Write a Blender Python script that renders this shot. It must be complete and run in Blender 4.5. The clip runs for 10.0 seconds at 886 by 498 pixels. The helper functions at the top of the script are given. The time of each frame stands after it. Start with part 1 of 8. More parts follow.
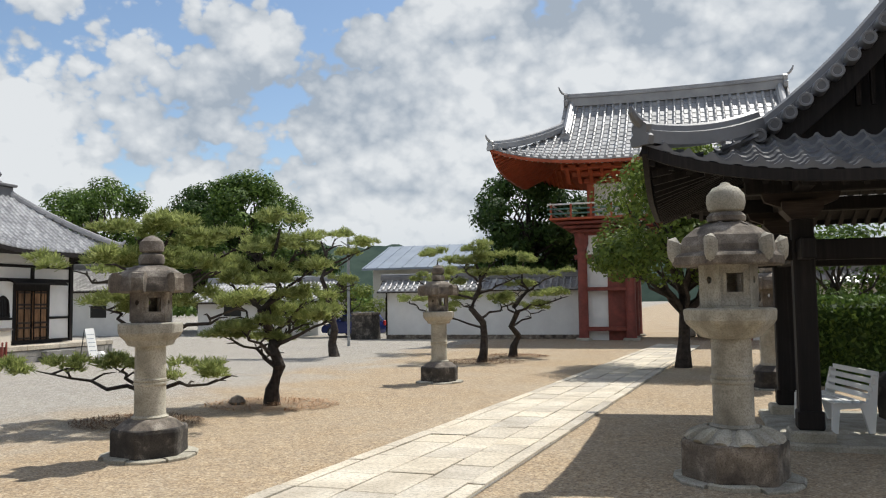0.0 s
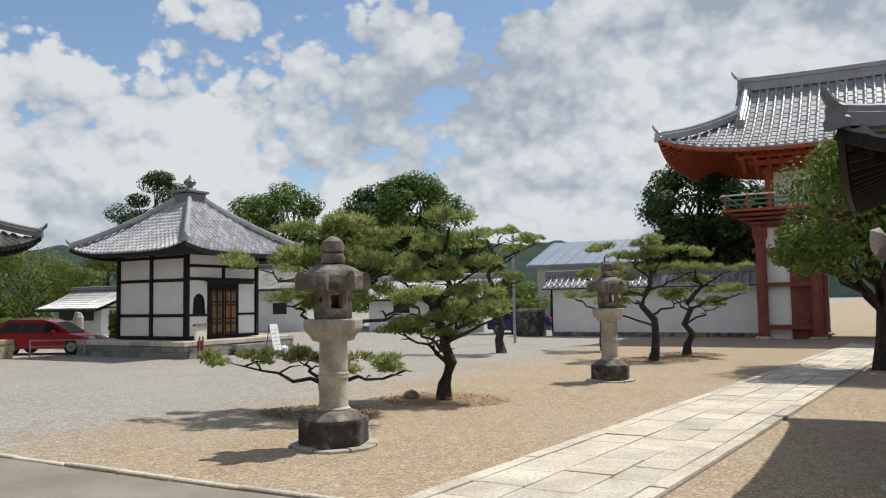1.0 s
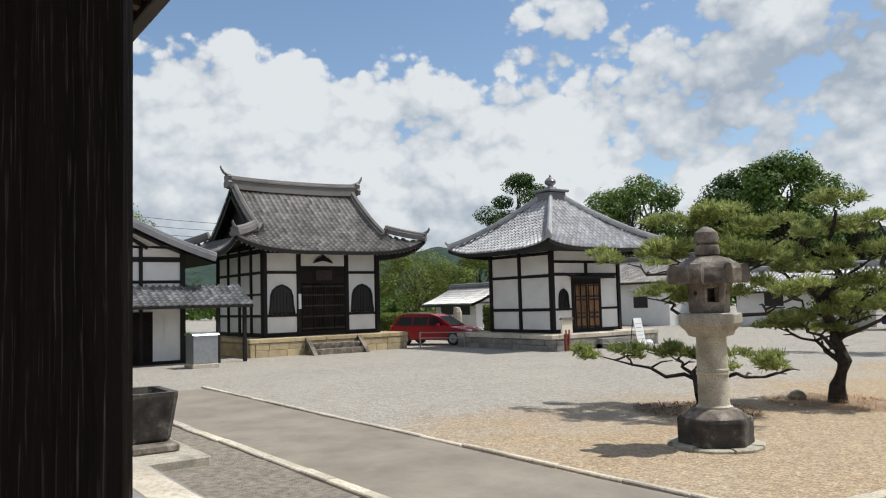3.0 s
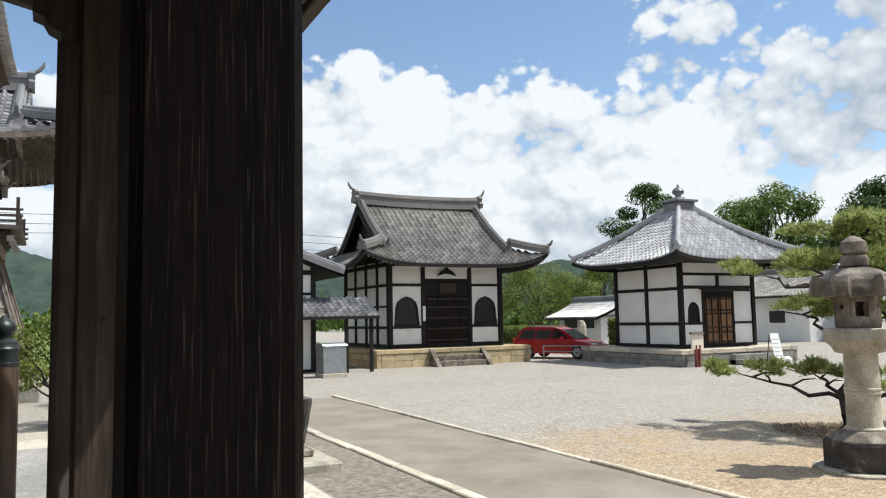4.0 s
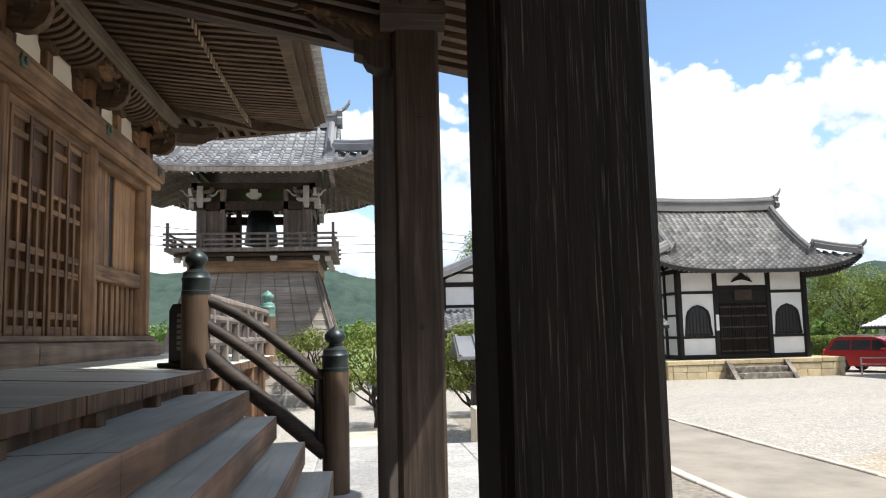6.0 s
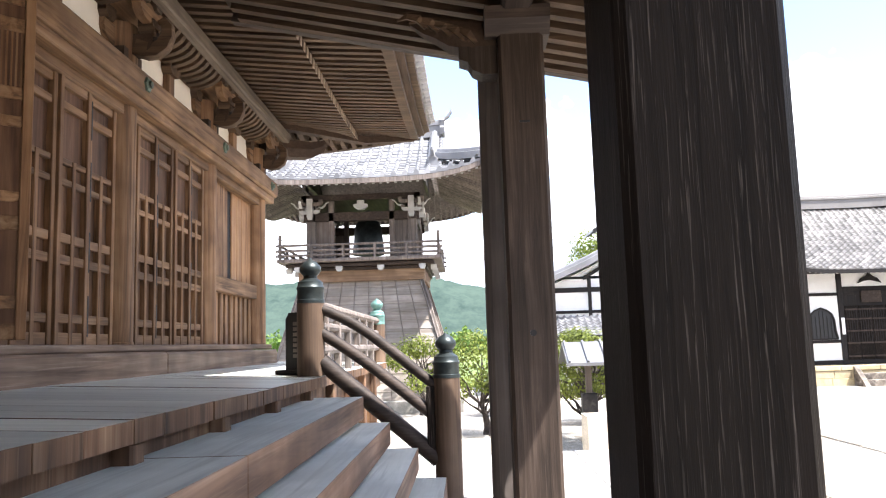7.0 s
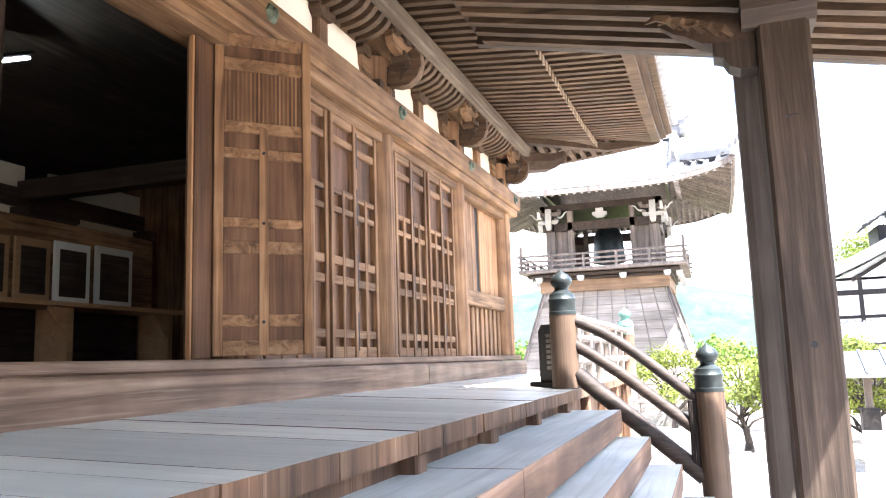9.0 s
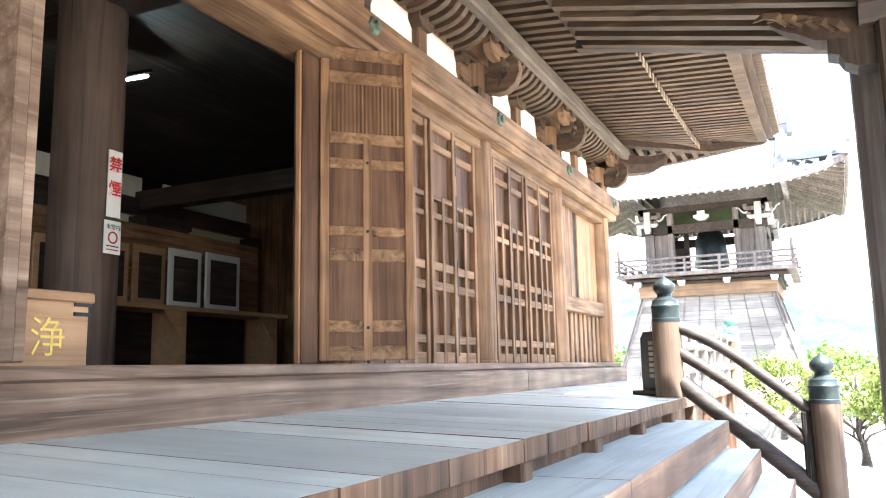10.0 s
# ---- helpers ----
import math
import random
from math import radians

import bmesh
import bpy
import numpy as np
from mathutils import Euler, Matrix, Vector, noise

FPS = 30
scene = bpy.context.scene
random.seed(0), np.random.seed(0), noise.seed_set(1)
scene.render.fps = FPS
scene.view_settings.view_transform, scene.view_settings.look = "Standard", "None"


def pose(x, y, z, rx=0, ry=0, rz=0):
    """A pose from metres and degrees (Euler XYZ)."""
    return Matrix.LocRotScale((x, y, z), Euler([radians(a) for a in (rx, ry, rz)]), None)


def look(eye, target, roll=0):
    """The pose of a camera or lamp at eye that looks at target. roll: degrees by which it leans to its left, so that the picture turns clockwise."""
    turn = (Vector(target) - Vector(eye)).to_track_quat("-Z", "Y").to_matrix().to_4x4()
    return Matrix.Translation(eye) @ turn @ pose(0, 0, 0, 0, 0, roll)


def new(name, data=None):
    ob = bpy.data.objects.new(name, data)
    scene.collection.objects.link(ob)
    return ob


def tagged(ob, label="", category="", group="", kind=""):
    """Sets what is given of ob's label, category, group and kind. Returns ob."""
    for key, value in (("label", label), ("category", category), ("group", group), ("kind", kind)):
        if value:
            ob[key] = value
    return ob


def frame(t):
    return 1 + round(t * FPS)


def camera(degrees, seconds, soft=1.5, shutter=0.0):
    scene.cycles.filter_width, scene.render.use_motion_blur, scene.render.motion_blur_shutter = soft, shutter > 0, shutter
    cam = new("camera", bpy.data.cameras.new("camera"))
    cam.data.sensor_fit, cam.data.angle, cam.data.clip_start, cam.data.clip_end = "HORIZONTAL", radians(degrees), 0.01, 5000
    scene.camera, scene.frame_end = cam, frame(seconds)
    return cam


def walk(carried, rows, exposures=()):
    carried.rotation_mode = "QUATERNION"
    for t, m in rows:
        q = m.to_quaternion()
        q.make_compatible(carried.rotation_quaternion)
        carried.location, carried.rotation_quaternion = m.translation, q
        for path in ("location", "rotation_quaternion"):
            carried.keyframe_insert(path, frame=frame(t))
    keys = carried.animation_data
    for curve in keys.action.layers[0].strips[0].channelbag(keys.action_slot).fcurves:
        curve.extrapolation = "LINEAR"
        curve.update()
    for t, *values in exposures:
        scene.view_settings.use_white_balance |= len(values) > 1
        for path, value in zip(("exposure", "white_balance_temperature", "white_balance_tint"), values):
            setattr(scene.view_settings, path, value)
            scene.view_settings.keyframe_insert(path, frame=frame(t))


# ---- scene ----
cam = camera(58.9, 10.0, soft=1.15)
PATH = [
    (0, (-0.272, 0.916, 2.409), (-0.865, 2.821, 2.544), -0.8),
    (0.5, (-0.337, 0.906, 2.41), (-1.102, 2.748, 2.545), -0.8),
    (1, (-0.414, 0.898, 2.413), (-1.385, 2.642, 2.546), -0.9),
    (1.5, (-0.475, 0.884, 2.414), (-1.614, 2.523, 2.538), -0.8),
    (2, (-0.513, 0.853, 2.42), (-1.821, 2.361, 2.537), -1.0),
    (2.5, (-0.557, 0.808, 2.426), (-2.026, 2.16, 2.551), -1.3),
    (3, (-0.584, 0.76, 2.426), (-2.212, 1.913, 2.562), -1.5),
    (3.1, (-0.587, 0.752, 2.426), (-2.229, 1.884, 2.564), -1.5),
    (3.2, (-0.588, 0.747, 2.425), (-2.254, 1.845, 2.568), -1.4),
    (4.5, (-0.599, 0.66, 2.404), (-2.437, 1.425, 2.594), -1.4),
    (5, (-0.602, 0.638, 2.397), (-2.504, 1.221, 2.6), -1.7),
    (5.5, (-0.61, 0.593, 2.402), (-2.5594, 0.9868, 2.6138), -1.45),
    (6, (-0.647, 0.562, 2.398), (-2.6238, 0.7743, 2.6152), -1.35),
    (6.1, (-0.652, 0.557, 2.398), (-2.6308, 0.7548, 2.6175), -1.38),
    (7.5, (-0.676, 0.491, 2.389), (-2.6475, 0.2697, 2.6423), -1.87),
    (8, (-0.678, 0.445, 2.407), (-2.6277, 0.0837, 2.6679), -1.81),
    (8.5, (-0.671, 0.418, 2.415), (-2.5899, -0.0771, 2.6846), -1.97),
    (9, (-0.653, 0.401, 2.421), (-2.5281, -0.234, 2.705), -1.9),
    (9.5, (-0.635, 0.385, 2.431), (-2.4688, -0.3563, 2.7271), -1.61),
    (10, (-0.611, 0.369, 2.436), (-2.3936, -0.4864, 2.7372), -1.15),
]
EXPOSURES = [(0.0, -0.08, 6450, 8), (1.5, -0.24, 6400, 8), (2.5, -0.2, 6400, 8), (4.0, 0.2, 6350, 7), (5.5, 0.45, 6300, 7), (6.5, 1.2, 6250, 10), (7.5, 2.65, 6150, 16), (9.0, 3.3, 6050, 14), (10.0, 3.65, 5750, 7)]
walk(cam, [(t, look(eye, target, roll)) for t, eye, target, roll in PATH], EXPOSURES)

# ---- world, sun ----
SUN_TO = Vector((0.87, 1.55, 3.2)).normalized()
ELEV = math.asin(SUN_TO.z)
AZIM = math.atan2(SUN_TO.x, SUN_TO.y)


def build_world():
    w = bpy.data.worlds.new("sky_world")
    w.use_nodes = True
    scene.world = w
    nt = w.node_tree
    nt.nodes.clear()
    N = nt.nodes.new
    L = nt.links.new
    out, bg = N("ShaderNodeOutputWorld"), N("ShaderNodeBackground")
    sky = N("ShaderNodeTexSky")
    sky.sky_type = "NISHITA"
    sky.sun_disc = False
    sky.sun_elevation, sky.sun_rotation = ELEV, AZIM
    sky.air_density, sky.dust_density, sky.ozone_density = 1.0, 0.6, 1.2
    co = N("ShaderNodeTexCoord")
    sep = N("ShaderNodeSeparateXYZ")
    L(co.outputs["Generated"], sep.inputs[0])

    def mth(op, a, b=None, clamp=False):
        n = N("ShaderNodeMath")
        n.operation, n.use_clamp = op, clamp
        for k, v in enumerate((a, b)):
            if v is None:
                continue
            if isinstance(v, (int, float)):
                n.inputs[k].default_value = v
            else:
                L(v, n.inputs[k])
        return n.outputs[0]

    def ramp(v, a, b):
        n = N("ShaderNodeMapRange")
        n.interpolation_type = "SMOOTHSTEP"
        n.inputs["From Min"].default_value, n.inputs["From Max"].default_value = a, b
        L(v, n.inputs["Value"])
        return n.outputs[0]

    def moved(offset, scale):
        mp = N("ShaderNodeMapping")
        mp.inputs["Location"].default_value = offset
        mp.inputs["Scale"].default_value = (scale, scale, scale * 1.25)
        L(co.outputs["Generated"], mp.inputs["Vector"])
        return mp.outputs[0]

    def field(dx, dy, dz):
        """Cloud density: large masses broken into round billows of three sizes."""
        def nz(scale, detail, rough, o):
            n = N("ShaderNodeTexNoise")
            n.inputs["Scale"].default_value, n.inputs["Detail"].default_value, n.inputs["Roughness"].default_value = scale, detail, rough
            L(moved((dx + o, dy + 1.7, dz * 1.25 + 0.4), 1.0), n.inputs["Vector"])
            return n.outputs["Fac"]

        def billow(scale, o):
            v = N("ShaderNodeTexVoronoi")
            v.feature = "F1"
            v.inputs["Scale"].default_value = scale
            w = N("ShaderNodeVectorMath")
            w.operation = "MULTIPLY_ADD"
            wn = N("ShaderNodeTexNoise")
            wn.inputs["Scale"].default_value, wn.inputs["Detail"].default_value = scale * 1.6, 3.0
            base = moved((dx + o, dy + 2.9, dz * 1.25 + 1.3), 1.0)
            L(base, wn.inputs["Vector"])
            L(wn.outputs["Color"], w.inputs[0])
            w.inputs[1].default_value = (0.7 / scale,) * 3
            L(base, w.inputs[2])
            L(w.outputs[0], v.inputs["Vector"])
            return mth("SUBTRACT", 0.45, v.outputs["Distance"])

        f = mth("ADD", mth("MULTIPLY", nz(2.3, 3.0, 0.5, 3.1), 1.3), -0.15)
        f = mth("ADD", f, mth("MULTIPLY", billow(6.0, 0.2), 0.20))
        f = mth("ADD", f, mth("MULTIPLY", billow(14.0, 5.1), 0.17))
        f = mth("ADD", f, mth("MULTIPLY", billow(33.0, 1.1), 0.10))
        return mth("ADD", f, mth("MULTIPLY", billow(75.0, 2.3), 0.05))

    here = field(0.0, 0.0, 0.0)
    near = field(0.004, 0.006, 0.014)
    above = field(0.022, 0.03, 0.05)
    far_above = field(0.045, 0.06, 0.11)
    low = mth("MULTIPLY", ramp(sep.outputs["Z"], 0.47, 0.23), 0.285)
    # a clear patch high over the half-timbered hall
    dt = N("ShaderNodeVectorMath")
    dt.operation = "DOT_PRODUCT"
    L(co.outputs["Generated"], dt.inputs[0])
    dt.inputs[1].default_value = Vector((-0.86, 0.40, 0.34)).normalized()
    clear = mth("MULTIPLY", ramp(dt.outputs["Value"], 0.93, 0.99), -0.20)
    # and another beyond the bell tower
    dw = N("ShaderNodeVectorMath")
    dw.operation = "DOT_PRODUCT"
    L(co.outputs["Generated"], dw.inputs[0])
    dw.inputs[1].default_value = Vector((-0.97, -0.02, 0.22)).normalized()
    clear = mth("ADD", clear, mth("MULTIPLY", ramp(dw.outputs["Value"], 0.955, 0.99), -0.24))
    dens = mth("ADD", mth("ADD", here, low), clear)
    cover = ramp(dens, 0.455, 0.50)
    shade = mth("ADD", mth("MULTIPLY", mth("SUBTRACT", here, above), 2.0), mth("MULTIPLY", mth("SUBTRACT", here, far_above), 1.7))
    shade = mth("ADD", shade, mth("MULTIPLY", mth("SUBTRACT", here, near), 2.6))
    shade = mth("ADD", shade, mth("MULTIPLY", ramp(dens, 0.95, 0.55), 0.22))
    mixc = N("ShaderNodeMix")
    mixc.data_type = "RGBA"
    L(mth("ADD", shade, 0.46, True), mixc.inputs["Factor"])
    mixc.inputs["A"].default_value = (2.9, 3.3, 3.85, 1)
    mixc.inputs["B"].default_value = (5.9, 6.0, 6.15, 1)
    # thin haze low over the horizon
    hz = mth("MULTIPLY", ramp(sep.outputs["Z"], 0.13, 0.0), 0.55)
    hazed = N("ShaderNodeMix")
    hazed.data_type = "RGBA"
    L(hz, hazed.inputs["Factor"])
    L(mixc.outputs["Result"], hazed.inputs["A"])
    hazed.inputs["B"].default_value = (3.7, 4.2, 4.85, 1)
    mix = N("ShaderNodeMix")
    mix.data_type = "RGBA"
    L(mth("MULTIPLY", cover, 0.97), mix.inputs["Factor"])
    L(sky.outputs[0], mix.inputs["A"])
    L(hazed.outputs["Result"], mix.inputs["B"])
    L(mix.outputs["Result"], bg.inputs["Color"])
    bg.inputs["Strength"].default_value = 0.14
    L(bg.outputs[0], out.inputs[0])


build_world()
sun = new("sun", bpy.data.lights.new("sun", "SUN"))
sun.data.energy, sun.data.angle, sun.data.color = 5.0, radians(0.6), (1.0, 0.955, 0.88)
sun.matrix_world = look(SUN_TO * 60, (0, 0, 0))

# ---- materials ----


def material(name, build):
    m = bpy.data.materials.new(name)
    m.use_nodes = True
    nt = m.node_tree
    b = nt.nodes["Principled BSDF"]
    build(nt, b)
    return m


def ramped(nt, fac, stops):
    r = nt.nodes.new("ShaderNodeValToRGB")
    el = r.color_ramp.elements
    while len(el) < len(stops):
        el.new(0.5)
    for e, (p, c) in zip(el, stops):
        e.position, e.color = p, (*c, 1)
    nt.links.new(fac, r.inputs[0])
    return r.outputs[0]


def coords(nt, scale=(1, 1, 1), source="Object", turn=(0, 0, 0)):
    co = nt.nodes.new("ShaderNodeTexCoord")
    mp = nt.nodes.new("ShaderNodeMapping")
    mp.inputs["Scale"].default_value = scale
    mp.inputs["Rotation"].default_value = turn
    nt.links.new(co.outputs[source], mp.inputs["Vector"])
    return mp.outputs[0]


def world_coords(nt, scale=(1, 1, 1)):
    g = nt.nodes.new("ShaderNodeNewGeometry")
    mp = nt.nodes.new("ShaderNodeMapping")
    mp.inputs["Scale"].default_value = scale
    nt.links.new(g.outputs["Position"], mp.inputs["Vector"])
    return mp.outputs[0]


def noise_tex(nt, vec, scale, detail=4.0, rough=0.55, distort=0.0):
    n = nt.nodes.new("ShaderNodeTexNoise")
    n.inputs["Scale"].default_value, n.inputs["Detail"].default_value = scale, detail
    n.inputs["Roughness"].default_value, n.inputs["Distortion"].default_value = rough, distort
    nt.links.new(vec, n.inputs["Vector"])
    return n.outputs["Fac"]


def mix_col(nt, fac, a, b, mode="MIX"):
    n = nt.nodes.new("ShaderNodeMix")
    n.data_type, n.blend_type = "RGBA", mode
    for key, v in (("Factor", fac), ("A", a), ("B", b)):
        if isinstance(v, (int, float)):
            n.inputs[key].default_value = v
        elif isinstance(v, tuple):
            n.inputs[key].default_value = (*v, 1)
        else:
            nt.links.new(v, n.inputs[key])
    return n.outputs["Result"]


def bump(nt, b, height, strength=0.4, dist=0.01):
    n = nt.nodes.new("ShaderNodeBump")
    n.inputs["Strength"].default_value, n.inputs["Distance"].default_value = strength, dist
    nt.links.new(height, n.inputs["Height"])
    nt.links.new(n.outputs[0], b.inputs["Normal"])


def island_random(nt):
    return nt.nodes.new("ShaderNodeNewGeometry").outputs["Random Per Island"]


def object_random(nt):
    return nt.nodes.new("ShaderNodeObjectInfo").outputs["Random"]


def wood(name, dark, mid, light, grain_axis=2, rough=0.75, scale=1.0, streak=0.5, shine=0.3):
    """Weathered timber; the grain runs along the given world axis."""

    def build(nt, b):
        sc = [9.0 * scale] * 3
        sc[grain_axis] = 0.45 * scale
        v = world_coords(nt, tuple(sc))
        fine = [60.0 * scale] * 3
        fine[grain_axis] = 1.3 * scale
        vf = world_coords(nt, tuple(fine))
        g1 = noise_tex(nt, v, 1.6, 6, 0.6, 0.9)
        g2 = noise_tex(nt, vf, 1.2, 4, 0.6, 0.4)
        blot = noise_tex(nt, world_coords(nt), 1.3, 3, 0.6)
        c = ramped(nt, g1, [(0.3, dark), (0.52, mid), (0.85, tuple(m + (q - m) * (0.03 if shine < 0.2 else 0.85) for m, q in zip(mid, light)))])
        s = ramped(nt, g2, [(0.575 if shine < 0.2 else 0.56, (0, 0, 0)), (0.76, (streak,) * 3)])
        c = mix_col(nt, s, c, light)
        c = mix_col(nt, ramped(nt, blot, [(0.38, (0.55,) * 3), (0.62, (0, 0, 0))]), c, dark)
        rnd = mix_col(nt, object_random(nt), (0.8, 0.8, 0.8), (1.15, 1.12, 1.1))
        c = mix_col(nt, 1.0, c, rnd, "MULTIPLY")
        nt.links.new(c, b.inputs["Base Color"])
        b.inputs["Roughness"].default_value = rough
        b.inputs["Specular IOR Level"].default_value = shine
        bump(nt, b, mix_col(nt, 0.5, g1, g2), 0.5, 0.006)

    return material(name, build)


# The front post's shade is put into this near-black; pale streaks are grain.
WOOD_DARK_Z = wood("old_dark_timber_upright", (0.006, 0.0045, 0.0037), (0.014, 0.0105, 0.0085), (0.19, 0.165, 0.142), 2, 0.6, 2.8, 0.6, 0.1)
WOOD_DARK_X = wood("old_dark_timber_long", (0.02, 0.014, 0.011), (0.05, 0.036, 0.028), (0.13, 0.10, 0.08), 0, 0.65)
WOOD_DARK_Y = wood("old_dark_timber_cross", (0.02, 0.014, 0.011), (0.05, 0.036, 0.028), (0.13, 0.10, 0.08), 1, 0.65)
WOOD_BROWN_Z = wood("brown_timber_upright", (0.06, 0.029, 0.014), (0.255, 0.142, 0.07), (0.45, 0.30, 0.18), 2, 0.7, 1.0, 0.3)
WOOD_BROWN_X = wood("brown_timber_long", (0.06, 0.03, 0.015), (0.25, 0.143, 0.072), (0.45, 0.31, 0.195), 0, 0.7, 1.0, 0.3)
# Darker than the x and z copies, to dim the eave undersides.
WOOD_BROWN_Y = wood("brown_timber_cross_dimmed", (0.032, 0.018, 0.01), (0.095, 0.057, 0.031), (0.20, 0.138, 0.085), 1, 0.7, 1.0, 0.3)
WOOD_PANEL = wood("reddish_panel_board", (0.045, 0.021, 0.011), (0.13, 0.067, 0.036), (0.27, 0.165, 0.10), 2, 0.7, 0.8, 0.2)
# Tread and veranda tops: bleached grey, lightened more to stand for open-sky light.
WOOD_GREY_X = wood("bleached_sky_lightened_long", (0.44, 0.455, 0.425), (0.63, 0.655, 0.615), (0.78, 0.80, 0.76), 0, 0.6, 0.8, 0.35, 0.35)
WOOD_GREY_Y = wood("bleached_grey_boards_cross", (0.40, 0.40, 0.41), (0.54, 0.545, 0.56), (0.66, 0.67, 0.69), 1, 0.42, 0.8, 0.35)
WOOD_VERANDA = wood("bleached_sky_lightened_veranda", (0.52, 0.53, 0.475), (0.70, 0.715, 0.645), (0.83, 0.845, 0.77), 1, 0.42, 0.8, 0.35, 0.7)
WOOD_SILL = wood("weathered_sill_beam", (0.06, 0.035, 0.021), (0.235, 0.155, 0.105), (0.54, 0.43, 0.33), 0, 0.65, 0.5, 0.5)
WOOD_BOARDS = wood("sun_bleached_tower_boards", (0.16, 0.135, 0.11), (0.30, 0.27, 0.235), (0.46, 0.42, 0.37), 1, 0.75, 0.5, 0.3)
WOOD_GREY_Z = wood("weathered_grey_timber_upright", (0.09, 0.075, 0.065), (0.19, 0.16, 0.14), (0.34, 0.30, 0.27), 2, 0.75, 0.8, 0.4)
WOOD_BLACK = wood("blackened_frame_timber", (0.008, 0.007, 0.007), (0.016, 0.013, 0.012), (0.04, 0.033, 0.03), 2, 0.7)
WOOD_INNER = wood("brown_inner_column", (0.05, 0.034, 0.026), (0.11, 0.078, 0.06), (0.19, 0.145, 0.12), 2, 0.6, 0.8, 0.2)
WOOD_POST = wood("brown_canopy_timber", (0.018, 0.012, 0.008), (0.05, 0.034, 0.024), (0.15, 0.11, 0.085), 2, 0.65, 1.4, 0.4)
WOOD_NEWEL = wood("weathered_newel_timber", (0.045, 0.028, 0.018), (0.12, 0.078, 0.05), (0.23, 0.17, 0.125), 2, 0.7, 0.7, 0.35)
# Soffit shade between the rafters is put into this wood's colour.
WOOD_SHADE = wood("shade_darkened_eave_wood", (0.03, 0.017, 0.01), (0.06, 0.036, 0.022), (0.10, 0.066, 0.043), 0, 0.75)
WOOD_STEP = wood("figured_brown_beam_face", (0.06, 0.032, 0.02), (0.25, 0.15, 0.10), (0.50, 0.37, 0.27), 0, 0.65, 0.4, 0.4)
WOOD_FRESH = wood("orange_brown_boards_and_lit_edge", (0.16, 0.08, 0.036), (0.36, 0.20, 0.095), (0.50, 0.33, 0.19), 2, 0.65, 1.0, 0.3)
WOOD_TIP = wood("pale_rafter_ends", (0.20, 0.15, 0.11), (0.34, 0.27, 0.20), (0.5, 0.42, 0.33), 2, 0.7)
WOOD_PURLIN = wood("grey_brown_purlin", (0.06, 0.045, 0.033), (0.15, 0.115, 0.085), (0.30, 0.245, 0.19), 0, 0.7, 0.8, 0.3)
WOOD_BELT = wood("faded_brown_belt_boards", (0.10, 0.06, 0.035), (0.24, 0.155, 0.095), (0.40, 0.29, 0.20), 1, 0.7, 0.7, 0.3)
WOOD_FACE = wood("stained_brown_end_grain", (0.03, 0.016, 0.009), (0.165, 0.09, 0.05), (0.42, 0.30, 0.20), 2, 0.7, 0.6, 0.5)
WOOD_PALE = wood("pale_new_timber", (0.36, 0.20, 0.10), (0.48, 0.29, 0.155), (0.58, 0.39, 0.24), 0, 0.6, 0.8, 0.2)


def plain(name, col, rough=0.6, metal=0.0, vary=0.12, scale=6.0, bumps=0.15, dist=0.004, dark=0.6):
    """A surface of one colour with blotches at two scales."""

    def build(nt, b):
        v = world_coords(nt)
        a = noise_tex(nt, v, scale, 5, 0.6)
        f = noise_tex(nt, v, scale * 14, 3, 0.6)
        lo = tuple(c * (1 - vary * 1.6) for c in col)
        hi = tuple(min(1.0, c * (1 + vary)) for c in col)
        c = ramped(nt, a, [(0.3, lo), (0.7, hi)])
        c = mix_col(nt, ramped(nt, f, [(0.3, (vary,) * 3), (0.6, (0, 0, 0))]), c, tuple(x * dark for x in col))
        nt.links.new(c, b.inputs["Base Color"])
        b.inputs["Roughness"].default_value, b.inputs["Metallic"].default_value = rough, metal
        bump(nt, b, f, bumps, dist)

    return material(name, build)


PLASTER = plain("white_lime_plaster", (0.80, 0.79, 0.77), 0.85, 0, 0.05, 1.2, 0.1)
PLASTER_CREAM = plain("cream_plaster", (0.78, 0.70, 0.58), 0.85, 0, 0.06, 1.5, 0.1)
RED_PAINT = plain("faded_vermilion_paint", (0.40, 0.085, 0.035), 0.65, 0, 0.22, 2.5, 0.2)
RED_DARK = plain("worn_red_lacquer", (0.22, 0.05, 0.035), 0.6, 0, 0.25, 2.5, 0.2)
WHITE_TIP = plain("white_painted_tips", (0.44, 0.43, 0.405), 0.8, 0, 0.1, 5)
IRON = plain("dark_iron", (0.03, 0.03, 0.032), 0.5, 0.6, 0.2, 9)
BRONZE_DARK = plain("dark_bronze", (0.035, 0.045, 0.045), 0.42, 0.55, 0.35, 7, 0.15)
BRONZE_GREEN = plain("green_patina_bronze", (0.14, 0.27, 0.24), 0.6, 0.3, 0.3, 8)
BRONZE_DULL = plain("dull_green_bronze", (0.11, 0.14, 0.10), 0.6, 0.3, 0.35, 9)
GLASS_DARK = plain("dark_window_void", (0.012, 0.012, 0.014), 0.35, 0, 0.2, 4)
STEEL = plain("galvanised_steel", (0.36, 0.38, 0.40), 0.4, 0.7, 0.1, 5)
PAPER = plain("white_painted_board", (0.78, 0.78, 0.76), 0.6, 0, 0.03, 2)
INK_RED = plain("red_ink", (0.55, 0.03, 0.03), 0.6, 0, 0.05, 4)
INK_BLACK = plain("black_ink", (0.02, 0.02, 0.02), 0.6, 0, 0.05, 4)
GOLD = plain("gold_leaf", (0.75, 0.52, 0.12), 0.4, 0.4, 0.1, 9)
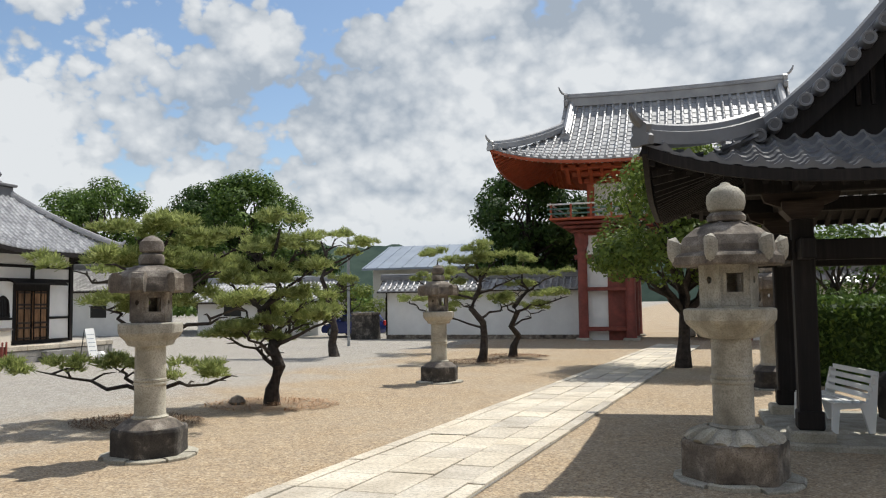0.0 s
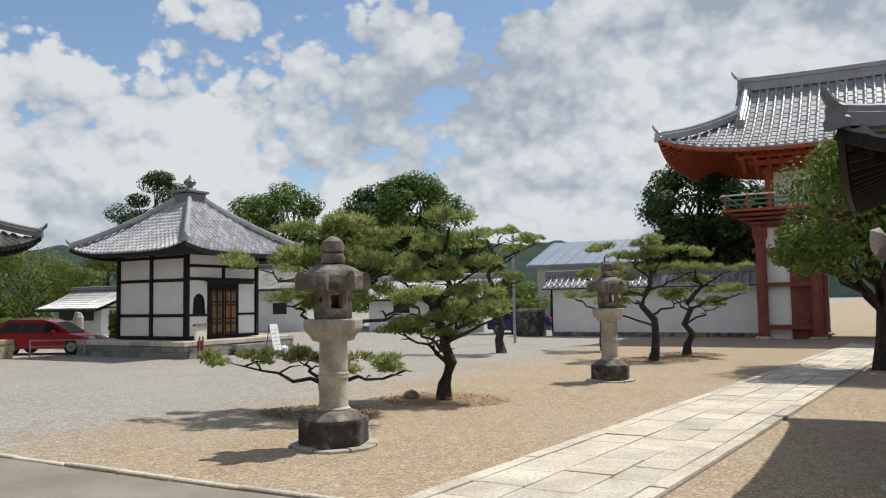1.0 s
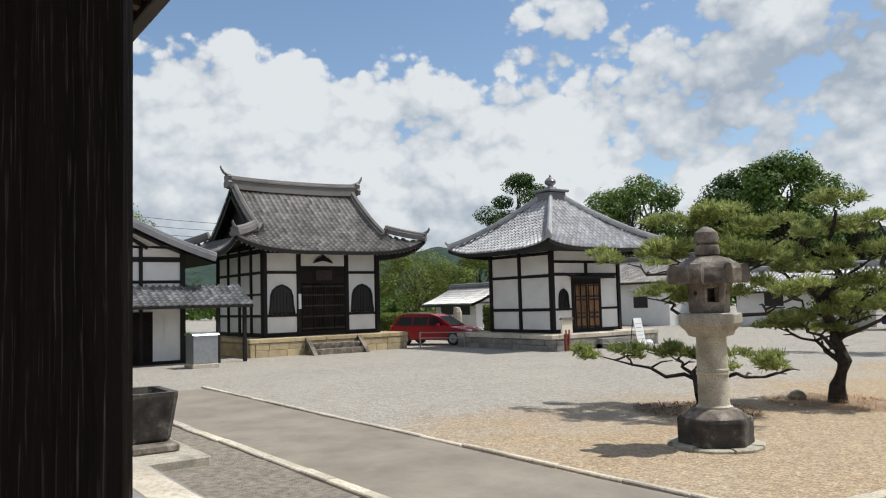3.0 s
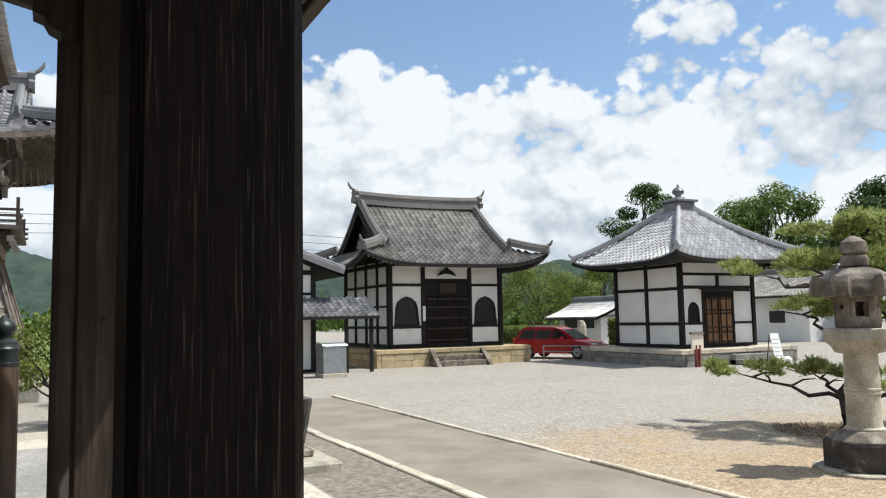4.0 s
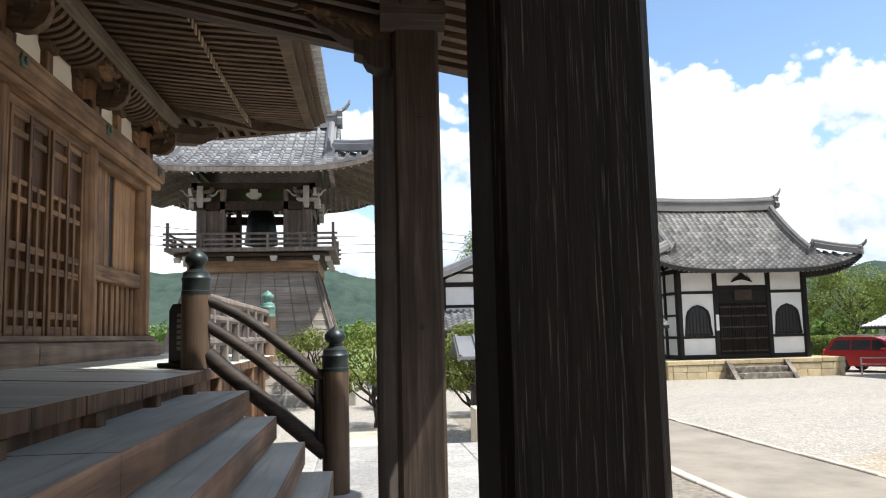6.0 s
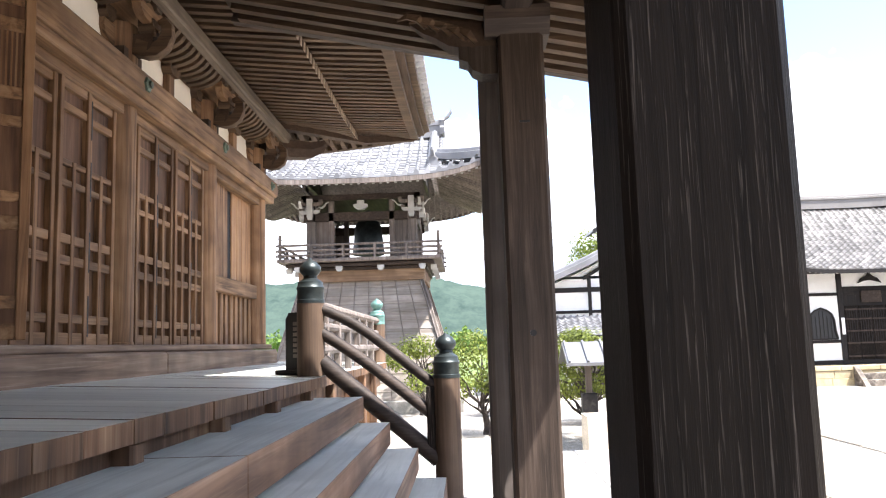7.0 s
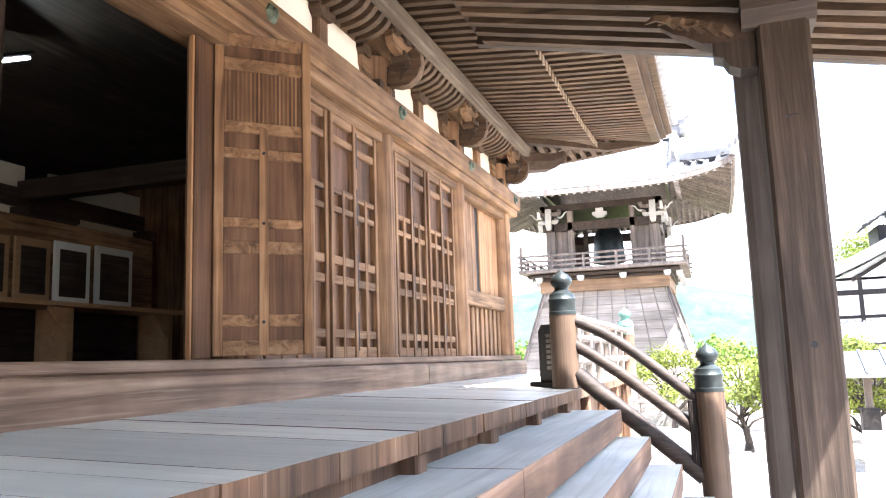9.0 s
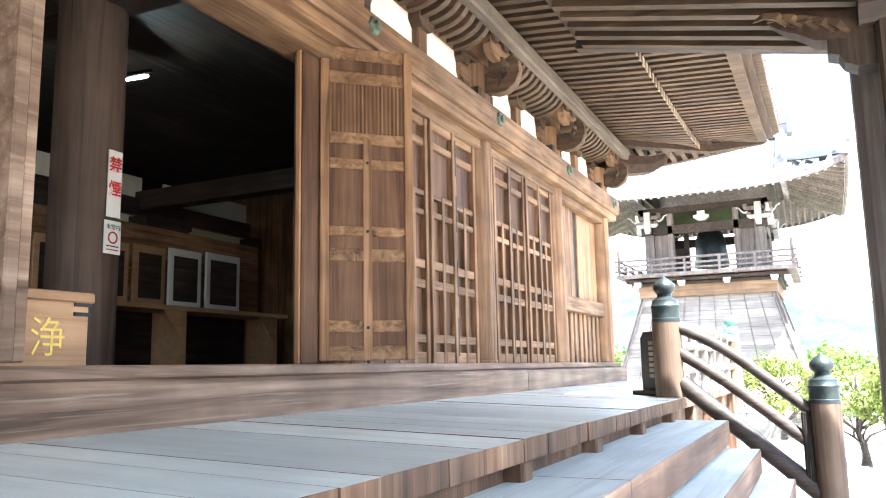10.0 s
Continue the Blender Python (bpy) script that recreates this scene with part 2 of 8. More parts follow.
BARK = plain("pine_bark", (0.055, 0.042, 0.035), 0.9, 0, 0.45, 9, 0.9, 0.02)


def stone(name, a, b_, c_, lichen=0.5, scale=3.0):
    def build(nt, b):
        v = world_coords(nt)
        n1 = noise_tex(nt, v, scale, 7, 0.62, 0.3)
        n2 = noise_tex(nt, v, scale * 16, 4, 0.7)
        n3 = noise_tex(nt, v, scale * 0.6, 3, 0.5, 0.5)
        c = ramped(nt, n1, [(0.3, a), (0.52, b_), (0.75, c_)])
        c = mix_col(nt, ramped(nt, n3, [(0.5, (0, 0, 0)), (0.66, (lichen,) * 3)]), c, tuple(x * 0.32 for x in a))
        c = mix_col(nt, ramped(nt, n2, [(0.34, (0.6,) * 3), (0.55, (0, 0, 0))]), c, tuple(x * 0.5 for x in a))
        rnd = mix_col(nt, object_random(nt), (0.82, 0.82, 0.84), (1.12, 1.1, 1.06))
        c = mix_col(nt, 1.0, c, rnd, "MULTIPLY")
        nt.links.new(c, b.inputs["Base Color"])
        b.inputs["Roughness"].default_value = 0.88
        bump(nt, b, mix_col(nt, 0.5, n1, n2), 0.55, 0.014)

    return material(name, build)


GRANITE = stone("weathered_pale_granite", (0.30, 0.275, 0.215), (0.47, 0.44, 0.365), (0.62, 0.585, 0.51), 0.4)
GRANITE_DARK = stone("lichen_dark_granite", (0.085, 0.07, 0.058), (0.22, 0.185, 0.15), (0.50, 0.455, 0.39), 0.75, 4.0)
GRANITE_BLACK = stone("soot_dark_granite", (0.03, 0.027, 0.025), (0.075, 0.066, 0.058), (0.34, 0.305, 0.26), 0.6, 4.0)
SLAB = stone("pale_paving_granite", (0.48, 0.42, 0.33), (0.64, 0.575, 0.47), (0.75, 0.70, 0.60), 0.15, 1.3)
SANDSTONE = stone("yellow_sandstone", (0.40, 0.31, 0.17), (0.53, 0.43, 0.26), (0.62, 0.53, 0.36), 0.1, 2.0)
PODIUM = stone("grey_podium_stone", (0.28, 0.27, 0.26), (0.38, 0.37, 0.36), (0.47, 0.46, 0.44), 0.15, 1.5)
BLOCKS = stone("grey_stone_blocks", (0.20, 0.195, 0.18), (0.30, 0.29, 0.27), (0.40, 0.385, 0.36), 0.3, 2.0)


def tile_mat(name, lo, hi, rough=0.42):
    def build(nt, b):
        v = world_coords(nt)
        n1 = noise_tex(nt, v, 0.8, 5, 0.6)
        n2 = noise_tex(nt, v, 22, 3, 0.6)
        c = ramped(nt, island_random(nt), [(0.0, lo), (0.6, tuple((p + q) / 2 for p, q in zip(lo, hi))), (1.0, hi)])
        c = mix_col(nt, ramped(nt, n1, [(0.42, (0, 0, 0)), (0.7, (0.5,) * 3)]), c, tuple(x * 0.5 for x in lo))
        rnd = mix_col(nt, object_random(nt), (0.85, 0.85, 0.85), (1.1, 1.1, 1.1))
        c = mix_col(nt, 1.0, c, rnd, "MULTIPLY")
        nt.links.new(c, b.inputs["Base Color"])
        b.inputs["Roughness"].default_value = rough
        b.inputs["Specular IOR Level"].default_value = 0.5
        bump(nt, b, n2, 0.25, 0.004)

    return material(name, build)


TILE = tile_mat("smoked_grey_roof_tile", (0.11, 0.11, 0.115), (0.27, 0.27, 0.28), 0.36)
TILE_PALE = tile_mat("pale_silver_roof_tile", (0.27, 0.27, 0.28), (0.48, 0.48, 0.49), 0.42)
TILE_MID = tile_mat("weathered_grey_roof_tile", (0.13, 0.13, 0.135), (0.30, 0.30, 0.305), 0.5)
TILE_OLD = tile_mat("old_brownish_roof_tile", (0.10, 0.093, 0.085), (0.25, 0.235, 0.22), 0.55)


def leaf_mat(name, lo, hi, trans=0.25):
    def build(nt, b):
        c = ramped(nt, island_random(nt), [(0.0, lo), (0.75, hi), (1.0, tuple(min(1, x * 1.35) for x in hi))])
        n1 = noise_tex(nt, world_coords(nt), 0.7, 3, 0.6)
        c = mix_col(nt, ramped(nt, n1, [(0.35, (0.5,) * 3), (0.6, (0, 0, 0))]), c, tuple(x * 0.55 for x in lo))
        nt.links.new(c, b.inputs["Base Color"])
        b.inputs["Roughness"].default_value = 0.55
        b.inputs["Specular IOR Level"].default_value = 0.22
        tr = nt.nodes.new("ShaderNodeBsdfTranslucent")
        nt.links.new(c, tr.inputs["Color"])
        mx = nt.nodes.new("ShaderNodeMixShader")
        mx.inputs[0].default_value = trans
        nt.links.new(b.outputs[0], mx.inputs[1])
        nt.links.new(tr.outputs[0], mx.inputs[2])
        nt.links.new(mx.outputs[0], nt.nodes["Material Output"].inputs[0])

    return material(name, build)


NEEDLES = leaf_mat("pine_needles", (0.19, 0.24, 0.07), (0.40, 0.44, 0.165), 0.5)
LEAVES = leaf_mat("broad_leaves", (0.05, 0.10, 0.02), (0.145, 0.22, 0.046), 0.3)
LEAVES_CHERRY = leaf_mat("fresh_cherry_leaves", (0.07, 0.115, 0.022), (0.19, 0.25, 0.05), 0.35)
LEAVES_DARK = leaf_mat("dark_evergreen_leaves", (0.03, 0.066, 0.017), (0.085, 0.145, 0.036), 0.25)
LEAVES_LIGHT = leaf_mat("light_cherry_leaves", (0.10, 0.145, 0.03), (0.22, 0.26, 0.06), 0.4)
LEAVES_YELLOW = leaf_mat("yellow_green_leaves", (0.085, 0.11, 0.022), (0.20, 0.235, 0.045), 0.35)
GRASSY = leaf_mat("rice_field_green", (0.10, 0.15, 0.03), (0.17, 0.23, 0.045), 0.15)


def build_gravel(nt, b):
    v = world_coords(nt)
    sep = nt.nodes.new("ShaderNodeSeparateXYZ")
    nt.links.new(v, sep.inputs[0])
    peb = nt.nodes.new("ShaderNodeTexVoronoi")
    peb.inputs["Scale"].default_value = 38.0
    nt.links.new(v, peb.inputs["Vector"])
    peb2 = nt.nodes.new("ShaderNodeTexVoronoi")
    peb2.inputs["Scale"].default_value = 13.0
    nt.links.new(v, peb2.inputs["Vector"])
    blot = noise_tex(nt, v, 0.35, 5, 0.65)
    mid = noise_tex(nt, v, 5.0, 4, 0.7)
    # tan leaf litter lies under the pines and along the walk; grey gravel further out
    m = nt.nodes.new("ShaderNodeMath")
    m.operation = "MULTIPLY_ADD"
    m.inputs[1].default_value, m.inputs[2].default_value = 0.15, 1.95
    nt.links.new(sep.outputs["X"], m.inputs[0])
    ad = nt.nodes.new("ShaderNodeMath")
    ad.operation = "ADD"
    nt.links.new(m.outputs[0], ad.inputs[0])
    nt.links.new(ramped(nt, blot, [(0.2, (0,) * 3), (0.8, (0.8,) * 3)]), ad.inputs[1])
    tan = ramped(nt, ad.outputs[0], [(0.35, (0, 0, 0)), (0.85, (1, 1, 1))])
    grey = ramped(nt, peb.outputs["Color"], [(0.15, (0.18, 0.165, 0.145)), (0.5, (0.31, 0.29, 0.26)), (0.85, (0.46, 0.435, 0.395))])
    sand = ramped(nt, peb.outputs["Color"], [(0.15, (0.22, 0.145, 0.08)), (0.5, (0.38, 0.275, 0.165)), (0.85, (0.54, 0.42, 0.27))])
    c = mix_col(nt, tan, grey, sand)
    c = mix_col(nt, ramped(nt, mid, [(0.36, (0.4,) * 3), (0.6, (0, 0, 0))]), c, (0.17, 0.13, 0.09))
    c = mix_col(nt, ramped(nt, blot, [(0.35, (0.25,) * 3), (0.6, (0, 0, 0))]), c, (0.42, 0.38, 0.31))
    spk = noise_tex(nt, v, 17.0, 3, 0.8)
    c = mix_col(nt, ramped(nt, spk, [(0.30, (0.75,) * 3), (0.46, (0, 0, 0))]), c, (0.13, 0.105, 0.08))
    c = mix_col(nt, ramped(nt, spk, [(0.56, (0, 0, 0)), (0.72, (0.6,) * 3)]), c, (0.60, 0.55, 0.47))
    nt.links.new(c, b.inputs["Base Color"])
    b.inputs["Roughness"].default_value = 0.92
    bump(nt, b, mix_col(nt, 0.6, peb.outputs["Distance"], peb2.outputs["Distance"]), 0.6, 0.02)


GRAVEL = material("tan_and_grey_gravel", build_gravel)
ASPHALT = plain("worn_brown_asphalt", (0.25, 0.215, 0.175), 0.9, 0, 0.16, 1.1, 0.5, 0.006, 0.7)
GRAVEL_DARK = plain("small_grey_gravel", (0.30, 0.26, 0.21), 0.92, 0, 0.3, 9.0, 0.9, 0.02, 0.4)
def build_hill(nt, b):
    v = world_coords(nt)
    n1 = noise_tex(nt, v, 0.09, 6, 0.7)
    n2 = noise_tex(nt, v, 0.012, 3, 0.6)
    # Distance haze is put into these bluish greens.
    c = ramped(nt, n1, [(0.32, (0.026, 0.042, 0.038)), (0.6, (0.05, 0.072, 0.06))])
    c = mix_col(nt, ramped(nt, n2, [(0.4, (0, 0, 0)), (0.65, (0.5,) * 3)]), c, (0.062, 0.088, 0.07))
    nt.links.new(c, b.inputs["Base Color"])
    b.inputs["Roughness"].default_value = 1.0
    b.inputs["Specular IOR Level"].default_value = 0.0


HILL = material("haze_tinted_forest", build_hill)
CAR_RED = plain("red_car_paint", (0.30, 0.012, 0.022), 0.22, 0.2, 0.03, 1, 0.0)
CAR_BLUE = plain("blue_car_paint", (0.018, 0.03, 0.14), 0.22, 0.2, 0.03, 1, 0.0)
CAR_GLASS = plain("tinted_car_glass", (0.02, 0.022, 0.025), 0.08, 0, 0.05, 2, 0.0)
RUBBER = plain("black_rubber", (0.02, 0.02, 0.02), 0.8, 0, 0.1, 5)
METAL_ROOF = plain("blue_grey_metal_roof", (0.28, 0.32, 0.38), 0.45, 0.2, 0.08, 0.8)
BEIGE_WALL = plain("beige_wall_panel", (0.52, 0.50, 0.44), 0.8, 0, 0.06, 0.8)
TUBE = bpy.data.materials.new("fluorescent_tube")
TUBE.use_nodes = True
TUBE.node_tree.nodes["Principled BSDF"].inputs["Emission Color"].default_value = (0.85, 1.0, 0.95, 1)
TUBE.node_tree.nodes["Principled BSDF"].inputs["Emission Strength"].default_value = 22.0

# ---- shape helpers ----
PI = math.pi
GZ = 0.245   # level of the yard


class Geo:
    """Collects vertices and faces for one mesh."""

    def __init__(self):
        self.v, self.f = [], []

    def add(self, vs, fs):
        n = len(self.v)
        self.v += [tuple(p) for p in vs]
        self.f += [tuple(i + n for i in f) for f in fs]
        return self

    def box(self, x0, x1, y0, y1, z0, z1, bev=0.0, m=None):
        c = Vector(((x0 + x1) / 2, (y0 + y1) / 2, (z0 + z1) / 2))
        h = Vector((abs(x1 - x0) / 2, abs(y1 - y0) / 2, abs(z1 - z0) / 2))
        b = min(bev, min(h) * 0.45)
        vs, fs = [], []
        if b <= 0:
            for sx in (-1, 1):
                for sy in (-1, 1):
                    for sz in (-1, 1):
                        vs.append(c + Vector((sx * h.x, sy * h.y, sz * h.z)))
            fs = [(0, 1, 3, 2), (4, 6, 7, 5), (0, 4, 5, 1), (2, 3, 7, 6), (0, 2, 6, 4), (1, 5, 7, 3)]
        else:
            idx = {}
            for sx in (-1, 1):
                for sy in (-1, 1):
                    for sz in (-1, 1):
                        for k in range(3):
                            d = Vector((sx * (h.x - b), sy * (h.y - b), sz * (h.z - b)))
                            d[k] = (sx, sy, sz)[k] * h[k]
                            idx[sx, sy, sz, k] = len(vs)
                            vs.append(c + d)
            for k in range(3):
                o, q = [a for a in range(3) if a != k]
                for s in (-1, 1):
                    f = []
                    for u, w in ((-1, -1), (1, -1), (1, 1), (-1, 1)):
                        key = [0, 0, 0]
                        key[k], key[o], key[q] = s, u, w
                        f.append(idx[(*key, k)])
                    fs.append(tuple(f))
                for u in (-1, 1):
                    for w in (-1, 1):
                        a_, b_ = [0] * 3, [0] * 3
                        a_[o], a_[q], a_[k] = u, w, -1
                        b_[o], b_[q], b_[k] = u, w, 1
                        fs.append((idx[(*a_, o)], idx[(*b_, o)], idx[(*b_, q)], idx[(*a_, q)]))
            for sx in (-1, 1):
                for sy in (-1, 1):
                    for sz in (-1, 1):
                        fs.append(tuple(idx[sx, sy, sz, k] for k in range(3)))
        if m is not None:
            vs = [m @ p for p in vs]
        return self.add(vs, fs)

    def lathe(self, profile, n=16, at=(0, 0, 0), turn=0.0, squash=1.0):
        vs, fs = [], []
        for r, z in profile:
            for i in range(n):
                a = turn + 2 * math.pi * i / n
                vs.append((at[0] + r * math.cos(a), at[1] + r * math.sin(a) * squash, at[2] + z))
        for j in range(len(profile) - 1):
            for i in range(n):
                k = (i + 1) % n
                fs.append((j * n + i, j * n + k, (j + 1) * n + k, (j + 1) * n + i))
        fs.append(tuple(range(n))[::-1])
        fs.append(tuple(range((len(profile) - 1) * n, len(profile) * n)))
        return self.add(vs, fs)

    def sweep(self, section, pts, up=(0, 0, 1), scales=None):
        """A closed section (side, up) carried along the points."""
        pts = [Vector(p) for p in pts]
        n = len(section)
        vs, fs = [], []
        for i, p in enumerate(pts):
            d = (pts[min(i + 1, len(pts) - 1)] - pts[max(i - 1, 0)]).normalized()
            side = d.cross(Vector(up))
            side = side.normalized() if side.length > 1e-6 else Vector((1, 0, 0))
            u = side.cross(d)
            k = scales[i] if scales else 1.0
            vs += [p + side * (a * k) + u * (b * k) for a, b in section]
        for i in range(len(pts) - 1):
            for j in range(n):
                q = (j + 1) % n
                fs.append((i * n + j, i * n + q, (i + 1) * n + q, (i + 1) * n + j))
        fs.append(tuple(range(n))[::-1])
        fs.append(tuple(range((len(pts) - 1) * n, len(pts) * n)))
        return self.add(vs, fs)

    def tube(self, pts, radii, n=8):
        if not isinstance(radii, (list, tuple)):
            radii = [radii] * len(pts)
        sec = [(math.cos(2 * math.pi * i / n), math.sin(2 * math.pi * i / n)) for i in range(n)]
        return self.sweep(sec, pts, (0.13, 0.21, 0.97), radii)

    def prism(self, poly, y0, y1, m=None):
        """A polygon in x and z, given depth along y."""
        n = len(poly)
        vs = [Vector((x, y0, z)) for x, z in poly] + [Vector((x, y1, z)) for x, z in poly]
        if m is not None:
            vs = [m @ p for p in vs]
        fs = [tuple(range(n))[::-1], tuple(range(n, 2 * n))] + [(i, (i + 1) % n, (i + 1) % n + n, i + n) for i in range(n)]
        return self.add(vs, fs)

    def bar(self, a, b, w, h, bev=0.0):
        """A straight beam from a to b, w wide and h high."""
        s = [(-w / 2, -h / 2), (w / 2, -h / 2), (w / 2, h / 2), (-w / 2, h / 2)]
        if bev:
            s = []
            for sx, sy in ((-1, -1), (1, -1), (1, 1), (-1, 1)):
                p, q = (sx * w / 2, sy * (h / 2 - bev)), (sx * (w / 2 - bev), sy * h / 2)
                s += [p, q] if sx * sy > 0 else [q, p]
        return self.sweep(s, [a, b])

    def mesh(self, name, mat, smooth=False, fix=True):
        me = bpy.data.meshes.new(name)
        me.from_pydata(self.v, [], self.f)
        if fix:
            bm = bmesh.new()
            bm.from_mesh(me)
            bmesh.ops.recalc_face_normals(bm, faces=bm.faces)
            bm.to_mesh(me)
            bm.free()
        if mat:
            me.materials.append(mat)
        if smooth:
            me.shade_smooth()
            me.set_sharp_from_angle(angle=radians(38))
        me.update()
        return me


def thing(name, m, label, category, group="", kind=""):
    ob = new(name)
    ob.empty_display_size = 0.2
    ob.matrix_world = m if isinstance(m, Matrix) else Matrix.Translation(m)
    return tagged(ob, label, category, group, kind)


def part(name, geo, mat, parent, label="", smooth=False, m=None, fix=True):
    me = geo if isinstance(geo, bpy.types.Mesh) else geo.mesh(name, mat, smooth, fix)
    ob = new(name, me)
    ob.parent = parent
    if m is not None:
        ob.matrix_basis = m
    return tagged(ob, label) if label else ob


def single(name, geo, mat, label, category, kind="", group="", smooth=False, fix=True):
    return tagged(new(name, geo.mesh(name, mat, smooth, fix)), label, category, group, kind)


# ---- ground ----
def build_ground():
    g = Geo()
    g.add([(-3000, -3000, GZ), (3000, -3000, GZ), (3000, 3000, GZ), (-3000, 3000, GZ)], [(0, 1, 2, 3)])
    single("ground", g, GRAVEL, "flat temple yard of tan and grey gravel", "ground", "structure")
    g = Geo()
    pts = []
    for i in range(33):
        pts.append((16 - i * 38 / 32, 5.34 + 0.05 * math.sin(i * 1.7)))
    far = [(x, 7.82 + 0.05 * math.sin(x * 0.9)) for x, y in pts]
    # the far end rounds off towards the small building
    n = len(pts)
    vs = [(x, y, GZ + 0.012) for x, y in pts] + [(x, y, GZ + 0.012) for x, y in far]
    g.add(vs, [(i, i + 1, n + i + 1, n + i) for i in range(n - 1)])
    drive = single("asphalt_path", g, ASPHALT, "worn brown asphalt path edged with pale kerb stones", "path", "structure")
    rng = random.Random(5)
    for y, w in ((5.26, 0.17), (7.90, 0.10)):
        x = 16.0
        while x > -21.6:
            ln = rng.uniform(0.7, 1.25)
            k = Geo().box(x - ln + 0.012, x, -w / 2, w / 2, -0.05, 0.045 + rng.uniform(-0.008, 0.01), 0.015)
            part("kerb_stone", k, SLAB, drive, m=Matrix.Translation((0, y + rng.uniform(-0.02, 0.02), GZ)))
            x -= ln
    # strip of fine gravel between the kerb and the podium
    g = Geo()
    g.add([(-22, 2.9, GZ + 0.006), (16, 2.9, GZ + 0.006), (16, 5.2, GZ + 0.006), (-22, 5.2, GZ + 0.006)], [(0, 1, 2, 3)])
    single("gravel_strip", g, GRAVEL_DARK, "strip of fine grey gravel beside the podium", "gravel", "structure")


build_ground()


def build_walkway():
    """Pale stone slabs leading to the gate; the walkway leans a little to the right on its way."""
    root = thing("stone_walkway", (0, 0, GZ), "sunlit pale granite slab walkway to the gate", "walkway", kind="structure")
    bed = Geo()
    edge = lambda y: (-4.98 + 0.105 * (y - 9.0), -2.66 + 0.095 * (y - 9.0))
    ys = [6.6 + 2 * i for i in range(17)]
    vs = []
    for y in ys:
        a, b = edge(y)
        vs += [(a, y, 0.015), (b, y, 0.015)]
    bed.add(vs, [(2 * i, 2 * i + 1, 2 * i + 3, 2 * i + 2) for i in range(len(ys) - 1)])
    part("bed", bed, BLOCKS, root)
    rng = random.Random(11)

    def slab(x0, x1, y0, y1):
        g = Geo()
        j = 0.012
        h = 0.05 + rng.uniform(-0.006, 0.006)
        q = lambda: rng.uniform(-0.012, 0.012)
        ring = [(x0(y0) + j + q(), y0 + j + q()), (x1(y0) - j + q(), y0 + j + q()), (x1(y1) - j + q(), y1 - j + q()), (x0(y1) + j + q(), y1 - j + q())]
        c = (sum(p[0] for p in ring) / 4, sum(p[1] for p in ring) / 4)
        inn = [(c[0] + (p[0] - c[0]) * 0.975, c[1] + (p[1] - c[1]) * 0.975) for p in ring]
        tilt = [rng.uniform(-0.004, 0.004) for _ in ring]
        vs = [(*p, -0.02) for p in ring] + [(*p, h - 0.008 + t) for p, t in zip(ring, tilt)] + [(*p, h + t) for p, t in zip(inn, tilt)]
        fs = [(8, 9, 10, 11)]
        for i in range(4):
            k = (i + 1) % 4
            fs += [(i, k, k + 4, i + 4), (i + 4, k + 4, k + 8, i + 8)]
        g.add(vs, fs)
        part("slab", g, SLAB, root)

    lanes = [0.0, 0.1, 0.38, 0.66, 0.9, 1.0]
    for li in range(5):
        y = 6.7 + rng.uniform(0, 0.4)
        a, b = lanes[li], lanes[li + 1]
        xa = lambda yy, a=a: edge(yy)[0] * (1 - a) + edge(yy)[1] * a
        xb = lambda yy, b=b: edge(yy)[0] * (1 - b) + edge(yy)[1] * b
        while y < 38.5:
            ln = rng.uniform(1.0, 1.7) if li in (0, 4) else rng.uniform(0.55, 1.25)
            slab(xa, xb, y, y + ln)
            y += ln


build_walkway()


# ---- roofs ----
SAG = [0.70]   # how straight the slopes run: 1 is flat, less is more hollow


def rise(d, D, H):
    q = d / D
    return H * (SAG[0] * q + (1 - SAG[0]) * q * q)


def roof_z(s, d, a, D, H, U):
    return rise(d, D, H) + U * (min(abs(s) / a, 1.05) ** 4) * (1 - d / D) ** 2


WAVE = [(0.0, 0.0), (0.2, -0.036), (0.42, -0.042), (0.62, -0.012), (0.76, 0.034), (0.88, 0.042), (1.0, 0.0)]
ROUND = [(0.0, 0.0), (0.52, -0.012), (0.60, 0.03), (0.69, 0.075), (0.80, 0.092), (0.91, 0.075), (1.0, 0.02)]


def tile_slope(geo, m, a, D, H, U, dg, pitch, course, prof, Dmax, lift=0.042, each=None):
    cols = int(2 * a / pitch)
    s0 = -cols * pitch / 2
    rows = int(math.ceil(Dmax / course))
    for i in range(cols):
        for j in range(rows):
            d0, d1 = j * course, min((j + 1) * course, Dmax)
            sc = s0 + (i + 0.5) * pitch
            if abs(sc) > a - min((d0 + d1) / 2, dg) + pitch * 0.25:
                continue
            vs = []
            for d, up in ((d0, lift), (d1 + 0.02, 0.0)):
                for u, h in prof:
                    s = s0 + (i + u) * pitch
                    vs.append(m @ Vector((s, d, roof_z(s, d, a, D, H, U) + h * (pitch / 0.27) + up)))
            n = len(prof)
            for u, h in prof:
                s = s0 + (i + u) * pitch
                vs.append(m @ Vector((s, d0, roof_z(s, d0, a, D, H, U) + min(h, 0) * (pitch / 0.27) - 0.03)))
            fs = [(k, k + 1, n + k + 1, n + k) for k in range(n - 1)] + [(2 * n + k, 2 * n + k + 1, k + 1, k) for k in range(n - 1)]
            if each:
                each(Geo().add(vs, fs))
            else:
                geo.add(vs, fs)


